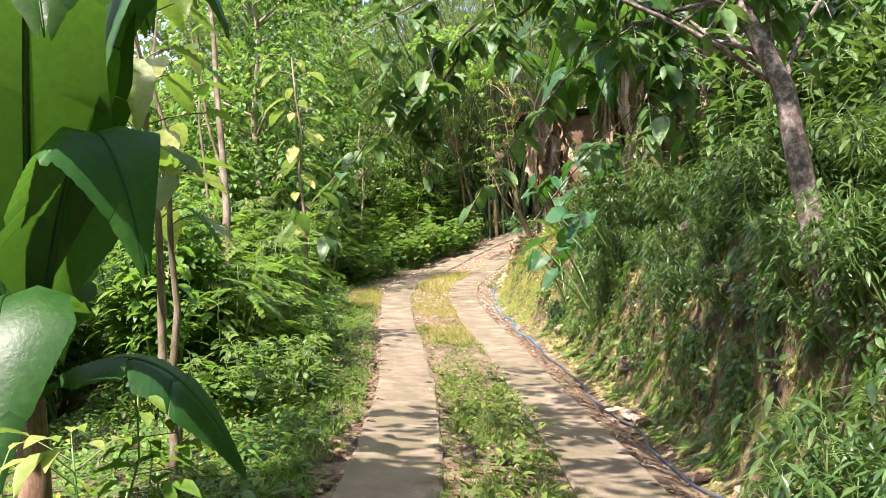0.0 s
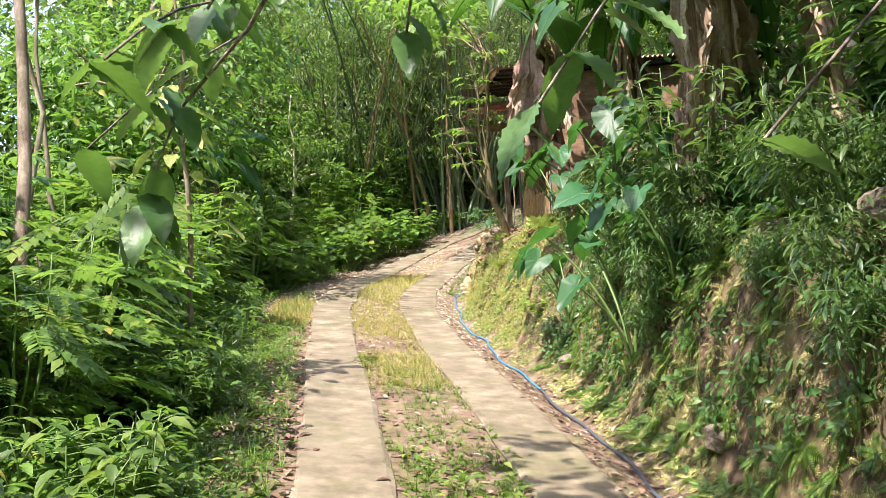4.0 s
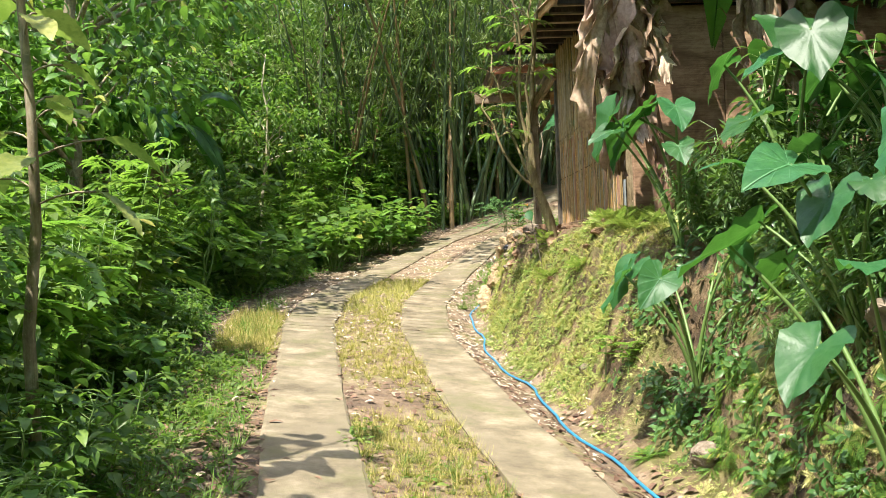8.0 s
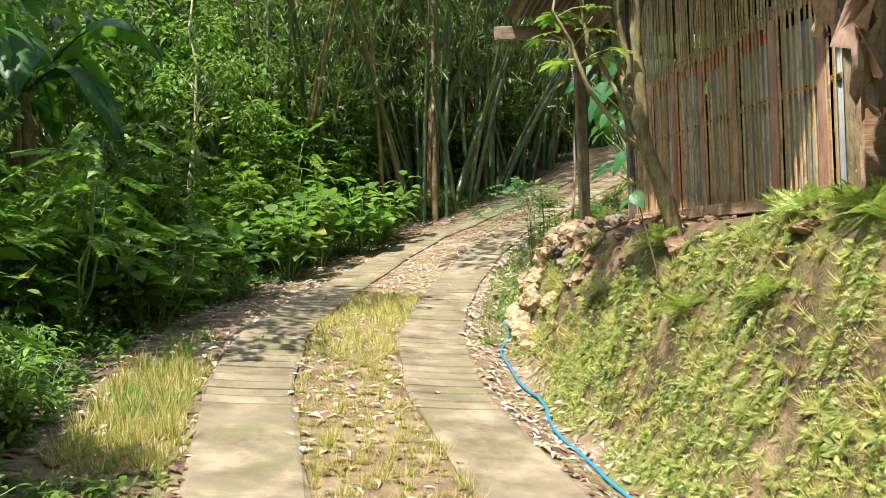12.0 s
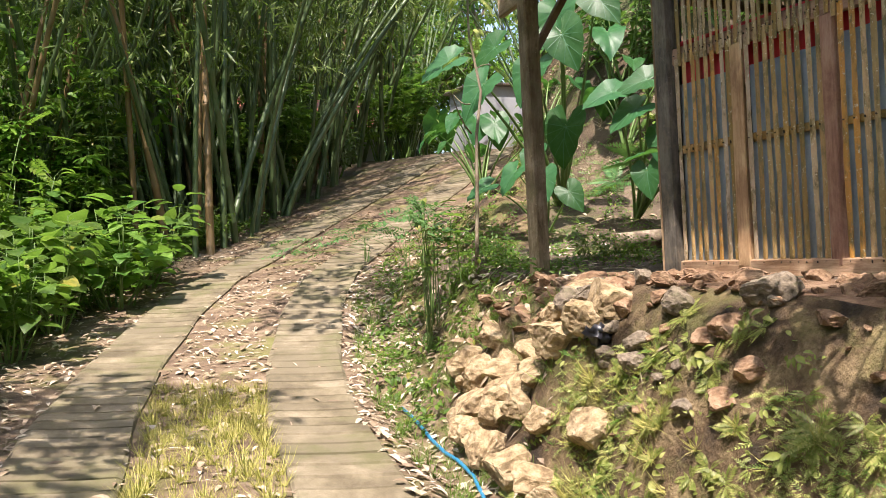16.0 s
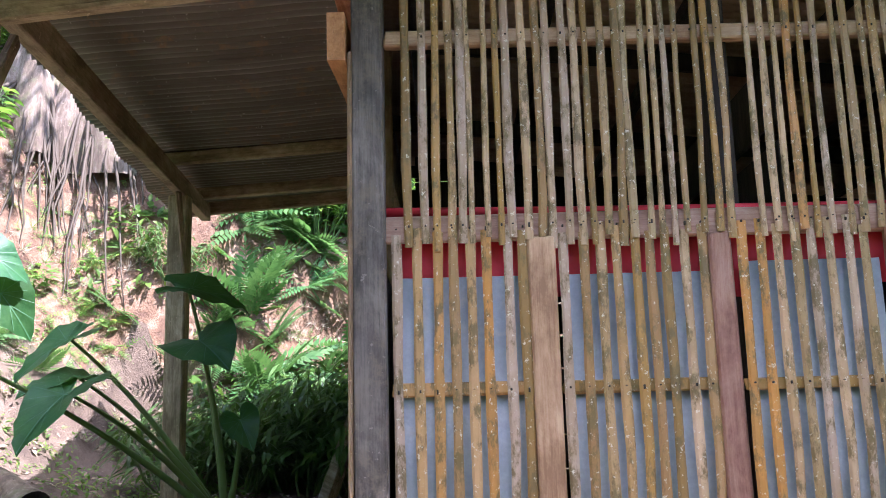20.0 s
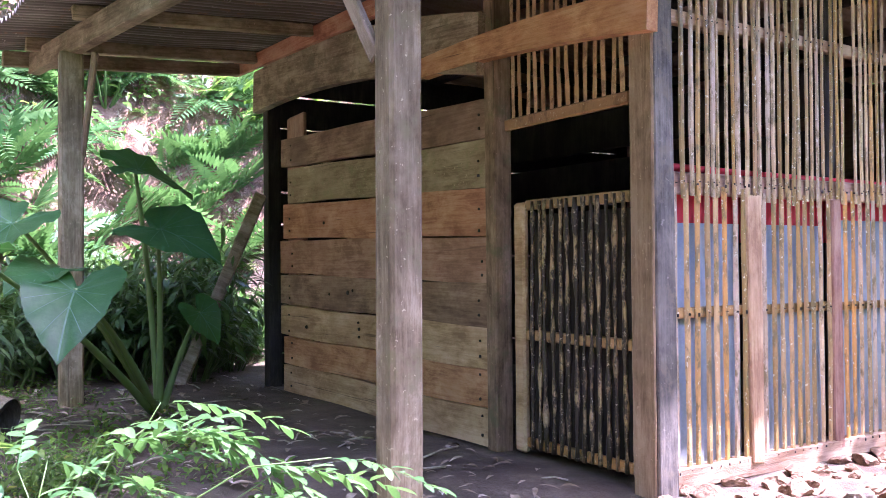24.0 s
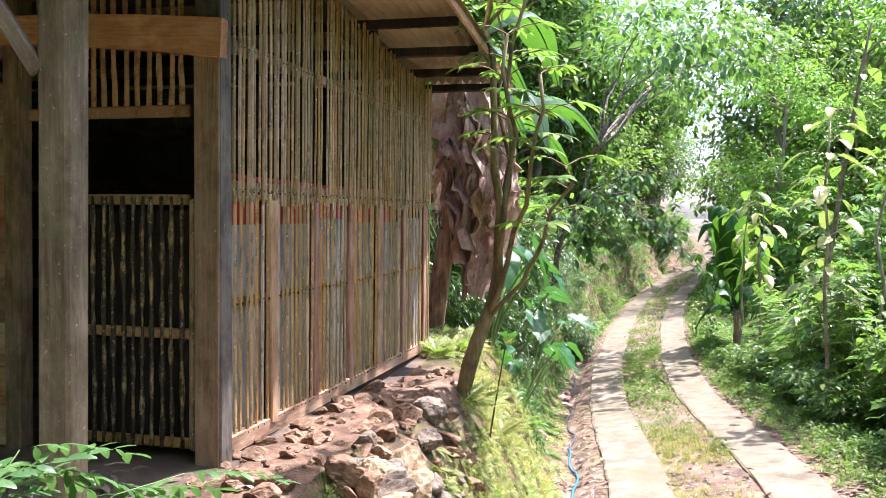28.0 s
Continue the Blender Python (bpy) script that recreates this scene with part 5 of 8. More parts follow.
def make_fern(seed, fronds, reach):
    rng = np.random.default_rng(seed)
    a = rng.uniform(0, 6.28, fronds)
    acc = Acc()
    way = np.stack([np.cos(a), np.sin(a), rng.uniform(0.1, 0.8, fronds)], 1)
    scatter(acc, FERN, np.zeros((fronds, 3)), way, np.tile((0, 0, 1.0), (fronds, 1)), reach * rng.uniform(0.7, 1.1, fronds))
    return np.concatenate(acc.v), np.concatenate(acc.q), np.zeros((0, 3), int)


def make_tuft(seed, blades, reach):
    rng = np.random.default_rng(seed)
    acc = Acc()
    a = rng.uniform(0, 6.28, blades)
    pos = np.stack([rng.normal(0, 0.05, blades), rng.normal(0, 0.05, blades), np.zeros(blades)], 1)
    way = np.stack([np.cos(a) * 0.8, np.sin(a) * 0.8, rng.uniform(0.15, 1.0, blades)], 1)
    scatter(acc, BLADE, pos, way, np.stack([np.cos(a), np.sin(a), np.full(blades, 0.3)], 1), reach * rng.uniform(0.3, 1.15, blades), reach * 0.8)
    return np.concatenate(acc.v), np.concatenate(acc.q), np.zeros((0, 3), int)


def make_herb(seed, leaves, reach, leaf, tmpl=BROAD):
    rng = np.random.default_rng(seed)
    acc = Acc()
    d = unit(np.stack([rng.normal(0, 1, leaves), rng.normal(0, 1, leaves), rng.uniform(0.1, 1.5, leaves)], 1))
    pos = d * reach * rng.uniform(0.25, 1.0, leaves)[:, None]
    scatter(acc, tmpl, pos, d * np.array((1, 1, 0.2)) + rng.normal(0, 0.3, (leaves, 3)) + np.array((0, 0, -0.1)), np.array((0, 0, 1.0)) + d * 0.4 + rng.normal(0, 0.3, (leaves, 3)), leaf * rng.uniform(0.6, 1.3, leaves))
    return np.concatenate(acc.v), (np.concatenate(acc.q) if acc.q else np.zeros((0, 4), int)), np.zeros((0, 3), int)


def slopes(x, y):
    e = 0.06
    gx_ = (ground_z(x + e, y) - ground_z(x - e, y)) / (2 * e)
    gy_ = (ground_z(x, y + e) - ground_z(x, y - e)) / (2 * e)
    return unit(np.stack([-gx_, -gy_, np.ones(len(x))], 1))


def spread_stuff(name, tmpls, x, y, size, mat, label, category, rng, lift=0.0, lean=0.6):
    """Joins many small plants that lie on the ground into one object."""
    x, y = np.asarray(x), np.asarray(y)
    z = ground_z(x, y) + lift
    nrm = slopes(x, y)
    nrm = unit(nrm * lean + np.array((0, 0, 1 - lean)))
    acc = Acc()
    a = rng.uniform(0, 6.28, len(x))
    way = np.stack([np.cos(a), np.sin(a), np.zeros(len(x))], 1)
    way = unit(way - nrm * (way * nrm).sum(1, keepdims=True))
    which = rng.integers(0, len(tmpls), len(x))
    size = np.broadcast_to(size, (len(x),))
    for k, tm in enumerate(tmpls):
        w = which == k
        if w.any():
            scatter(acc, tm, np.stack([x, y, z], 1)[w], way[w], nrm[w], size[w])
    return tagged(part(name, acc, mat, None), label, category, kind="stuff")


def road_spots(n, y0, y1, d0, d1, rng, power=1.0):
    s = rng.uniform(y0, y1, n)
    i = np.abs(RD[None, :, 1] - s[:, None]).argmin(1)
    d = d0 + (d1 - d0) * rng.uniform(0, 1, n) ** power
    return RD[i, 0] + d * RT[i, 1], RD[i, 1] - d * RT[i, 0]


def place(ob, name, label, category, x, y, scale=1.0, turn=0.0, z=None, tilt=(0, 0), group="", first={}):
    """A plant at a place on the ground: the model itself the first time, then copies."""
    m = pose(x, y, (gz(x, y) if z is None else z), tilt[0], tilt[1], turn)
    if ob not in first:
        first[ob] = True
        ob.matrix_basis = m @ Matrix.Scale(scale, 4)
        out = ob
    else:
        out = copy_thing(ob, m)
        out.scale = (scale, scale, scale)
    out.name = KIND_NAMES.get(ob, name)
    return tagged(out, label, category, group)


KIND_NAMES = {}
rp = np.random.default_rng(11)

# models
T_BROAD = [make_tree(100 + k, 8.0, 0.13, 0.22, 2.6, OVATE, 0.20, 4200, (M_LEAF_A, M_LEAF_C, M_LEAF_B)[k], M_BARK, (0.4, 0.2), 24) for k in range(3)]
T_FINE = [make_tree(110 + k, 9.0, 0.11, 0.30, 2.3, BROAD, 0.16, 8000, (M_LEAF_B, M_LEAF_A)[k], M_BARKG, (-0.3, 0.3), 26) for k in range(2)]
T_SLIM = [make_tree(120 + k, 6.5, 0.06, 0.35, 1.3, OVATE, 0.17, 1500, (M_LEAF_A, M_LEAF_B)[k], M_BARKG, (0.15, -0.2), 14) for k in range(2)]
S_PALM = [make_shrub(130 + k, 2.2, 8, PALMATE, 0.19, 34, (M_LEAF_A, M_LEAF_B, M_LEAF_A)[k], M_STEM, 0.8) for k in range(3)]
S_OVAL = [make_shrub(140 + k, 1.5, 10, OVATE, 0.16, 40, (M_LEAF_A, M_LEAF_C, M_LEAF_B)[k], M_STEM, 0.75) for k in range(3)]
S_PINN = [make_shrub(150 + k, 1.7, 8, PINNATE, 0.34, 14, (M_LEAF_B, M_LEAF_A)[k], M_STEM, 0.75) for k in range(2)]
S_LOW = [make_shrub(160 + k, 0.55, 14, OVATE, 0.10, 24, (M_LEAF_A, M_LEAF_B)[k], M_STEM, 0.5) for k in range(2)]
S_LANCE = [make_shrub(165 + k, 1.0, 14, LANCE, 0.17, 34, M_LEAF_C, M_STEM, 0.7, 0.5) for k in range(2)]
B_BAM = [make_bamboo(170 + k, 30, 11.5, 1.2) for k in range(2)]
B_TARO = [make_taro(180 + k, 7, 1.3, 0.44) for k in range(3)]
B_BAN = [make_banana(190 + k, 2.5, 8, 2.0, 0.30, 3) for k in range(2)]

for fam_, nm_ in ((S_PALM, "cassava_plant"), (S_PINN, "legume_shrub"), (S_LOW, "herb"), (S_LANCE, "glossy_bush"), (T_BROAD, "broadleaf_tree"), (T_FINE, "forest_tree"), (T_SLIM, "young_tree")):
    for ob_ in fam_:
        KIND_NAMES[ob_] = nm_


def row_of(fam, n, y0, y1, d0, d1, s0, s1, name, label, cat, group, power=1.0, avoid=None, sink=0.0):
    for _ in range(n):
        s_y = rp.uniform(y0, y1)
        d = d0 + (d1 - d0) * rp.uniform(0, 1) ** power
        x, y = on_road(s_y, d)
        if avoid and avoid(x, y):
            rp.uniform(0, 1, 3)
            continue
        ob = fam[rp.integers(len(fam))]
        place(ob, name, label, cat, x, y, rp.uniform(s0, s1), rp.uniform(0, 360), z=gz(x, y) - sink, group=group)


near_start = lambda x, y: y < 11.5 and x > -2.9
clearing = lambda x, y: y > 9 and -0.52 < (x - 1) / (y - 5) < -0.31
# valley side
row_of(S_LOW[:1], 100, 4, 33, -1.8, -3.2, 0.7, 1.3, "shrub", "low leafy herb bush on the valley-side verge", "shrub", "verge shrubs", avoid=lambda x, y: y < 11)
row_of(S_PALM + S_PINN + S_OVAL[::2], 110, 5, 33, -2.5, -5.2, 0.75, 1.25, "shrub", "bright green shrub with spreading leaves on the verge", "shrub", "verge shrubs", 1.3, near_start)
row_of(S_PALM + S_OVAL, 80, 0, 36, -4.5, -10, 1.1, 1.9, "shrub", "tall leafy shrub under the valley-side trees", "shrub", "verge shrubs")
row_of(T_SLIM, 30, 9, 36, -3.6, -9, 0.6, 1.1, "tree", "slim young tree with a pale trunk", "tree", "saplings", avoid=lambda x, y: near_start(x, y) or clearing(x, y))
row_of(T_BROAD + T_FINE, 100, -2, 50, -9.0, -22, 0.8, 1.4, "tree", "forest tree with a leafy crown in the valley", "tree", "forest trees", avoid=clearing)
row_of(T_BROAD + T_FINE, 46, -4, 60, -16, -46, 1.2, 1.9, "tree", "tall forest tree far down the valley", "tree", "forest trees", avoid=clearing)
# bank and terrace before the shed
clear_shed = lambda x, y: (19.6 < y < 27.5 and x < 8.2)
row_of(S_LANCE + S_OVAL[1:2], 60, 2, 18.6, 2.15, 3.6, 0.55, 1.0, "shrub", "dark glossy shrub on the cut bank", "shrub", "bank shrubs", avoid=clear_shed)
row_of(S_OVAL[1:2] + S_PALM[:1] + S_LANCE, 60, -4, 19, 3.2, 7.0, 0.8, 1.5, "shrub", "dark leafy shrub on the terrace", "shrub", "bank shrubs", avoid=clear_shed)
row_of(T_BROAD[:2], 7, -2, 18.5, 5.0, 9, 0.6, 0.9, "tree", "shady tree on the terrace", "tree", "forest trees", avoid=clear_shed)
for k in range(56):
    y = rp.uniform(-6, 52)
    hx = float(np.interp(y, HILL[:, 1], HILL[:, 0]))
    x = hx + 2.4 + rp.uniform(0, 1) ** 1.4 * 16
    fam = T_BROAD + T_FINE[1:]
    place(fam[rp.integers(len(fam))], "tree", "forest tree on the hillside above the shed", "tree", x, y, rp.uniform(0.7, 1.3), rp.uniform(0, 360), group="forest trees")
for k in range(70):
    y = rp.uniform(19, 40)
    hx = float(np.interp(y, HILL[:, 1], HILL[:, 0]))
    x = hx + 0.9 + rp.uniform(0, 1) * 3.5
    fam = S_OVAL + S_LANCE + S_PINN
    place(fam[rp.integers(len(fam))], "shrub", "leafy shrub on the soil bank behind the shed", "shrub", x, y, rp.uniform(0.5, 1.1), rp.uniform(0, 360), group="bank shrubs")
# behind the start, and round the upper end
row_of(S_PALM + S_OVAL + S_PINN, 70, -34, 3.5, -1.9, -6.5, 0.8, 1.5, "shrub", "leafy green shrub beside the lower road", "shrub", "verge shrubs")
row_of(S_OVAL + S_PINN + S_LANCE, 80, -34, 3.5, 2.0, 6.5, 0.8, 1.4, "shrub", "leafy green shrub above the lower road", "shrub", "bank shrubs")
row_of(T_BROAD + T_FINE + T_SLIM, 60, -48, 2, -3.6, -20, 0.9, 1.5, "tree", "forest tree beside the lower road", "tree", "forest trees")
row_of(T_BROAD + T_FINE, 60, -50, 3, 3.8, 22, 0.9, 1.5, "tree", "forest tree above the lower road", "tree", "forest trees")
row_of(S_PALM + S_OVAL, 34, 34, 44, -2.2, -8, 0.8, 1.4, "shrub", "leafy shrub among the bamboo", "shrub", "verge shrubs")
row_of(T_BROAD + T_FINE, 36, 36, 60, -7, -30, 1.0, 1.7, "tree", "forest tree behind the bamboo", "tree", "forest trees")
for k in range(44):
    x, y = rp.uniform(-60, 60), rp.uniform(-85, -56) if k % 2 else rp.uniform(58, 90)
    place((T_BROAD + T_FINE)[rp.integers(5)], "tree", "tall tree in the far woods", "tree", x, y, rp.uniform(1.6, 2.4), rp.uniform(0, 360), group="forest trees")
# bamboo along the upper bend
for k, (x, y, sc) in enumerate(((1.3, 34.2, 1.0), (2.4, 35.8, 1.05), (4.0, 38.4, 1.0), (-0.2, 35.2, 0.95), (6.0, 41.0, 1.05), (2.2, 38.8, 1.1), (-1.6, 34.0, 0.9), (8.6, 43.8, 1.0), (10.4, 37.4, 0.9), (0.6, 38.0, 1.0), (3.1, 37.0, 1.0))):
    place(B_BAM[k % 2], "bamboo_clump", "tall clump of green and tan bamboo culms", "bamboo", x, y, sc, 70 * k, group="bamboo clumps")
# elephant ears
for k, (x, y, sc) in enumerate(((2.75, 16.0, 0.85), (2.95, 17.2, 0.95), (2.6, 18.5, 0.9), (3.5, 16.8, 1.1), (2.85, 14.8, 0.75), (4.6, 30.6, 0.9), (5.9, 29.3, 0.9), (5.0, 31.4, 1.0),
                                  (6.1, 29.8, 1.0), (5.7, 30.8, 1.0), (2.4, 17.6, 0.8), (3.1, 18.2, 1.1), (2.6, 15.4, 0.9))):
    place(B_TARO[k % 3], "elephant_ear", "elephant-ear plant with broad heart-shaped leaves", "plant", x, y, sc, 97 * k, group="elephant ears")
# leaves: joint, tip direction, blade length
def ear_plant(x, y, joints, label, face=(-0.75, 0.35, 0.9), stalk=0.03):
    """An elephant-ear plant rooted at x, y: each blade by its joint, the way of its tip and its length."""
    g = gz(x, y)
    ear = thing("elephant_ear", label, "plant", at=pose(x, y, g), group="elephant ears")
    for jx, jy, jz, wx, wy, wz, ln in joints:
        joint = np.array((jx - x, jy - y, jz - g))
        st = Acc()
        tube(st, bend((0, 0, -0.05), joint, 0.10, 10, side=(0.4, -0.2, 0.6)), np.linspace(stalk, stalk * 0.36, 10), 8)
        part("stalk", st, M_STEM, ear)
        lf, vn = Acc(), Acc()
        scatter(lf, HEART, [joint], [(wx, wy, wz)], [face], ln)
        blade = part("leaf", lf, M_LEAF_T, ear)
        scatter(vn, VEINS, [joint], [(wx, wy, wz)], [face], ln)
        part("venation", vn, M_VEIN, blade, "pale leaf veins")
    return ear


ear_plant(5.65, 25.6, ((4.72, 26.25, 2.66, -0.75, 0.35, -0.55, 0.44), (5.3, 25.70, 2.98, -0.7, -0.5, -0.25, 0.44), (5.4, 25.80, 3.32, 0.1, -0.7, -0.15, 0.40), (5.2, 26.45, 3.0, -0.3, 0.6, -0.4, 0.40),
                       (5.0, 26.3, 2.75, -0.7, 0.7, -0.1, 0.36), (5.35, 25.45, 2.5, -0.4, -0.4, -0.7, 0.22), (4.5, 26.75, 2.85, -0.8, 0.6, 0.0, 0.38)),
          "elephant-ear plant with teal-green leaves beside the porch post", (-0.5, 0.25, 1.0), 0.026)
SUNNY = "elephant-ear plant with sunlit heart leaves on the soil bank"
ear_plant(5.2, 28.2, ((4.97, 27.33, 3.08, -0.3, -0.2, -0.9, 0.36), (4.77, 27.48, 3.36, -0.8, 0.3, -0.5, 0.36), (4.83, 27.37, 3.62, -0.7, 0.5, -0.2, 0.34), (4.98, 27.16, 3.75, -0.3, -0.3, -0.5, 0.32),
                      (5.29, 26.95, 3.32, 0.2, -0.6, -0.8, 0.36), (4.6, 27.63, 3.54, -0.9, 0.4, -0.3, 0.34), (4.86, 27.5, 2.75, -0.2, -0.3, -0.9, 0.30), (5.2, 27.0, 3.55, 0.2, -0.5, -0.3, 0.30)), SUNNY, (-0.85, -0.4, 0.7), 0.02)
ear_plant(4.9, 29.2, ((3.6, 28.45, 3.75, -0.6, 0.2, -0.8, 0.44), (3.97, 28.08, 3.85, -0.5, 0.1, -0.9, 0.42), (4.16, 27.83, 4.15, 0.1, -0.4, -0.9, 0.42), (4.4, 28.2, 3.3, -0.2, 0.1, -1.0, 0.46),
                      (3.9, 28.7, 4.2, -0.6, 0.6, -0.6, 0.40), (4.3, 28.1, 4.45, -0.2, -0.1, -0.8, 0.42), (3.5, 29.0, 4.1, -0.8, 0.5, -0.4, 0.40), (4.7, 28.0, 4.6, 0.2, -0.5, -0.6, 0.40)), SUNNY, (-0.8, -0.5, 0.75), 0.026)
ear_plant(4.2, 28.4, ((3.77, 28.2, 2.82, -0.5, 0.1, -0.6, 0.28), (3.95, 27.95, 2.75, -0.2, -0.4, -0.7, 0.28), (4.26, 28.0, 2.6, 0.2, -0.5, -0.7, 0.26), (3.6, 28.5, 2.7, -0.8, 0.4, -0.4, 0.26), (4.0, 28.2, 3.0, -0.3, -0.2, -0.5, 0.28)), SUNNY, (-0.7, -0.4, 0.9), 0.014)
# broad-leaved herbs on the verge before the bamboo
WIDE = strip_leaf([0, 0.15, 0.45, 0.75, 1.0], [0.02, 0.30, 0.40, 0.24, 0.01], [0, 0.02, 0.0, -0.07, -0.18], 0.16)
B_BROAD = [make_shrub(185 + k, 1.25, 11, WIDE, 0.27, 11, M_LEAF_A, M_STEM, 0.75, 0.15) for k in range(2)]
for k, (x, y, sc) in enumerate(((0.1, 30.4, 0.95), (-0.5, 29.5, 0.9), (0.5, 31.4, 0.85), (-0.9, 28.4, 0.8), (-1.9, 24.6, 0.85), (-2.3, 25.6, 1.0), (-1.6, 27.0, 0.85), (-2.9, 23.6, 0.9), (-1.2, 29.8, 1.0), (-1.9, 16.2, 0.5), (-2.2, 15.2, 0.55), (-1.5, 14.2, 0.45), (-1.3, 12.0, 0.5), (-1.8, 18.4, 0.5), (-0.9, 10.6, 0.45))):
    place(B_BROAD[k % 2], "broadleaf_herb", "bushy herb with broad soft leaves on the verge", "plant", x, y, sc, 83 * k, group="broadleaf herbs")
# bananas
for k, (x, y, sc) in enumerate(((3.3, 15.4, 1.0), (3.9, 16.2, 1.2), (3.5, 18.7, 1.0), (4.6, 17.6, 1.2), (5.0, 14.0, 1.2), (4.2, 12.2, 1.15), (-3.4, 26.0, 1.0))):
    place(B_BAN[k % 2], "banana_plant", "banana plant with torn green leaves and dead hanging ones", "plant", x, y, sc, 61 * k + 20, group="banana plants")

dryb = make_banana(205, 2.75, 4, 1.7, 0.28, 20, (-0.38, -0.05))
row_of(T_BROAD, 6, 19, 34, -5.2, -7.0, 0.8, 1.1, "tree", "shady tree beside the road", "tree", "forest trees")
row_of(T_FINE, 9, 26, 60, -13, -40, 2.0, 2.6, "tree", "very tall tree in the valley", "tree", "forest trees", avoid=clearing)
for x_, y_, s_ in ((-6.0, 45.0, 2.4), (-3.5, 43.0, 2.2), (-8.5, 47.0, 2.5), (-11.0, 40.0, 2.3)):
    place(T_FINE[1], "tree", "very tall tree behind the bamboo", "tree", x_, y_, s_, 50 * y_, group="forest trees")
place(T_BROAD[0], "tree", "shady tree beside the road", "tree", -3.8, 22.8, 1.0, 30, group="forest trees")
place(dryb, "banana_plant", "old banana plant hung with many dead brown leaves", "plant", 2.92, 19.85, 1.0, 0)
place(make_banana(207, 2.6, 3, 1.5, 0.26, 9, (0.1, 0.1)), "banana_plant", "old banana plant hung with many dead brown leaves", "plant", 3.55, 18.9, 1.0, 0)
place(make_banana(206, 3.3, 6, 1.9, 0.30, 12), "banana_plant", "old banana plant hung with many dead brown leaves", "plant", 4.25, 14.4, 1.0, 120)

# ferns on the soil bank
def fern_plant(seed, mat=M_LEAF_F):
    t = new("fern")
    rng = np.random.default_rng(seed)
    a_ = np.arange(11) * 2.4 + rng.normal(0, 0.3, 11)
    acc = Acc()
    scatter(acc, FERN, np.zeros((11, 3)), np.stack([np.cos(a_), np.sin(a_), rng.uniform(0.2, 0.8, 11)], 1), np.tile((0, 0, 1.0), (11, 1)), rng.uniform(0.7, 1.1, 11))
    part("frond", acc, mat, t)
    return t


F_BIG = [fern_plant(1), fern_plant(2)]
F_PALE = fern_plant(3, M_LEAF_Y)
for k in range(90):
    y = rp.uniform(23.3, 26.4) if k % 4 else rp.uniform(26.4, 30.5)
    x = float(np.interp(y, HILL[:, 1], HILL[:, 0])) + rp.uniform(0.2, 2.9)
    place(F_BIG[k % 2], "fern", "large fern hanging from the soil bank", "fern", x, y, rp.uniform(0.22, 0.5), rp.uniform(0, 360), tilt=(0, -35), group="bank ferns")
for k in range(46):
    y = rp.uniform(23.6, 26.6)
    x = float(np.interp(y, HILL[:, 1], HILL[:, 0])) + rp.uniform(0.35, 1.9)
    place(F_BIG[k % 2], "fern", "large fern hanging from the soil bank", "fern", x, y, rp.uniform(0.45, 0.8), rp.uniform(0, 360), tilt=(0, -40), group="bank ferns")
row_of(S_LANCE, 60, 3, 18.0, 1.85, 2.6, 0.35, 0.65, "shrub", "dark glossy shrub on the cut bank", "shrub", "bank shrubs", avoid=clear_shed)
row_of(S_LANCE, 14, 3.5, 8.0, 2.1, 2.9, 0.5, 0.8, "shrub", "dark glossy shrub on the cut bank", "shrub", "bank shrubs", avoid=clear_shed)
row_of(T_BROAD + T_FINE, 46, -40, -7, -4.0, -13, 1.2, 1.9, "tree", "tall tree beside the lower road", "tree", "forest trees")
row_of(T_BROAD + T_FINE, 26, -40, -4, 3.6, 10, 1.2, 1.9, "tree", "tall tree above the lower road", "tree", "forest trees")
row_of(T_FINE, 12, -2, 34, -14, -22, 1.4, 2.0, "tree", "tall forest tree in the valley", "tree", "forest trees", avoid=clearing)

for x_, y_, s_ in ((2.72, 7.0, 0.75), (2.9, 7.3, 0.85), (2.8, 7.5, 0.8), (3.0, 6.7, 0.75), (2.66, 7.3, 0.6)):
    place(S_LANCE[0], "shrub", "dark glossy shrub at the foot of the spotted tree", "shrub", x_, y_, s_, 77 * x_, group="bank shrubs")

# added bushes: their dark leaves stand in for the shadow behind the shed
for x_, y_, s_ in ((7.25, 24.9, 1.0), (7.35, 25.4, 1.1), (7.2, 25.9, 1.0), (7.0, 26.3, 0.9), (7.6, 25.1, 1.2), (7.7, 25.8, 1.1)):
    place(S_LANCE[1], "shrub", "dark leafy bush added to stand in for the shadow behind the shed", "shrub", x_, y_, s_, 77 * y_, group="bank shrubs")
lime = make_shrub(230, 0.85, 5, OVATE, 0.13, 16, M_LEAF_Y, M_STEM, 0.22)
place(lime, "lime_shrub", "small shrub with lime-yellow young leaves at the verge", "shrub", 0.02, 5.6, 1.0, 20)
place(make_shrub(231, 0.8, 4, OVATE, 0.15, 10, M_LEAF_B, M_STEM, 0.25), "fresh_shrub", "small shrub with fresh green leaves at the verge", "shrub", -0.15, 6.9, 1.0, 20)

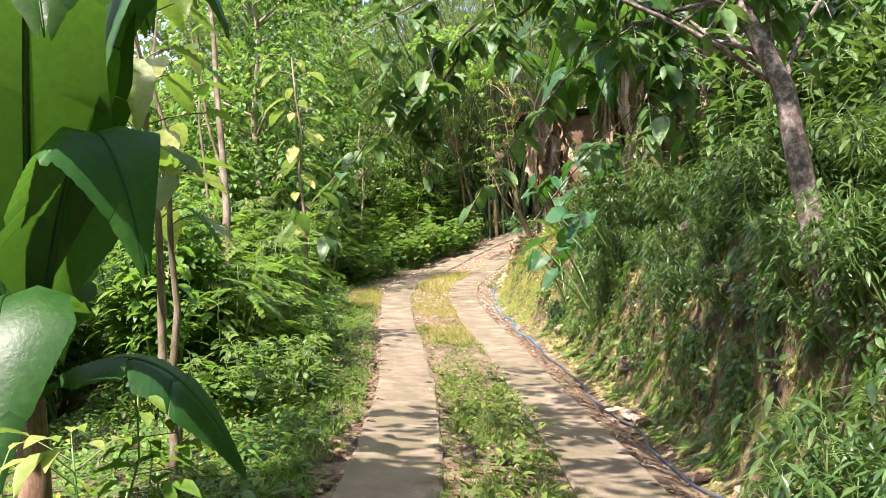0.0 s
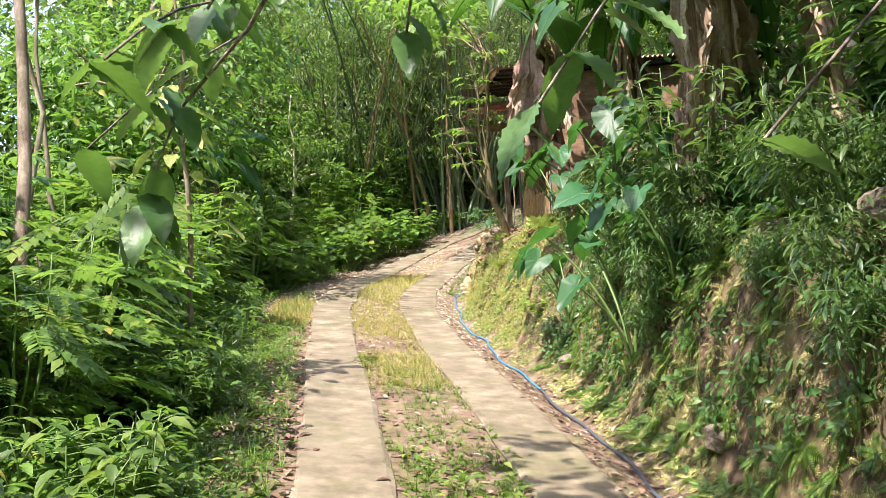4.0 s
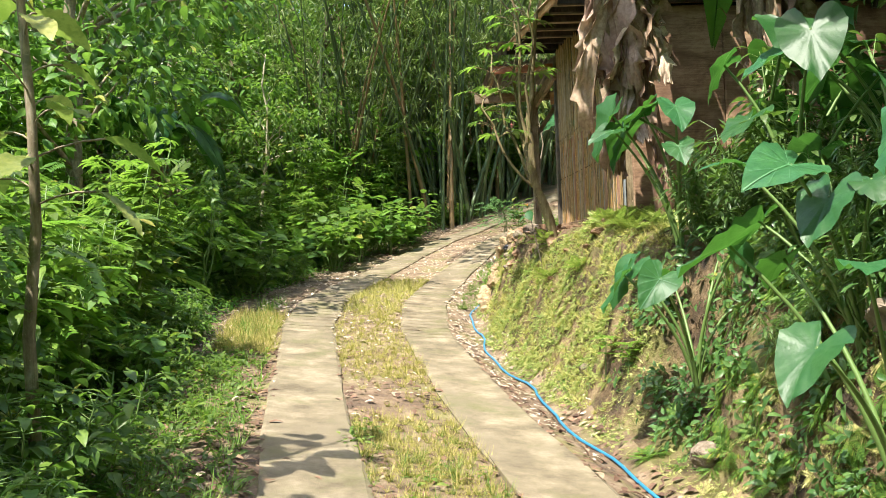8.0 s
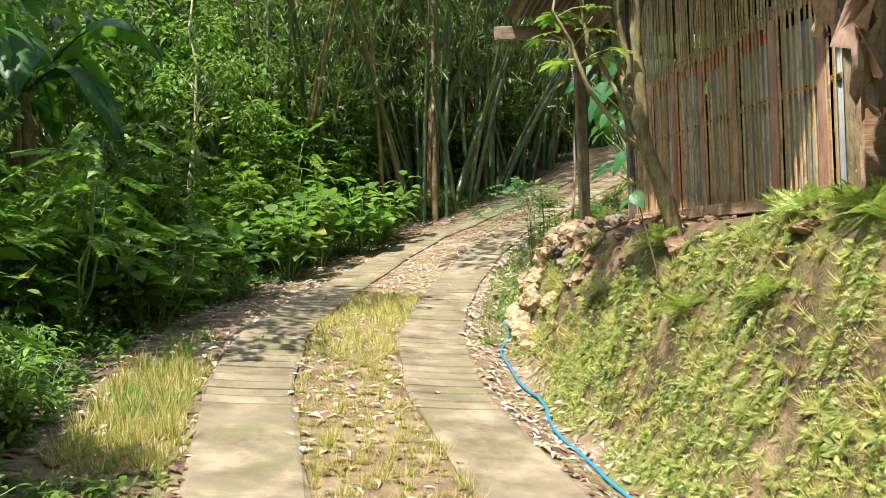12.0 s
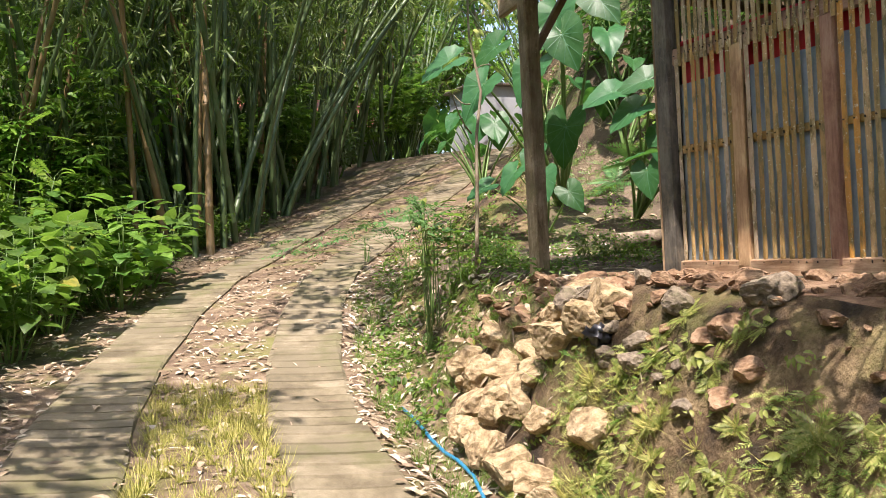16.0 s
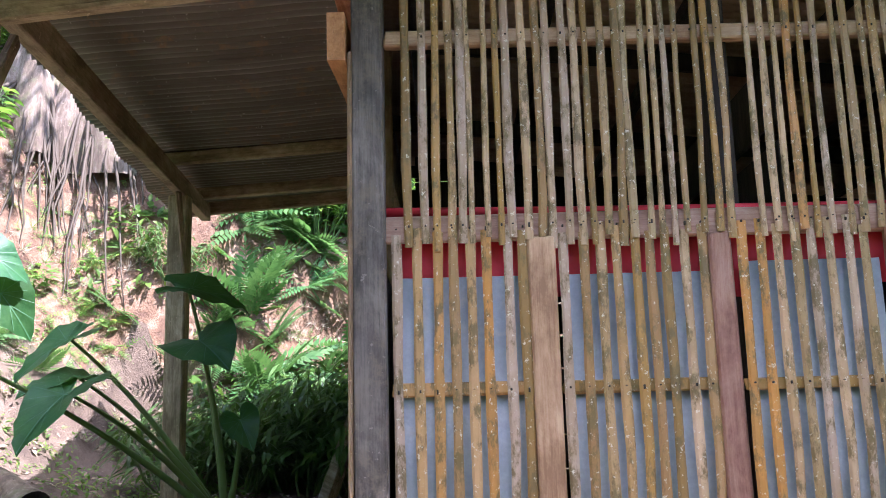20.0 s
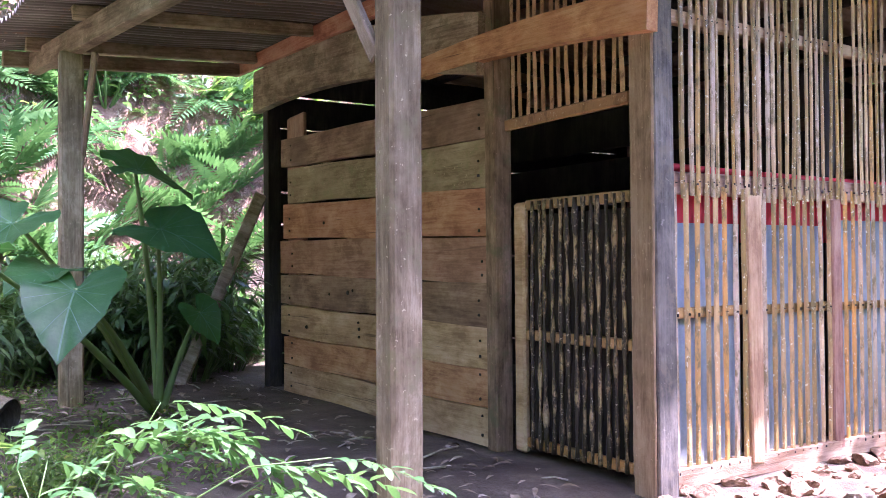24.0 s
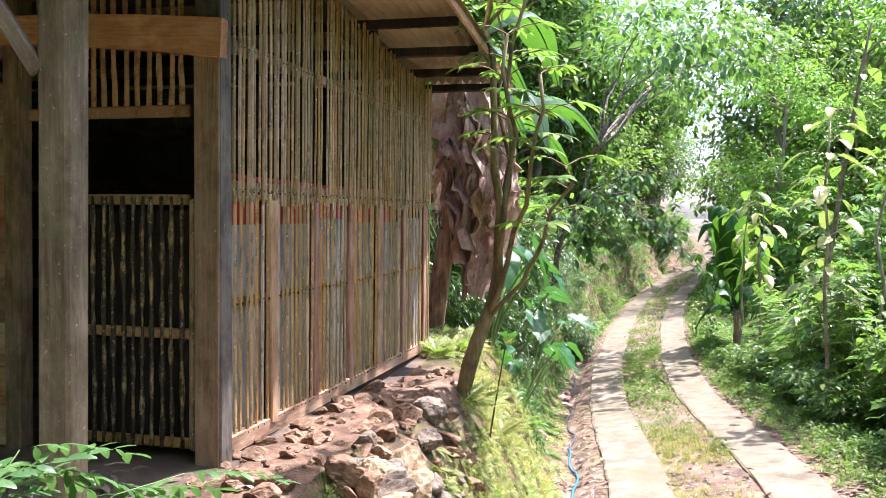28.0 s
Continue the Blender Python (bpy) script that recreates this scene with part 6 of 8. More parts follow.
# young banana by the start, erect broad leaves
yb = np.random.default_rng(41)
young = new("banana_plant")
st = Acc()
tube(st, [(0, 0, -0.2), (0, 0, 0.3), (0.02, 0, 0.8)], [0.08, 0.07, 0.05], 9)
part("pseudostem", st, M_BANSTEM, young)
for ang, ln, wd, rise, fall in ((20, 2.0, 0.30, 2.6, 0.6), (75, 2.2, 0.34, 3.0, 0.7), (-30, 1.7, 0.28, 1.7, 0.9), (150, 2.0, 0.32, 2.4, 0.7), (-70, 1.5, 0.26, 0.9, 0.9), (110, 1.6, 0.25, 1.2, 0.9), (-140, 1.9, 0.3, 2.0, 0.9), (5, 1.3, 0.24, 0.4, 0.7), (48, 2.0, 0.33, 2.9, 0.4), (-55, 1.9, 0.33, 2.2, 0.5)):
    lf = Acc()
    rib = banana_blade(lf, yb, np.array((0.02, 0, 0.72)), radians(ang), ln * (0.55 if rise > 1.5 else 0.8), wd * 1.05, rise * 0.85, fall, 0.22)
    tube(lf, rib, np.linspace(0.02, 0.004, len(rib)), 5)
    part("leaf", lf, M_LEAF_BAN, young)
place(young, "banana_plant", "young banana plant with broad erect green leaves", "plant", -0.75, 7.0, 1.05, 0)


# saplings by the start, with few large leaves
def sapling(seed, height, leaf, n, mat, lean, from_u=0.55, tmpl=RIBBED, girth=0.034):
    rng = np.random.default_rng(seed)
    t = new("sapling")
    w, lv = Acc(), Acc()
    line = bend((0, 0, -0.2), (lean[0], lean[1], height), 0.05, 9, side=(1, 0, 0), wob=0.03, rng=rng)
    tube(w, line, np.linspace(girth, girth * 0.3, 9), 7)
    u = np.linspace(from_u, 1, n)
    base = np.stack([np.interp(u, np.linspace(0, 1, 9), line[:, i]) for i in range(3)], 1)
    a = np.arange(n) * 2.4 + rng.normal(0, 0.3, n)
    d = np.stack([np.cos(a), np.sin(a), rng.uniform(0.1, 0.6, n)], 1)
    tip = base + d * leaf * rng.uniform(0.3, 0.9, n)[:, None]
    for b, c in zip(base, tip):
        tube(w, bend(b, c, 0.02, 4), 0.005, 4, closed=False)
    scatter(lv, tmpl, tip, d * np.array((1, 1, 0.2)) + np.array((0, 0, -0.5)) + rng.normal(0, 0.2, (n, 3)), np.array((0, 0, 1.0)) + d * 0.7, leaf * rng.uniform(0.6, 1.15, n))
    part("trunk", w, M_BARK, t)
    part("foliage", lv, mat, t)
    return t


place(sapling(1, 3.3, 0.46, 24, M_LEAF_B, (-0.1, 0.1), 0.5), "sapling", "tall sapling with large drooping leaves by the verge", "sapling", -0.72, 8.53, 1.0, 0)
place(sapling(7, 3.1, 0.40, 14, M_LEAF_Y, (0.05, 0.1), 0.55), "sapling", "thin sapling with yellowing leaves by the verge", "sapling", -1.05, 9.5, 1.0, 0)
place(sapling(2, 5.6, 0.34, 18, M_LEAF_B, (-0.5, 1.7), 0.6, girth=0.058), "sapling", "tall slender sapling with a pale bare trunk", "sapling", -1.47, 12.55, 1.0, 0)
place(sapling(3, 5.2, 0.26, 20, M_LEAF_A, (-0.2, 0.1), 0.75), "sapling", "pale slender sapling trunk on the verge", "sapling", -2.08, 14.5, 1.0, 10)
place(sapling(4, 5.6, 0.26, 20, M_LEAF_A, (0.1, 0.3), 0.75), "sapling", "pale slender sapling trunk on the verge", "sapling", -2.75, 16.5, 1.0, 80)

slender = sapling(5, 3.4, 0.20, 16, M_LEAF_Y, (0.12, 0.05), 0.55, PINNATE, 0.019)
w, lv = Acc(), Acc()
rs2 = np.random.default_rng(55)
# high crown out of view, added to shade the yard's edge
tops = [np.array(c) for c in ((-1.1, -0.3, 5.0), (-1.9, 0.4, 5.3), (-1.4, -1.3, 5.1), (-2.3, -0.6, 5.2), (-1.0, 0.9, 5.1))]
for c in tops:
    tube(w, bend((0.12, 0.05, 3.35), c, 0.25, 9, wob=0.03, rng=rs2), np.linspace(0.012, 0.004, 9), 5)
crown_leaves(lv, tops, [0.85] * 5, 700, OVATE, 0.2, rs2)
part("branch", w, M_BARK, slender)
part("crown", lv, M_LEAF_B, slender)
place(slender, "sapling", "thin sapling with fresh yellow-green leaves and an added shading crown", "sapling", 2.75, 27.15, 1.0, 0)
place(sapling(6, 4.0, 0.36, 34, M_LEAF_Y, (0.1, 0.0), 0.4), "sapling", "sapling with yellowing leaves on the verge", "sapling", -1.35, 15.6, 1.0, 0)

# shade tree on the bank whose branches hang over the road
rb = np.random.default_rng(77)
over = thing("overhanging_tree", "spotted-bark tree whose leafy branches hang over the road", "tree", at=pose(3.17, 8.64, gz(3.17, 8.64)))
w = Acc()
zb = 1.2 - gz(3.17, 8.64)
tr_line = np.array([(0.10, -0.05, zb - 0.6), (0.0, 0.0, zb), (-0.06, 0.02, zb + 0.5), (-0.08, 0.06, zb + 1.0), (-0.22, 0.15, zb + 1.5), (-0.65, 0.35, zb + 2.1), (-0.9, 0.7, zb + 3.2)])
tr_line = np.stack([np.interp(np.linspace(0, 6, 31), np.arange(7), np.convolve(np.pad(tr_line[:, i], 1, "edge"), (0.12, 0.76, 0.12), "valid")) for i in range(3)], 1)
tube(w, tr_line, np.interp(np.linspace(0, 6, 31), np.arange(7), [0.088, 0.08, 0.072, 0.064, 0.05, 0.038, 0.018]), 10)
tr_line = tr_line[::5]
lv = Acc()
for tip, root in (((-3.1, 1.7, 1.15), 5), ((-2.9, 1.5, 1.45), 5), ((-2.5, 1.4, 1.75), 5), ((-1.6, 1.0, 1.5), 4), ((-1.0, 0.6, 1.35), 4), ((-2.8, 1.2, 2.35), 4), ((-2.4, 0.6, 2.65), 3), ((-2.7, 2.0, 3.0), 5), ((-1.2, 1.6, 2.45), 3), ((-0.5, 1.9, 2.2), 3), ((-1.8, 2.2, 2.7), 4), ((0.9, 1.0, 2.3), 3), ((-0.1, 0.5, 2.5), 3), ((0.8, 2.0, 2.2), 4), ((-1.7, 0.6, 3.0), 4)):
    p0, p1 = tr_line[root], np.array(tip)
    line = bend(p0, p1, 0.30, 9, wob=0.03, rng=rb)
    tube(w, line, np.linspace(0.02, 0.005, 9), 5)
    for _ in range(9):
        q = rb.uniform(0.35, 1.0)
        p = np.array([np.interp(q, np.linspace(0, 1, 9), line[:, i]) for i in range(3)])
        tw = p + rb.normal(0, 0.24, 3) + np.array((0, 0, -rb.uniform(0.05, 0.35)))
        tube(w, bend(p, tw, 0.03, 4), 0.004, 4, closed=False)
        n = 8
        s = rb.uniform(0.2, 1.1, n)[:, None]
        pos = p + (tw - p) * s
        a = rb.uniform(0, 6.28, n)
        d = np.stack([np.cos(a), np.sin(a), rb.uniform(-1.2, -0.1, n)], 1)
        scatter(lv, RIBBED, pos, d, np.stack([np.cos(a), np.sin(a), np.full(n, 0.9)], 1), rb.uniform(0.12, 0.24, n))
# unseen upper crown, added to throw dappled shade on the lower road and bank
tops = [np.array(c) - np.array((3.17, 8.64, gz(3.17, 8.64))) for c in ((0.4, 6.2, 6.3), (-0.6, 8.2, 6.6), (0.9, 9.6, 6.2), (1.6, 7.6, 6.7), (0.5, 4.6, 6.6), (-0.9, 6.0, 6.9), (0.2, 10.8, 6.5), (1.3, 11.6, 6.3))]
for c in tops:
    line = bend(tr_line[-1], c, 0.35, 9, wob=0.06, rng=rb)
    tube(w, line, np.linspace(0.03, 0.008, 9), 5)
crown_leaves(lv, tops, [1.1] * len(tops), 1350, OVATE, 0.24, rb)
part("trunk", w, M_BARKS, over)
part("foliage", lv, M_LEAF_O, over, "ribbed glossy drooping leaves")

# crooked little tree in front of the shed
crook = thing("crooked_tree", "small crooked tree with bare branching stems before the shed", "tree", at=pose(2.11, 21.8, gz(2.11, 21.8)))
w, lv = Acc(), Acc()
rc = np.random.default_rng(8)
fork = np.array((-0.14, 0.0, 0.62))
trunk_ = np.concatenate([bend((0.05, 0, -0.25), fork, 0.05, 6, side=(1, 0, 0)), bend(fork, (-0.05, -0.25, 2.75), 0.10, 9, side=(-1, 0.3, 0), wob=0.02, rng=rc)[1:]])
tube(w, trunk_, np.interp(np.arange(len(trunk_)), [0, 5, 7, len(trunk_)], [0.066, 0.05, 0.034, 0.018]) * (1 + 0.08 * np.sin(np.arange(len(trunk_)) * 2.3)), 10)
for tip, r in (((-0.12, -0.35, 2.9), 0.02), ((-0.3, 0.2, 2.6), 0.026), ((-0.55, 0.35, 2.3), 0.022), ((-0.25, -0.1, 3.2), 0.024), ((-0.7, 0.1, 1.7), 0.018)):
    line = bend(fork, fork * 0 + np.array(tip), 0.10, 9, side=(-1, 0.3, 0), wob=0.03, rng=rc)
    tube(w, line, np.linspace(r, 0.012, 9), 7)
    for q in (0.55, 0.7, 0.85, 1.0):
        p = np.array([np.interp(q, np.linspace(0, 1, 9), line[:, i]) for i in range(3)])
        n = 3
        a = rc.uniform(0, 6.28, n)
        d = np.stack([np.cos(a), np.sin(a), np.full(n, 0.35)], 1)
        tp = p + d * 0.22
        for b in tp:
            tube(w, [p, (p + b) / 2 + (0, 0, 0.02), b], 0.005, 4, closed=False)
        scatter(lv, PALMATE, tp, d + np.array((0, 0, -0.6)), d * 0.5 + np.array((0, 0, 1.0)), rc.uniform(0.12, 0.24, n))
# sparse unseen crown, added so that patchy shade falls on the rubble
tops = [np.array(c) for c in ((-0.75, 0.2, 3.9), (-0.6, 1.3, 4.0), (-0.85, 2.3, 3.9), (-0.9, -0.9, 3.8))]
for c in tops:
    tube(w, bend(trunk_[-1], c, 0.15, 8, wob=0.03, rng=rc), np.linspace(0.016, 0.005, 8), 5)
crown_leaves(lv, tops, [0.75] * 4, 60, PALMATE, 0.22, rc)
part("trunk", w, M_BARKM, crook)
part("foliage", lv, M_LEAF_B, crook)

for x_, y_, s_ in ((2.12, 21.9, 0.30), (1.98, 21.2, 0.24), (2.2, 20.6, 0.24)):
    place(F_PALE, "fern", "large pale fern at the foot of the crooked tree", "fern", x_, y_, s_, 140 * x_, tilt=(0, -25), group="bank ferns")
for k in range(34):
    x, y = on_road(rp.uniform(18.3, 21.0), rp.uniform(2.25, 2.8))
    place(F_PALE, "fern", "pale green fern hanging over the top of the bank", "fern", x, y, rp.uniform(0.12, 0.27), rp.uniform(0, 360), tilt=(0, -30), group="bank ferns")
# small plant with three broad leaves on the bank's edge
pl3 = thing("seedling", "small seedling with broad leaves and a reddish shoot", "plant", at=pose(1.98, 21.62, gz(1.98, 21.62)))
w, lv, rd_ = Acc(), Acc(), Acc()
top = np.array((-0.14, 0.12, max(0.25, 2.06 - gz(1.98, 21.62))))
tube(w, bend((0, 0, -0.05), top, 0.02, 6), np.linspace(0.008, 0.004, 6), 5)
scatter(lv, OVATE, [top, top + (0, 0, -0.05), top + (0, 0, -0.1), top + (0, 0, -0.02)], [(-0.3, 0.6, -0.1), (0.1, -0.5, -0.5), (-0.4, -0.1, -0.2), (0.3, 0.4, 0.3)], [(-0.6, -0.2, 1)] * 4, [0.16, 0.15, 0.13, 0.11], [0.24, 0.24, 0.18, 0.15])
scatter(rd_, LANCE, [top] * 3, [(-0.5, 0.3, 0.3), (-0.3, -0.4, 0.3), (0.1, 0.4, 0.4)], [(0, 0, 1)] * 3, 0.08)
part("stem", w, M_TWIG, pl3)
part("foliage", lv, M_LEAF_T, pl3)
part("shoot", rd_, mat_leaf("red_shoot", (0.4, 0.08, 0.02), (0.55, 0.14, 0.03), (0.65, 0.25, 0.05)), pl3, "orange-red young shoot")

# feathery shrub before the porch
LEAFLET = strip_leaf([0, 0.25, 0.6, 0.9, 1.0], [0.01, 0.17, 0.2, 0.1, 0.0], [0, 0.02, 0.0, -0.05, -0.09], 0.18)


def loose_spray(seed):
    """A compound leaf: paired leaflets of uneven size, turn and tilt on a bowed rib."""
    r = np.random.default_rng(seed)
    items = [strip_leaf([0, 0.5, 1.0], [0.008, 0.006, 0.002], [0, -0.06, -0.26], 0.0)]
    for i in range(8):
        u = (i + 1) / 8.4
        for sg in (1, -1):
            items.append(turned(LEAFLET, sg * (1.0 - 0.35 * u) + r.normal(0, 0.16), 0.21 * r.uniform(0.65, 1.2), (0, u + sg * 0.02 + r.normal(0, 0.012), -0.26 * u * u), r.normal(-0.25, 0.3)))
    items.append(turned(LEAFLET, 0.1, 0.24, (0, 1.0, -0.26), -0.3))
    return joined(items)


SPRAYS = [loose_spray(k) for k in range(4)]


def feathery(x, y, tips, seed, label, lo=0.14, hi=0.23):
    """Thin arching stems that end in sprays of small paired leaflets; tips in world metres."""
    rf = np.random.default_rng(seed)
    g = gz(x, y)
    t = thing("feathery_shrub", label, "shrub", at=pose(x, y, g))
    w, lv = Acc(), Acc()
    for tx, ty, tz in tips:
        tip = np.array((tx - x, ty - y, tz - g))
        fork = np.array((rf.normal(0, 0.04), rf.normal(0, 0.04), tip[2] * rf.uniform(0.45, 0.7)))
        line = np.concatenate([bend((rf.normal(0, 0.015), rf.normal(0, 0.015), -0.12), fork, 0.02, 4)[:-1], bend(fork, tip, 0.06, 5, wob=0.01, rng=rf)])
        tube(w, line, np.linspace(0.0042, 0.0012, 8), 5)
        n = 3
        q = np.linspace(0.75, 1.0, n)
        base = np.stack([np.interp(q, np.linspace(0, 1, 8), line[:, i]) for i in range(3)], 1)
        out = unit(tip * np.array((1, 1, 0.1)))
        sd = np.array((-out[1], out[0], 0.0))
        sg = np.where(np.arange(n) % 2, 1.0, -1.0)[:, None] * rf.uniform(0.3, 1.1, (n, 1))
        sg[-1] = 0
        for s_ in range(4):
            w_ = np.arange(n) % 4 == s_
            scatter(lv, SPRAYS[s_], base[w_], (out * np.array((1, 1, 0.3)) + sd * sg + np.array((0, 0, 0.02)) + rf.normal(0, 0.14, (n, 3)))[w_], (np.tile((0, 0, 1.0), (n, 1)) + rf.normal(0, 0.3, (n, 3)))[w_], rf.uniform(lo, hi, n)[w_])
    part("stem", w, M_STEM, t)
    part("foliage", lv, M_LEAF_F, t)


fr = np.random.default_rng(23)
u_ = np.concatenate([np.linspace(0, 1, 8), fr.uniform(0, 1, 3)])
sprays = [(2.36 - 0.52 * u + fr.normal(0, 0.05), 27.02 - 0.70 * u + fr.normal(0, 0.05), 2.24 + 0.20 * math.sin(2.4 * u) + fr.uniform(-0.08, 0.06)) for u in u_]
feathery(2.16, 26.84, sprays, 21, "light green shrub with feathery sprays of small leaflets before the porch", 0.18, 0.30)
feathery(2.85, 28.9, ((2.4, 28.8, 2.35), (2.55, 29.1, 2.4), (2.9, 28.7, 2.5), (3.1, 29.2, 2.4), (2.5, 28.5, 2.3), (2.2, 29.0, 2.3)), 22, "light green feathery shrub at the edge of the climbing road")
feathery(3.0, 30.6, ((2.2, 30.9, 2.2), (2.5, 31.2, 2.3), (2.9, 31.3, 2.4), (3.2, 31.1, 2.45), (2.0, 30.5, 2.1), (3.4, 30.7, 2.4), (2.6, 30.4, 2.25), (2.3, 31.4, 2.3)), 24, "low green feathery spray leaning over the road's edge", 0.2, 0.32)
for k, (x, y, s_) in enumerate(((3.6, 26.6, 0.5), (3.85, 26.4, 0.4), (3.0, 27.2, 0.5), (2.75, 27.5, 0.5))):
    place(S_LOW[k % 2], "shrub", "low leafy herb at the porch's edge", "shrub", x, y, s_, 40 * k, group="porch herbs")
# more added dark bushes that deepen the shade along the bank's foot
for k in range(16):
    y = rp.uniform(24.0, 26.3)
    x = float(np.interp(y, HILL[:, 1], HILL[:, 0])) + rp.uniform(-0.35, 0.5)
    place(S_LANCE[0], "shrub", "dark leafy bush added as shade at the foot of the soil bank", "shrub", x, y, rp.uniform(0.4, 0.75), rp.uniform(0, 360), group="bank shrubs")

def whorl(x, y, h, seed):
    """A thin seedling with whorls of small ovate leaves."""
    r = np.random.default_rng(seed)
    t = thing("seedling", "slender seedling with whorls of small bright leaves", "plant", at=pose(x, y, gz(x, y)), group="porch seedlings")
    a, lv_ = Acc(), Acc()
    line = bend((0, 0, -0.05), (r.normal(0, 0.05), r.normal(0, 0.05), h), 0.02, 8)
    tube(a, line, np.linspace(0.006, 0.003, 8), 5)
    for u, n in ((0.62, 4), (0.8, 5), (1.0, 6)):
        p = np.array([np.interp(u, np.linspace(0, 1, 8), line[:, i]) for i in range(3)])
        an = np.arange(n) * 6.28 / n + r.uniform(0, 6)
        way = np.stack([np.cos(an), np.sin(an), r.uniform(0.0, 0.35, n)], 1)
        scatter(lv_, OVATE, np.tile(p, (n, 1)) + way * 0.012, way, np.tile((0, 0, 1.0), (n, 1)), r.uniform(0.09, 0.15, n))
    part("stem", a, M_STEM, t)
    part("foliage", lv_, M_LEAF_B, t)


for k, (x_, y_, z_) in enumerate(((2.33, 27.05, 2.22), (2.42, 27.0, 2.34), (2.38, 27.12, 2.14), (2.5, 26.9, 2.2))):
    whorl(x_, y_, z_ - gz(x_, y_), 300 + k)

whorl(2.02, 18.8, 0.34, 310)
whorl(2.12, 18.45, 0.26, 311)

# ground cover
rg = np.random.default_rng(31)
FERNS = [make_fern(k, 8, 0.9) for k in range(3)]
TUFTS = [make_tuft(k, 26, 1.0) for k in range(4)]
HERBS = [make_herb(k, 12, 0.9, 0.46, OVATE) for k in range(4)]
x, y = road_spots(4600, 2, 34, -1.3, -4.2, rg, 1.0)
keep = (road_coords(x, y)[1] < np.interp(y, [10, 14, 40], [-1.25, -1.75, -1.9]))
x, y = x[keep], y[keep]
spread_stuff("verge_herbs", HERBS, x, y, rg.uniform(0.07, 0.20, len(x)), M_LEAF_A, "dense low green herbs on the verge", "herbs", rg)
x, y = road_spots(700, -25, 24, -1.1, -1.6, rg)
spread_stuff("verge_grass", TUFTS, x, y, rg.uniform(0.10, 0.24, len(x)), M_GRASS, "green grass along the verge", "grass", rg, lean=0.3)
x, y = road_spots(300, 20.7, 22.9, -1.05, -1.65, rg)
spread_stuff("dry_grass", TUFTS, x, y, rg.uniform(0.09, 0.21, len(x)), M_GRASSY, "tufts of yellow dry grass on the verge", "grass", rg, lean=0.3)
x, y = road_spots(1300, 4, 20.5, -1.12, -1.9, rg, 0.6)
spread_stuff("verge_weeds", HERBS, x, y, rg.uniform(0.06, 0.17, len(x)), M_LEAF_A, "small green weeds at the edge of the wheel track", "weeds", rg, lean=0.4)
x, y = road_spots(420, 5, 13.5, -0.36, 0.34, rg)
keep = wavy(x, y, 1.6, 0.8) + rg.normal(0, 0.3, len(x)) > -0.2
x, y = x[keep], y[keep]
spread_stuff("median_grass", TUFTS + HERBS[1:3], x, y, rg.uniform(0.09, 0.20, len(x)), M_GRASS, "lush green grass between the wheel tracks", "grass", rg, lean=0.3)
x, y = road_spots(2600, -25, 18.0, -0.46, 0.43, rg)
keep = wavy(x, y, 2.1, 0.2) + rg.normal(0, 0.35, len(x)) > -0.25
x, y = x[keep], y[keep]
spread_stuff("median_grass", TUFTS + HERBS[:1], x, y, rg.uniform(0.04, 0.14, len(x)), M_GRASS, "green grass between the wheel tracks", "grass", rg, lean=0.3)
x, y = road_spots(2100, 16.0, 27.0, -0.42, 0.39, rg)
keep = wavy(x, y, 1.7, 0.4) + rg.normal(0, 0.35, len(x)) > -0.1
x, y = x[keep], y[keep]
spread_stuff("dry_grass", TUFTS, x, y, rg.uniform(0.04, 0.13, len(x)), M_GRASSY, "yellow dry grass between the wheel tracks", "grass", rg, lean=0.3)
x, y = road_spots(270, 22.6, 26.6, -0.40, 0.36, rg)
keep = wavy(x, y, 1.4, 1.1) + rg.normal(0, 0.3, len(x)) > -0.35
x, y = x[keep], y[keep]
spread_stuff("dry_grass", TUFTS, x, y, rg.uniform(0.08, 0.19, len(x)), M_GRASSY, "thick tufts of yellow grass between the wheel tracks", "grass", rg, lean=0.3)
SMALL = frond(8, 0.22, DIAMOND, droop=0.4)


def make_sprig(seed, fronds):
    rng = np.random.default_rng(seed)
    a_ = rng.uniform(0, 6.28, fronds)
    acc = Acc()
    scatter(acc, SMALL, np.zeros((fronds, 3)), np.stack([np.cos(a_), np.sin(a_), rng.uniform(0.1, 0.9, fronds)], 1), np.tile((0, 0, 1.0), (fronds, 1)), rng.uniform(0.6, 1.1, fronds))
    return np.concatenate(acc.v), np.concatenate(acc.q), np.zeros((0, 3), int)


MOSSY = [make_sprig(k, 4) for k in range(4)] + [make_tuft(20 + k, 14, 0.9) for k in range(2)] + [make_herb(70, 8, 0.8, 0.30, DIAMOND)]
x, y = road_spots(34000, 15.5, 24.4, 1.40, 2.75, rg)
keep = (wavy(x, y, 4.1, 0.9) + 0.6 * wavy(x, y, 9.0, 0.2) + rg.normal(0, 0.2, len(x)) > 0.0) & (rg.uniform(0, 1, len(x)) < np.interp(y, [17.8, 19.2, 22, 24.4], [0.12, 1, 1, 0.5])) & (x < np.interp(y, [19, 20.6, 21.6, 22.6], [2.75, 2.5, 2.1, 1.88]))
x, y = x[keep], y[keep]
kind_ = rg.uniform(0, 1, len(x))
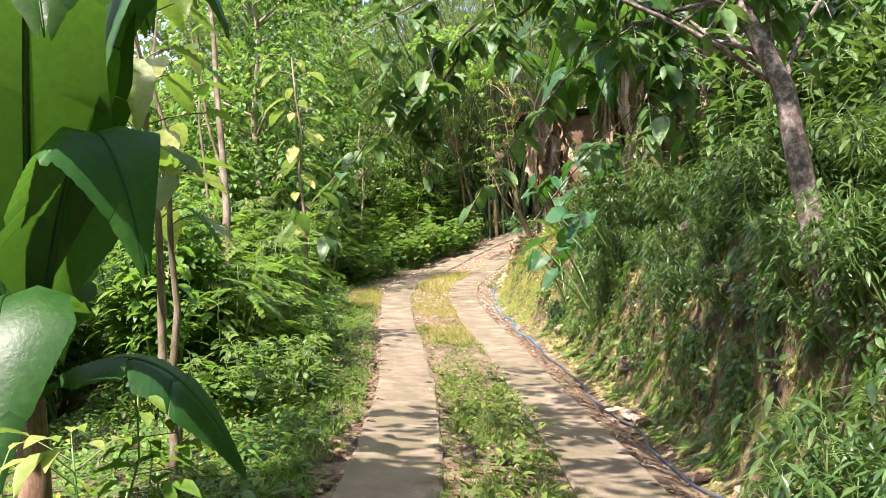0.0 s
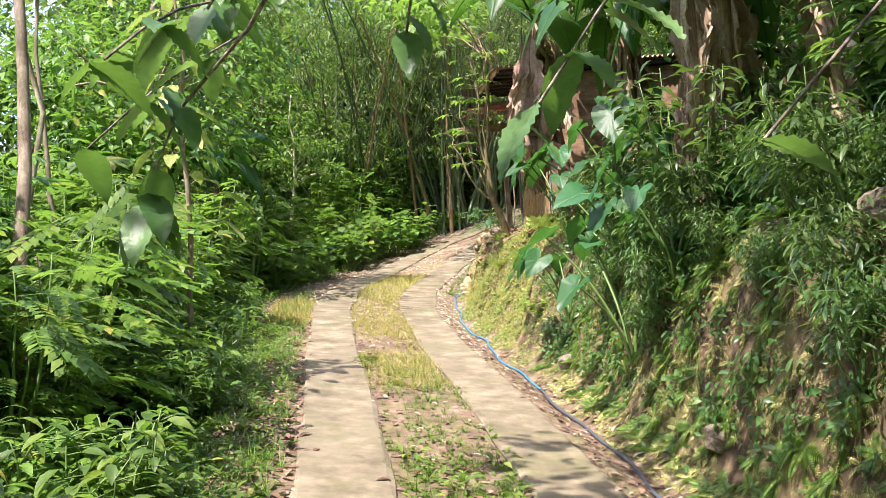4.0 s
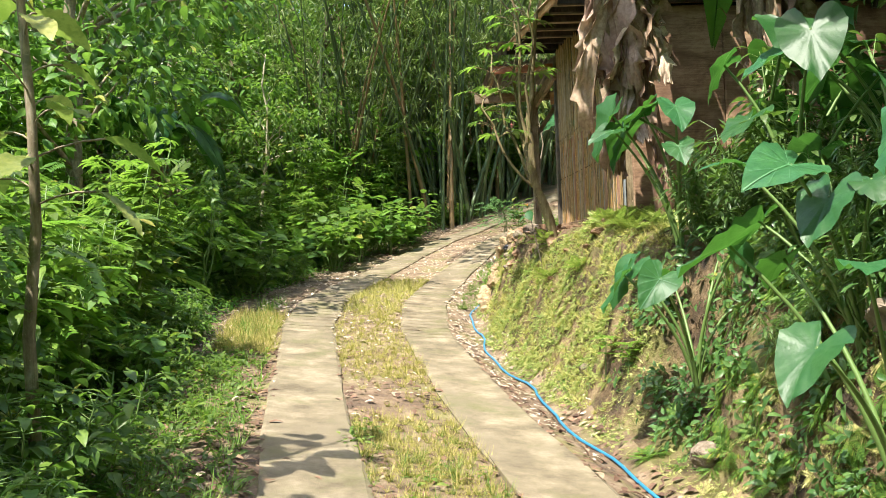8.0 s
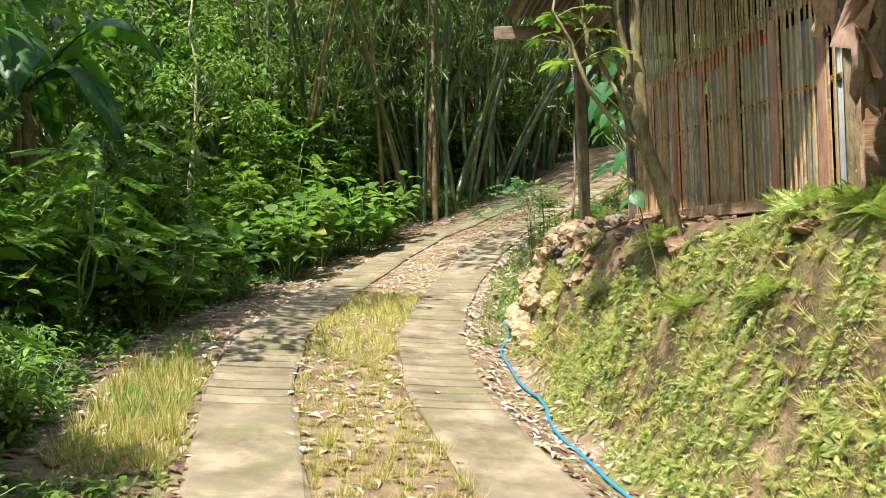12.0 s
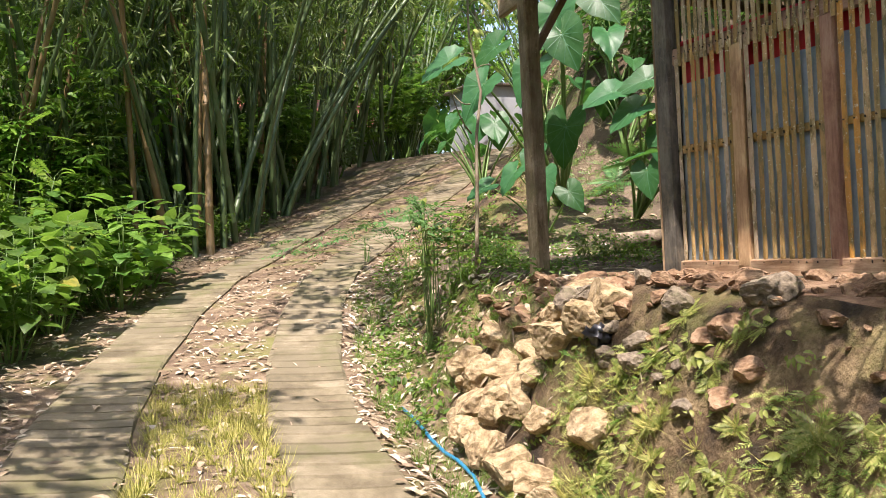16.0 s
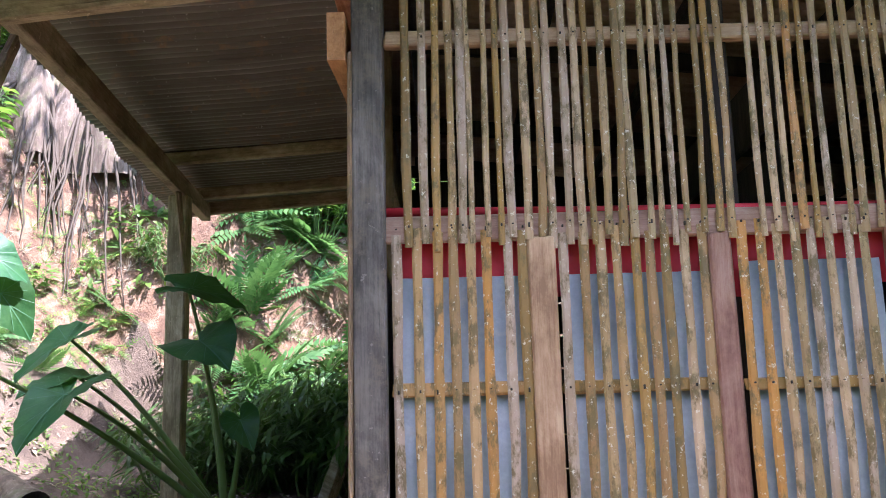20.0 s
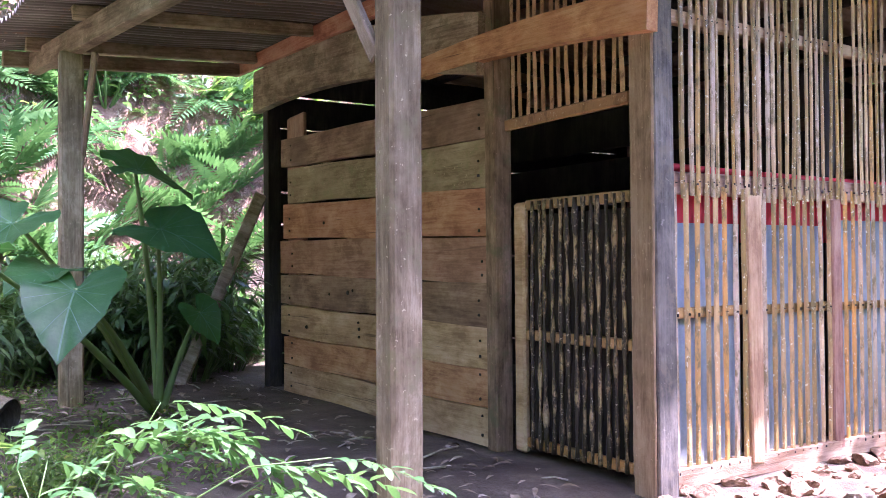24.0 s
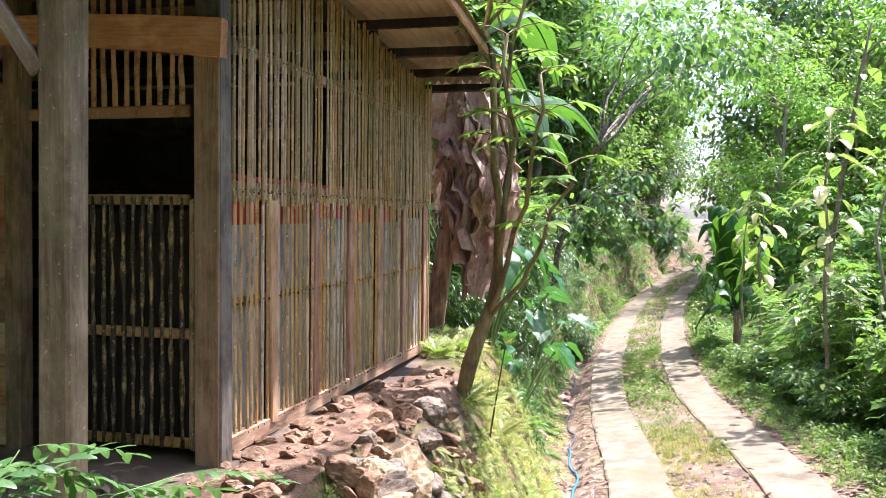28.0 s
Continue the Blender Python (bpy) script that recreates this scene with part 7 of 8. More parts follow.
for lo_, hi_, nm_, mt_, s0_, s1_, lb_ in ((0.0, 0.55, "bank_moss", M_MOSS, 0.025, 0.085, "yellow-green moss and small ferns on the sunny bank"),
                                     (0.55, 0.78, "bank_fernlets", M_LEAF_Y, 0.03, 0.10, "fresh little ferns on the sunny bank"),
                                     (0.78, 0.92, "bank_sprouts", M_LEAF_A, 0.04, 0.11, "green sprouts on the sunny bank")):
    w_ = (kind_ >= lo_) & (kind_ < hi_)
    spread_stuff(nm_, MOSSY, x[w_], y[w_], rg.uniform(s0_, s1_, w_.sum()), mt_, lb_, "moss" if mt_ is M_MOSS else "ferns", rg, lean=0.45)
x, y = road_spots(800, 18.8, 24.3, 1.5, 2.7, rg)
keep = x < np.interp(y, [19, 20.6, 21.6, 22.6], [2.75, 2.5, 2.1, 1.88])
x, y = x[keep], y[keep]
spread_stuff("sunny_ferns", FERNS, x, y, rg.uniform(0.05, 0.11, len(x)), M_LEAF_Y, "pale green ferns hanging on the sunny bank", "ferns", rg, lean=0.8)
x, y = road_spots(900, 18.4, 24.3, 1.5, 2.65, rg)
keep = x < np.interp(y, [19, 20.6, 21.6, 22.6], [2.7, 2.45, 2.05, 1.85])
x, y = x[keep], y[keep]
spread_stuff("bank_grass", TUFTS, x, y, rg.uniform(0.05, 0.15, len(x)), M_GRASSY, "light green grass tufts on the sunny bank", "grass", rg, lean=0.5)
WEEDS = [make_herb(40 + k, 9, 0.9, 0.42, OVATE) for k in range(4)]
x, y = road_spots(220, 18.6, 24.6, 1.45, 2.0, rg)
spread_stuff("bank_weeds", WEEDS + FERNS, x, y, rg.uniform(0.05, 0.15, len(x)), M_LEAF_Y, "light green weeds and ferns on the sunny bank", "weeds", rg, lean=0.7)
x, y = road_spots(3400, 2, 16.5, 1.38, 2.2, rg)
spread_stuff("bank_sprigs", MOSSY[:4] + FERNS[:1], x, y, rg.uniform(0.04, 0.13, len(x)), M_MOSS, "small ferns and moss on the shaded cut bank", "moss", rg, lean=0.9)
x, y = road_spots(900, 3, 17.5, 1.5, 2.6, rg)
spread_stuff("bank_ferns", FERNS, x, y, rg.uniform(0.10, 0.26, len(x)), M_LEAF_A, "small ferns on the cut bank", "ferns", rg, lean=0.8)
x, y = road_spots(2400, 2, 18.5, 1.75, 3.6, rg)
spread_stuff("bank_herbs", HERBS, x, y, rg.uniform(0.08, 0.20, len(x)), M_LEAF_C, "dark green herbs covering the bank", "herbs", rg, lean=0.8)
x, y = road_spots(380, 25.8, 33, 1.2, 2.6, rg)
spread_stuff("roadside_herbs", HERBS, x, y, rg.uniform(0.06, 0.16, len(x)), M_LEAF_A, "green herbs beside the climbing road", "herbs", rg, lean=0.6)
hx_ = np.interp(yy_ := rg.uniform(18, 36, 4200), HILL[:, 1], HILL[:, 0]) + 0.3 + 4.2 * rg.uniform(0, 1, 4200) ** 0.7
keep = wavy(hx_, yy_, 1.9, 0.6) + rg.normal(0, 0.4, len(hx_)) > np.where((yy_ > 26.3) & (yy_ < 29), 0.55, -0.2)
hx_, yy_ = hx_[keep], yy_[keep]
spread_stuff("hillside_ferns", FERNS + HERBS[:2], hx_, yy_, rg.uniform(0.08, 0.30, len(hx_)), M_LEAF_A, "ferns and herbs hanging over the soil bank", "ferns", rg, lean=0.5)
hx_ = np.interp(yy_ := rg.uniform(18, 32, 900), HILL[:, 1], HILL[:, 0]) + 0.2 + 2.6 * rg.uniform(0, 1, 900)
spread_stuff("hanging_roots", TUFTS, hx_, yy_, rg.uniform(0.06, 0.16, len(hx_)), M_LITTER, "dry roots and straw on the soil bank", "roots", rg, lean=1.0)
x, y = road_spots(3000, -32, 3.5, 1.25, 4.0, rg)
spread_stuff("lower_bank_herbs", HERBS + FERNS[:1], x, y, rg.uniform(0.12, 0.32, len(x)), M_LEAF_A, "green herbs covering the bank of the lower road", "herbs", rg, lean=0.7)
x, y = road_spots(1500, -32, 3.5, -1.2, -3.5, rg)
spread_stuff("lower_verge_herbs", HERBS + TUFTS[:1], x, y, rg.uniform(0.12, 0.3, len(x)), M_LEAF_A, "green herbs on the lower verge", "herbs", rg)
hx_ = np.interp(yy_ := rg.uniform(20, 32, 5200), HILL[:, 1], HILL[:, 0]) + 0.1 + 3.0 * rg.uniform(0, 1, 5200)
keep = wavy(hx_, yy_, 2.7, 1.6) + rg.normal(0, 0.4, len(hx_)) > np.where((yy_ > 26.3) & (yy_ < 29), 0.45, -0.1)
hx_, yy_ = hx_[keep], yy_[keep]
spread_stuff("hillside_sprigs", MOSSY, hx_, yy_, rg.uniform(0.06, 0.20, len(hx_)), M_LEAF_A, "small ferns rooted in the soil bank", "ferns", rg, lean=0.8)
hx_ = np.interp(yy_ := rg.uniform(19, 32, 1800), HILL[:, 1], HILL[:, 0]) + 0.2 + 2.4 * rg.uniform(0, 1, 1800)
spread_stuff("bank_straw", TUFTS, hx_, yy_, rg.uniform(0.04, 0.11, len(hx_)), M_LITTER, "dead straw and fine roots on the soil bank", "straw", rg, lean=1.0)
x, y = rg.uniform(2.9, 7.6, 700), rg.uniform(25.6, 29.5, 700)
spread_stuff("yard_herbs", HERBS, x, y, rg.uniform(0.04, 0.12, len(x)), M_LEAF_A, "small weeds in the yard", "herbs", rg)

# leaf litter
LIT = [OVATE, LANCE, turned(OVATE, 0.3, 1.0, (0, 0, 0), 0.25)]
x1, y1 = road_spots(3000, 3, 34, -0.98, -2.1, rg)
x2, y2 = road_spots(1900, 3, 27, 0.95, 1.5, rg)
x3, y3 = road_spots(1700, 4, 34, -0.46, 0.43, rg)
x4, y4 = road_spots(60, 3, 36, -1.1, 1.1, rg)
x5, y5 = rg.uniform(2.4, 7.4, 900), rg.uniform(24.6, 29.0, 900)
x6, y6 = road_spots(1300, 25.5, 33, 0.98, 2.3, rg)
x, y = np.concatenate([x1, x2, x3, x4, x5, x6]), np.concatenate([y1, y2, y3, y4, y5, y6])
lift = np.where(np.abs(np.abs(road_coords(x, y)[1]) - 0.7) < 0.32, 0.028, 0.015)
damp = (y < 21) & (rg.uniform(0, 1, len(x)) < 0.8)
for w_, mt_, lb_ in ((~damp, M_LITTER, "dry brown fallen leaves"), (damp, M_LITTERD, "damp dark brown fallen leaves")):
    spread_stuff("leaf_litter", LIT, x[w_], y[w_], rg.uniform(0.035, 0.11, w_.sum()), mt_, lb_, "leaf litter", rg, lift=lift[w_], lean=0.9)
x, y = road_spots(1500, 4, 21, -1.0, -1.75, rg)
spread_stuff("leaf_litter", LIT, x, y, rg.uniform(0.05, 0.14, len(x)), M_LITTERD, "damp dark brown leaves beside the wheel track", "leaf litter", rg, lift=0.012, lean=0.9)
x, y = road_spots(500, 4, 14, -0.42, 0.40, rg)
spread_stuff("leaf_litter", LIT, x, y, rg.uniform(0.05, 0.12, len(x)), M_LITTERD, "damp dark brown leaves between the wheel tracks", "leaf litter", rg, lift=0.012, lean=0.9)
x, y = road_spots(2400, 23.5, 34, -1.9, 1.9, rg)
keep = (np.abs(np.abs(road_coords(x, y)[1]) - 0.7) > 0.32) | (rg.uniform(0, 1, len(x)) < 0.05)
x, y = x[keep], y[keep]
lift = np.where(np.abs(np.abs(road_coords(x, y)[1]) - 0.7) < 0.32, 0.028, 0.012)
spread_stuff("bamboo_litter", [LANCE, SLIM, SLIM], x, y, rg.uniform(0.05, 0.16, len(x)), M_LITTER, "pale fallen bamboo sheaths and leaves", "leaf litter", rg, lift=lift, lean=0.9)


x, y = road_spots(900, 18.0, 31.0, 1.0, 1.6, rg, 1.4)
spread_stuff("pale_litter", [LANCE, SLIM], x, y, rg.uniform(0.03, 0.12, len(x)), M_PALE, "bleached bamboo sheaths and dry leaves along the gutter", "leaf litter", rg, lift=0.012, lean=0.9)
x, y = road_spots(360, 19.0, 31.0, -0.36, 0.38, rg)
spread_stuff("pale_litter", [LANCE, SLIM], x, y, rg.uniform(0.03, 0.09, len(x)), M_PALE, "bleached sheaths and dry leaves between the tracks", "leaf litter", rg, lift=0.012, lean=0.9)
x, y = road_spots(420, 24.4, 30.0, 1.1, 2.1, rg)
spread_stuff("verge_tufts", TUFTS, x, y, rg.uniform(0.06, 0.15, len(x)), M_GRASS, "short grass tufts among the litter", "grass", rg, lean=0.5)


# ---- stones ----
def rock_mesh(seed, flat=0.8):
    """A broken stone: a ball cut by random planes, then roughened."""
    rng = np.random.default_rng(500 + seed)
    cuts = [(Vector(unit(rng.normal(0, 1, 3))), rng.uniform(0.52, 0.82)) for _ in range(13)]
    bm = bmesh.new()
    bmesh.ops.create_icosphere(bm, subdivisions=4, radius=1.0)
    for v in bm.verts:
        p = v.co.copy()
        for n_, d_ in cuts:
            e = p.dot(n_) - d_
            if e > 0:
                p -= n_ * e
        q = p * 1.0
        p *= 1 + 0.07 * noise.noise(q * 3.0 + Vector((seed * 7.1, 0, 0))) + 0.09 * noise.noise(q * 8.0 + Vector((0, seed * 3.7, 0)))
        p.z *= flat
        v.co = p * 1.12
    me = bpy.data.meshes.new("rock")
    bm.to_mesh(me)
    bm.free()
    return me


ROCKS = [rock_mesh(k) for k in range(6)]
LUMPS = [rock_mesh(k + 20, 0.6) for k in range(4)]
for me in LUMPS:
    me.materials.append(M_CLOD)
for k, me in enumerate(ROCKS):
    me.materials.append(M_ROCK)
DARKS = [rock_mesh(k + 40, 0.8) for k in range(3)]
for me in DARKS:
    me.materials.append(M_ROCKD)
rk = np.random.default_rng(3)
wall = thing("rock_wall", "dry-stacked limestone rocks holding the corner of the terrace", "rock wall", at=pose(1.95, 25.0, gz(1.95, 25.0)))


def stone(parent, x, y, z, s, name="rock"):
    ob = new(name, ROCKS[rk.integers(6)] if name == "rock" else LUMPS[rk.integers(4)])
    ob.parent = parent
    ob.matrix_parent_inverse = parent.matrix_basis.inverted()
    ob.location = (x, y, z)
    ob.rotation_euler = (rk.uniform(-0.5, 0.5), rk.uniform(-0.5, 0.5), rk.uniform(0, 6.28))
    ob.scale = (s * rk.uniform(0.85, 1.25), s * rk.uniform(0.85, 1.2), s * rk.uniform(0.8, 1.1))
    return ob


for lvl in range(7):
    for y in np.arange(23.9, 26.2, 0.155):
        yy = y + rk.uniform(-0.07, 0.07) + 0.1 * (lvl % 2)
        i = int(np.abs(RD[:, 1] - (yy + 0.3)).argmin())
        x = RD[i, 0] + 1.52 + 0.11 * lvl + 0.42 * float(sstep(25.2, 26.3, yy)) + rk.uniform(-0.04, 0.04)
        if x > (2.45 if yy > 25.0 else 2.12) or (yy < 24.3 and rk.random() < 0.4) or (lvl < 2 and rk.random() < 0.3):
            continue
        stone(wall, x, yy, gz(x, yy) + (0.03 if x < 2.0 else 0.0), rk.uniform(0.085, 0.165) * (0.52 if x > 2.0 else 1.0), "rock" if x < 2.0 else "clod")
rubble = thing("rubble", "loose clay lumps and stones along the foot of the shed", "stones", at=pose(2.4, 22.6, gz(2.4, 22.6)))
for k in range(190):
    y = rk.uniform(20.5, 24.9)
    x = 1.95 + 0.72 * rk.uniform(0, 1)
    stone(rubble, x, y, gz(x, y) + 0.005, 0.015 + 0.075 * rk.uniform(0, 1) ** 3, "stone")
scree = thing("scree", "dark stones and clods on the bank below the shed", "stones", at=pose(1.7, 23.4, gz(1.7, 23.4)))
for k in range(40):
    x, y = on_road(rk.uniform(22.9, 24.7), rk.uniform(1.75, 2.2))
    ob = stone(scree, x, y, gz(x, y) + 0.01, 0.03 + 0.10 * rk.uniform(0, 1) ** 2.5)
    ob.name = "stone"
    ob.data = DARKS[k % 3] if k % 2 else LUMPS[k % 4]
for k, (y, d, s) in enumerate(((16.8, 1.75, 0.16), (13.2, 1.75, 0.17), (15.4, 2.1, 0.22), (12.0, 2.2, 0.18), (19.2, 1.7, 0.10))):
    x, yy = on_road(y, d)
    ob = tagged(new("boulder", DARKS[k % 3]), "mossy stone bedded in the cut bank", "stone", group="bank stones")
    ob.matrix_basis = pose(x, yy, gz(x, yy) - 0.03, 20 * k, 10, 50 * k) @ Matrix.Scale(s * 0.8, 4)


# ---- hose along the gutter ----
def hose(name, y0, y1, d0, d1, r, mat, label):
    pts = []
    for s in np.linspace(y0, y1, 40):
        d = d0 + (d1 - d0) * (s - y0) / (y1 - y0) + 0.04 * math.sin(s * 2.3) + 0.02 * math.sin(s * 5.1)
        x, y = on_road(s, d)
        pts.append((x, y, gz(x, y) + r + 0.012 + 0.012 * max(0, math.sin(s * 1.7))))
    a = Acc()
    tube(a, pts, r, 8)
    return tagged(part(name, a, mat, None), label, "hose")


hose("hose", 16.5, 26.5, 1.30, 1.36, 0.012, M_HOSE, "bright blue water hose lying in the gutter")
hose("hose", 8.0, 16.5, 1.34, 1.30, 0.013, M_HOSED, "dark water hose lying in the gutter")

# grey rendered wall at the head of the road
gw = thing("grey_building", "plain grey rendered building at the head of the road", "building", at=pose(13.3, 45.9, 4.9))
ob = bar("wall", (-1.5, -0.9, -1.2), (1.5, 0.9, 2.2), M_WALLG, gw, "", 0.02)
ob = bar("roof", (-1.65, -1.05, 2.2), (1.65, 1.05, 2.28), M_TIN, gw, "", 0.02)

# logs lying behind the porch
def log(p0, p1, r, label, hollow=False):
    """A barked log between two points; its near end is sawn, or hollow and dark."""
    p0, p1 = np.array(p0, float), np.array(p1, float)
    t = thing("log", label, "log", at=pose(*p0))
    d = p1 - p0
    line = bend((0, 0, 0), d, 0.03, 9)
    n, m = len(line), 18
    a = Acc()
    rl_ = np.random.default_rng(int(r * 1000))
    tube(a, line, r * (1 + rl_.normal(0, 0.025, n)), m, closed=False)
    part("bark", a, M_BARK, t)
    ax = unit(d)
    sd = unit(np.cross(ax, (0, 0, 1)))
    up = np.cross(sd, ax)
    ang = np.linspace(0, 2 * math.pi, m, endpoint=False)
    ring = np.cos(ang)[:, None] * sd + np.sin(ang)[:, None] * up
    e = Acc()
    depth = 0.25 if hollow else 0.0
    v = np.concatenate([ring * r * 0.995, ring * r * (0.72 if hollow else 0.5), ring * r * (0.68 if hollow else 0.2) + ax * depth, [ax * depth]])
    q = [(k * m + i, k * m + (i + 1) % m, (k + 1) * m + (i + 1) % m, (k + 1) * m + i) for k in range(2) for i in range(m)]
    e.add(v, q, [(2 * m + i, 2 * m + (i + 1) % m, 3 * m) for i in range(m)])
    part("cut_end", e, M_DARKW if hollow else M_TIMBER, t, "dark hollow cut end" if hollow else "sawn end")
    c = Acc()
    c.add(np.concatenate([ring * r * 0.98 + d, [d]]), [], [((i + 1) % m, i, m) for i in range(m)])
    part("cut_end", c, M_TIMBER, t)


log((4.97, 26.52, gz(4.97, 26.52) + 0.11), (5.75, 27.5, gz(5.75, 27.5) + 0.16), 0.115, "old hollow log lying end-on behind the porch", True)
log((4.48, 27.54, gz(4.48, 27.54) + 0.06), (5.48, 27.04, gz(5.48, 27.04) + 0.07), 0.085, "brown barked log lying on the slope behind the porch")

# old fluted trunks on top of the soil bank
def fluted(x, y, r, h, seed):
    rng = np.random.default_rng(seed)
    t = thing("old_tree", "old tree with a fluted grey trunk on top of the bank", "tree", at=pose(x, y, gz(x, y)), group="old trees")
    a = Acc()
    n, m = 14, 28
    ang = np.linspace(0, 2 * math.pi, m, endpoint=False)
    ph = rng.uniform(0, 6, 3)
    v = []
    for i, u in enumerate(np.linspace(-0.12, 1, n)):
        flare = 1 + 1.3 * math.exp(-max(u, 0) * 9)
        rr = r * (1 - 0.35 * u) * flare * (1 + 0.16 * np.sin(5 * ang + ph[0] + u) + 0.09 * np.sin(11 * ang + ph[1]))
        v += [(rr[j] * math.cos(ang[j]) + 0.15 * u * math.sin(3 * u + ph[2]), rr[j] * math.sin(ang[j]), u * h) for j in range(m)]
    a.add(v, [(i * m + j, i * m + (j + 1) % m, (i + 1) * m + (j + 1) % m, (i + 1) * m + j) for i in range(n - 1) for j in range(m)])
    part("trunk", a, M_BARK, t)
    rt = Acc()
    for _ in range(26):
        b = rng.uniform(2.2, 4.6)
        p0 = np.array((math.cos(b) * r * 1.5, math.sin(b) * r * 1.5, 0.1))
        p1 = p0 + np.array((math.cos(b) * rng.uniform(0.3, 0.9), math.sin(b) * rng.uniform(0.3, 0.9), 0))
        p1[2] = gz(x + p1[0], y + p1[1]) - gz(x, y) - rng.uniform(0, 0.2)
        tube(rt, bend(p0, p1, 0.06, 7, wob=0.02, rng=rng), np.linspace(0.022, 0.004, 7), 5)
    part("root", rt, M_TWIG, t, "tangle of bare roots over the bank's edge")
    lv = Acc()
    cs = [np.array((rng.normal(0, 1.4), rng.normal(0, 1.4), h + rng.uniform(-0.6, 1.6))) for _ in range(12)]
    crown_leaves(lv, cs, [rng.uniform(0.6, 1.1) for _ in cs], 2600, OVATE, 0.2, rng)
    part("crown", lv, M_LEAF_A, t)


fluted(8.7, 28.35, 0.20, 6.0, 1)
fluted(8.9, 27.75, 0.24, 6.5, 2)

# litter bags and a fallen log by the terrace
bag = Acc()
rbg = np.random.default_rng(4)
n, m = 9, 16
v = []
for i in range(n):
    u = i / (n - 1)
    for j in range(m):
        a = 2 * math.pi * j / m
        r = 0.06 * math.sin(math.pi * (0.06 + 0.88 * u)) * rbg.uniform(0.45, 1.35)
        v.append((1.85 + r * math.cos(a), 23.98 + 1.3 * r * math.sin(a), 1.65 + 0.12 * u + rbg.normal(0, 0.012)))
bag.add(v, [(i * m + j, i * m + (j + 1) % m, (i + 1) * m + (j + 1) % m, (i + 1) * m + j) for i in range(n - 1) for j in range(m)])
bg = tagged(new("plastic_bag", bag.mesh("plastic_bag")), "crumpled torn black plastic bag on the rocks", "bag")
bg.data.materials.append(M_BLACK)
bg.location = (0, 0, gz(1.85, 23.98) + 0.12 - 1.72)

for k, (s_, o_, sz) in enumerate(((12.05, 1.42, 0.42), (12.4, 1.36, 0.30), (11.6, 1.46, 0.34), (7.3, 1.34, 0.34), (7.9, 1.42, 0.3), (8.6, 1.36, 0.24), (5.9, -0.02, 0.26), (9.6, 1.4, 0.22), (14.2, -1.5, 0.26), (6.6, 0.1, 0.16))):
    a = Acc()
    rl = np.random.default_rng(60 + k)
    n, w_ = 12, 7
    v = []
    for i in range(n):
        for j in range(w_):
            u, s = i / (n - 1), j / (w_ - 1) - 0.5
            wd = math.sin(math.pi * min(0.98, max(0.04, u))) ** 0.6 * 0.55
            v.append((s * wd * sz, (u - 0.5) * sz, sz * (0.10 + 0.16 * s * s + 0.05 * math.sin(9 * u + 4 * s + k) + 0.04 * math.sin(15 * s + 3 * u))))
    a.add(v, [(i * w_ + j, i * w_ + j + 1, (i + 1) * w_ + j + 1, (i + 1) * w_ + j) for i in range(n - 1) for j in range(w_ - 1)])
    x, y = on_road(s_, o_)
    ob = tagged(part("fallen_leaf", a, M_DRY, None), "large curled dry leaf fallen beside the track", "leaf", group="large fallen leaves")
    ob.matrix_basis = pose(x, y, gz(x, y) + 0.01, 0, 0, 70 * k)

# twigs on the yard
tw = Acc()
rtw = np.random.default_rng(9)
for k in range(90):
    x, y, an, ln = rtw.uniform(2.3, 6.5), rtw.uniform(24.7, 28.0), rtw.uniform(0, 6.28), rtw.uniform(0.08, 0.4)
    x1, y1 = x + math.cos(an) * ln, y + math.sin(an) * ln
    tube(tw, [(x, y, gz(x, y) + 0.012), ((x + x1) / 2, (y + y1) / 2, gz((x + x1) / 2, (y + y1) / 2) + 0.02), (x1, y1, gz(x1, y1) + 0.012)], rtw.uniform(0.003, 0.007), 5)
tagged(part("twigs", tw, M_BARKG, None), "dry twigs lying on the trodden yard", "twigs", kind="stuff")

for k, (x, y, sc) in enumerate(((10.2, 50.0, 1.2), (12.6, 51.0, 1.35), (15.2, 50.5, 1.3), (17.5, 49.0, 1.2))):
    place(T_BROAD[k % 3], "tree", "forest tree behind the grey building", "tree", x, y, sc, 80 * k, group="forest trees")

# house behind the bamboo
hz = gz(5.2, 44.6)
hs = thing("house", "low house with a reddish tin roof behind the bamboo", "house", at=pose(5.2, 44.6, hz))
bar("wall", (-2.6, -1.6, -0.6), (2.6, 1.6, 1.9), M_WALLG, hs, "", 0.02)
rf_ = Acc()
rf_.add([(-2.9, -2.0, 1.85), (2.9, -2.0, 1.85), (2.9, 0, 2.9), (-2.9, 0, 2.9), (-2.9, 2.0, 1.85), (2.9, 2.0, 1.85), (-2.9, -2.0, 1.80), (2.9, -2.0, 1.80), (2.9, 0, 2.85), (-2.9, 0, 2.85), (-2.9, 2.0, 1.80), (2.9, 2.0, 1.80)],
        [(0, 1, 2, 3), (3, 2, 5, 4), (7, 6, 9, 8), (8, 9, 10, 11), (0, 6, 7, 1), (4, 5, 11, 10)])
part("roof", rf_, mat_plain("red_tin", (0.30, 0.10, 0.07), 0.5, 0, 0.5, 5), hs, "reddish tin roof", smooth=False)
# solid near-black panels paint the shade inside the door and window openings
bar("door", (-0.5, -1.66, -0.1), (0.4, -1.61, 1.7), M_DARKW, hs, "dark panel painted as the shade of an open door", 0.01)
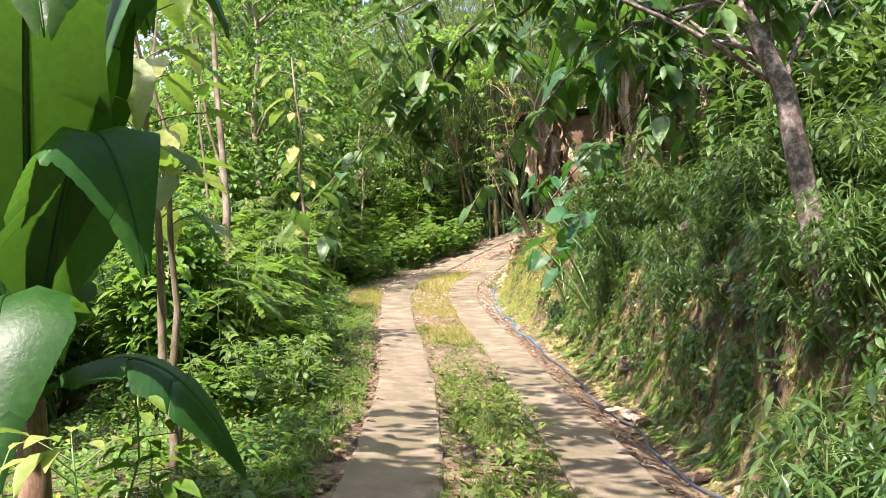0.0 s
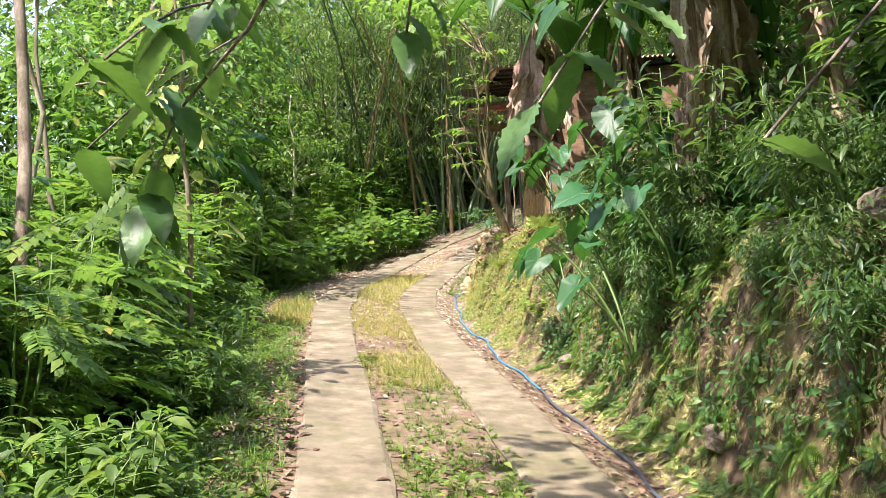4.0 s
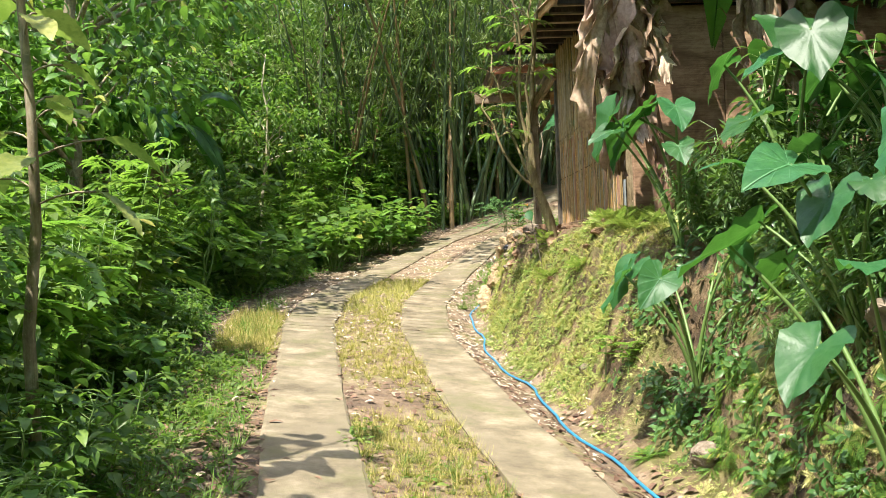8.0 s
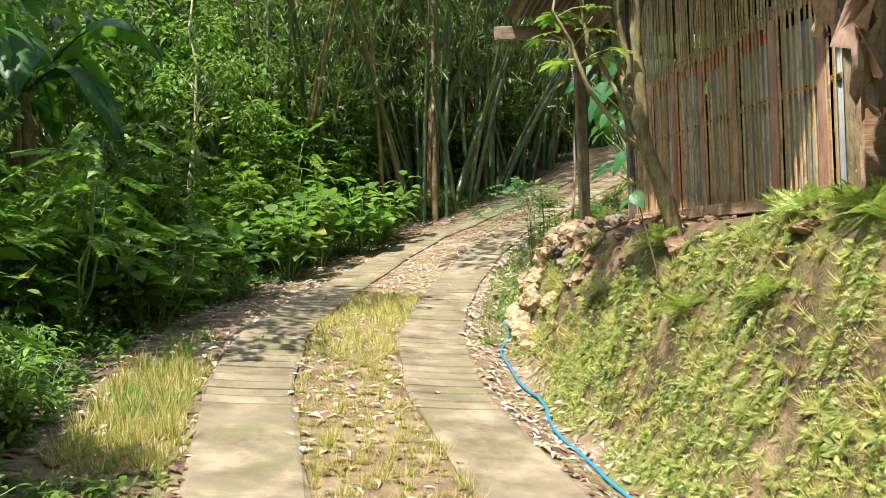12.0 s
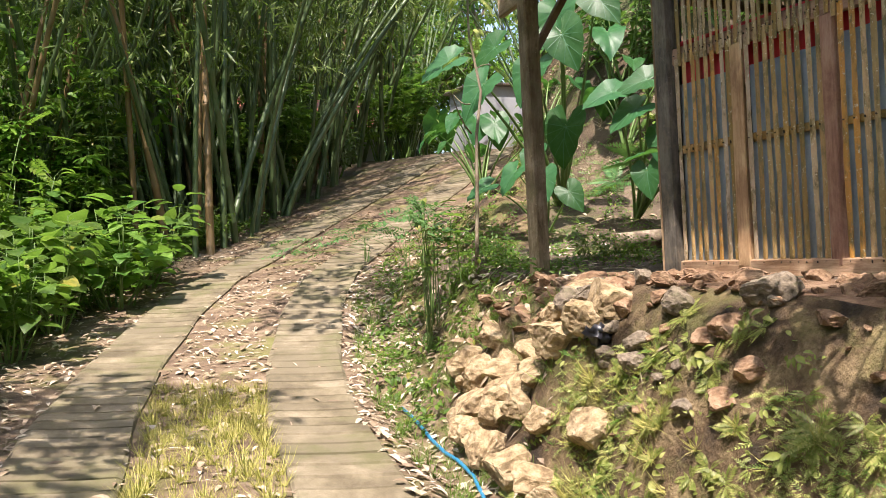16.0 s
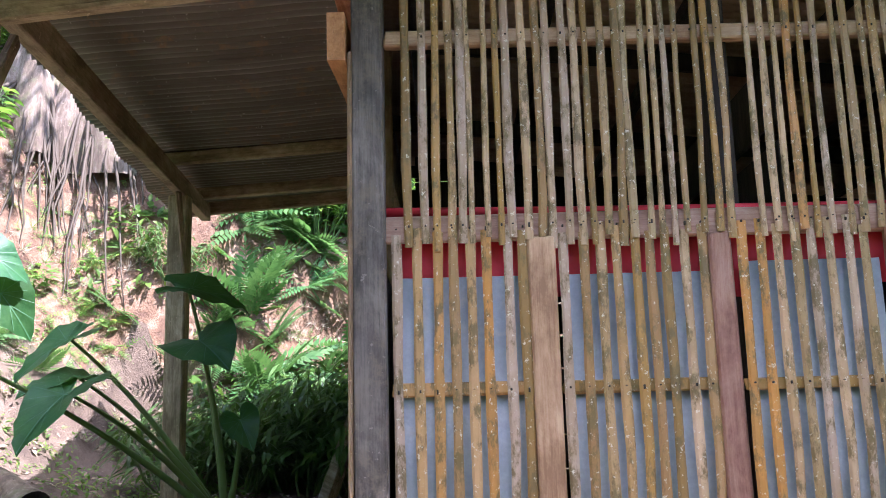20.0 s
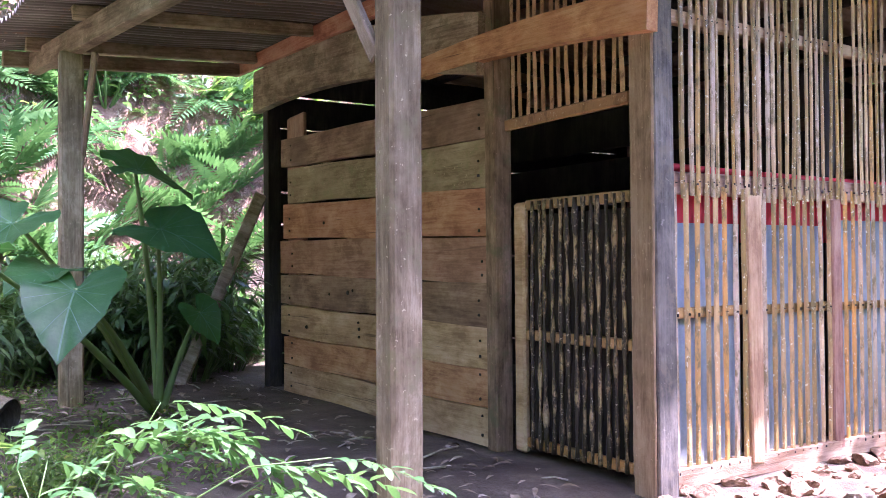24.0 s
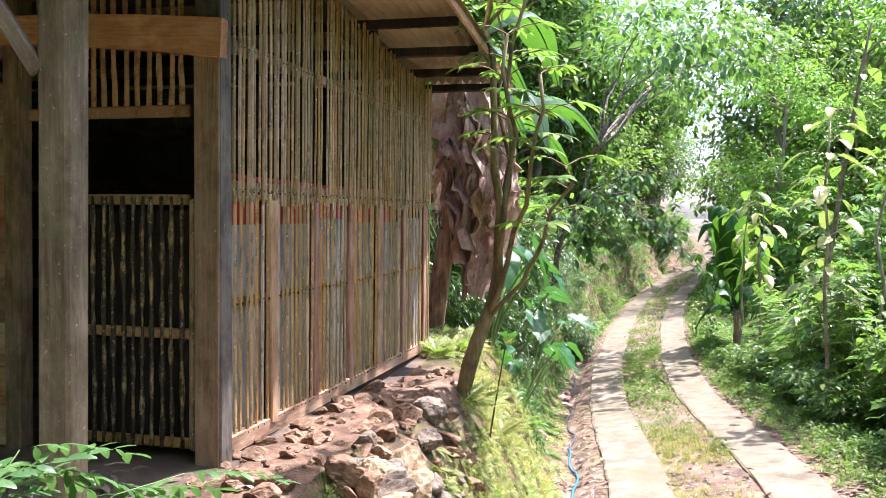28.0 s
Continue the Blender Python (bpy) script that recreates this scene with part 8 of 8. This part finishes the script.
bar("window", (1.0, -1.66, 0.7), (1.9, -1.61, 1.5), M_DARKW, hs, "dark panel painted as the shade of a window", 0.01)

# thin branch of the sapling by the porch, and a broad-leaved herb below it
br = thing("thin_branch", "pale thin bare branch with a few yellow-green leaves at its tip", "branch", at=pose(2.78, 27.15, 3.05))
w = Acc()
tube(w, bend((0, 0, 0), (-0.28, -0.23, 0.31), -0.05, 10, side=(0.2, 0.2, 1)), np.linspace(0.009, 0.004, 10), 6)
tube(w, bend((0, 0, 0.25), (-0.05, 0.35, 0.5), -0.06, 8), np.linspace(0.007, 0.003, 8), 6)
part("twig", w, M_BARK, br)
lv = Acc()
for tip in ((-0.28, -0.23, 0.31), (-0.05, 0.35, 0.5)):
    scatter(lv, OVATE, [tip] * 6, [(math.cos(q * 1.05), math.sin(q * 1.05), 0.1) for q in range(6)], [(0, 0, 1)] * 6, [0.06, 0.09, 0.07, 0.08, 0.06, 0.09])
part("foliage", lv, M_LEAF_Y, br)
hb = thing("broad_leaved_herb", "herb with long pale sunlit leaves at the yard's edge", "plant", at=pose(2.5, 27.52, gz(2.5, 27.52)))
w, lv = Acc(), Acc()
g_ = gz(2.5, 27.52)
for jx, jy, jz, wx, wy, wz, ln, wd in ((2.44, 27.49, 2.52, -0.11, -0.28, -0.05, 0.32, 0.26), (2.44, 27.49, 2.38, -0.14, -0.28, -0.03, 0.30, 0.22), (2.45, 27.45, 2.3, -0.3, -0.2, -0.05, 0.16, 0.26), (2.46, 27.6, 2.4, -0.2, 0.3, 0.0, 0.3, 0.24), (2.55, 27.5, 2.45, 0.3, 0.1, 0.1, 0.28, 0.22)):
    p = np.array((jx - 2.5, jy - 27.52, jz - g_))
    tube(w, bend((0, 0, -0.05), p, 0.03, 6), np.linspace(0.007, 0.003, 6), 5)
    scatter(lv, LANCE if ln > 0.2 else OVATE, [p], [(wx, wy, wz)], [(-0.3, 0.2, 1)], ln, wd * 1.3)
part("stem", w, M_STEM, hb)
part("foliage", lv, M_LEAF_Y, hb)
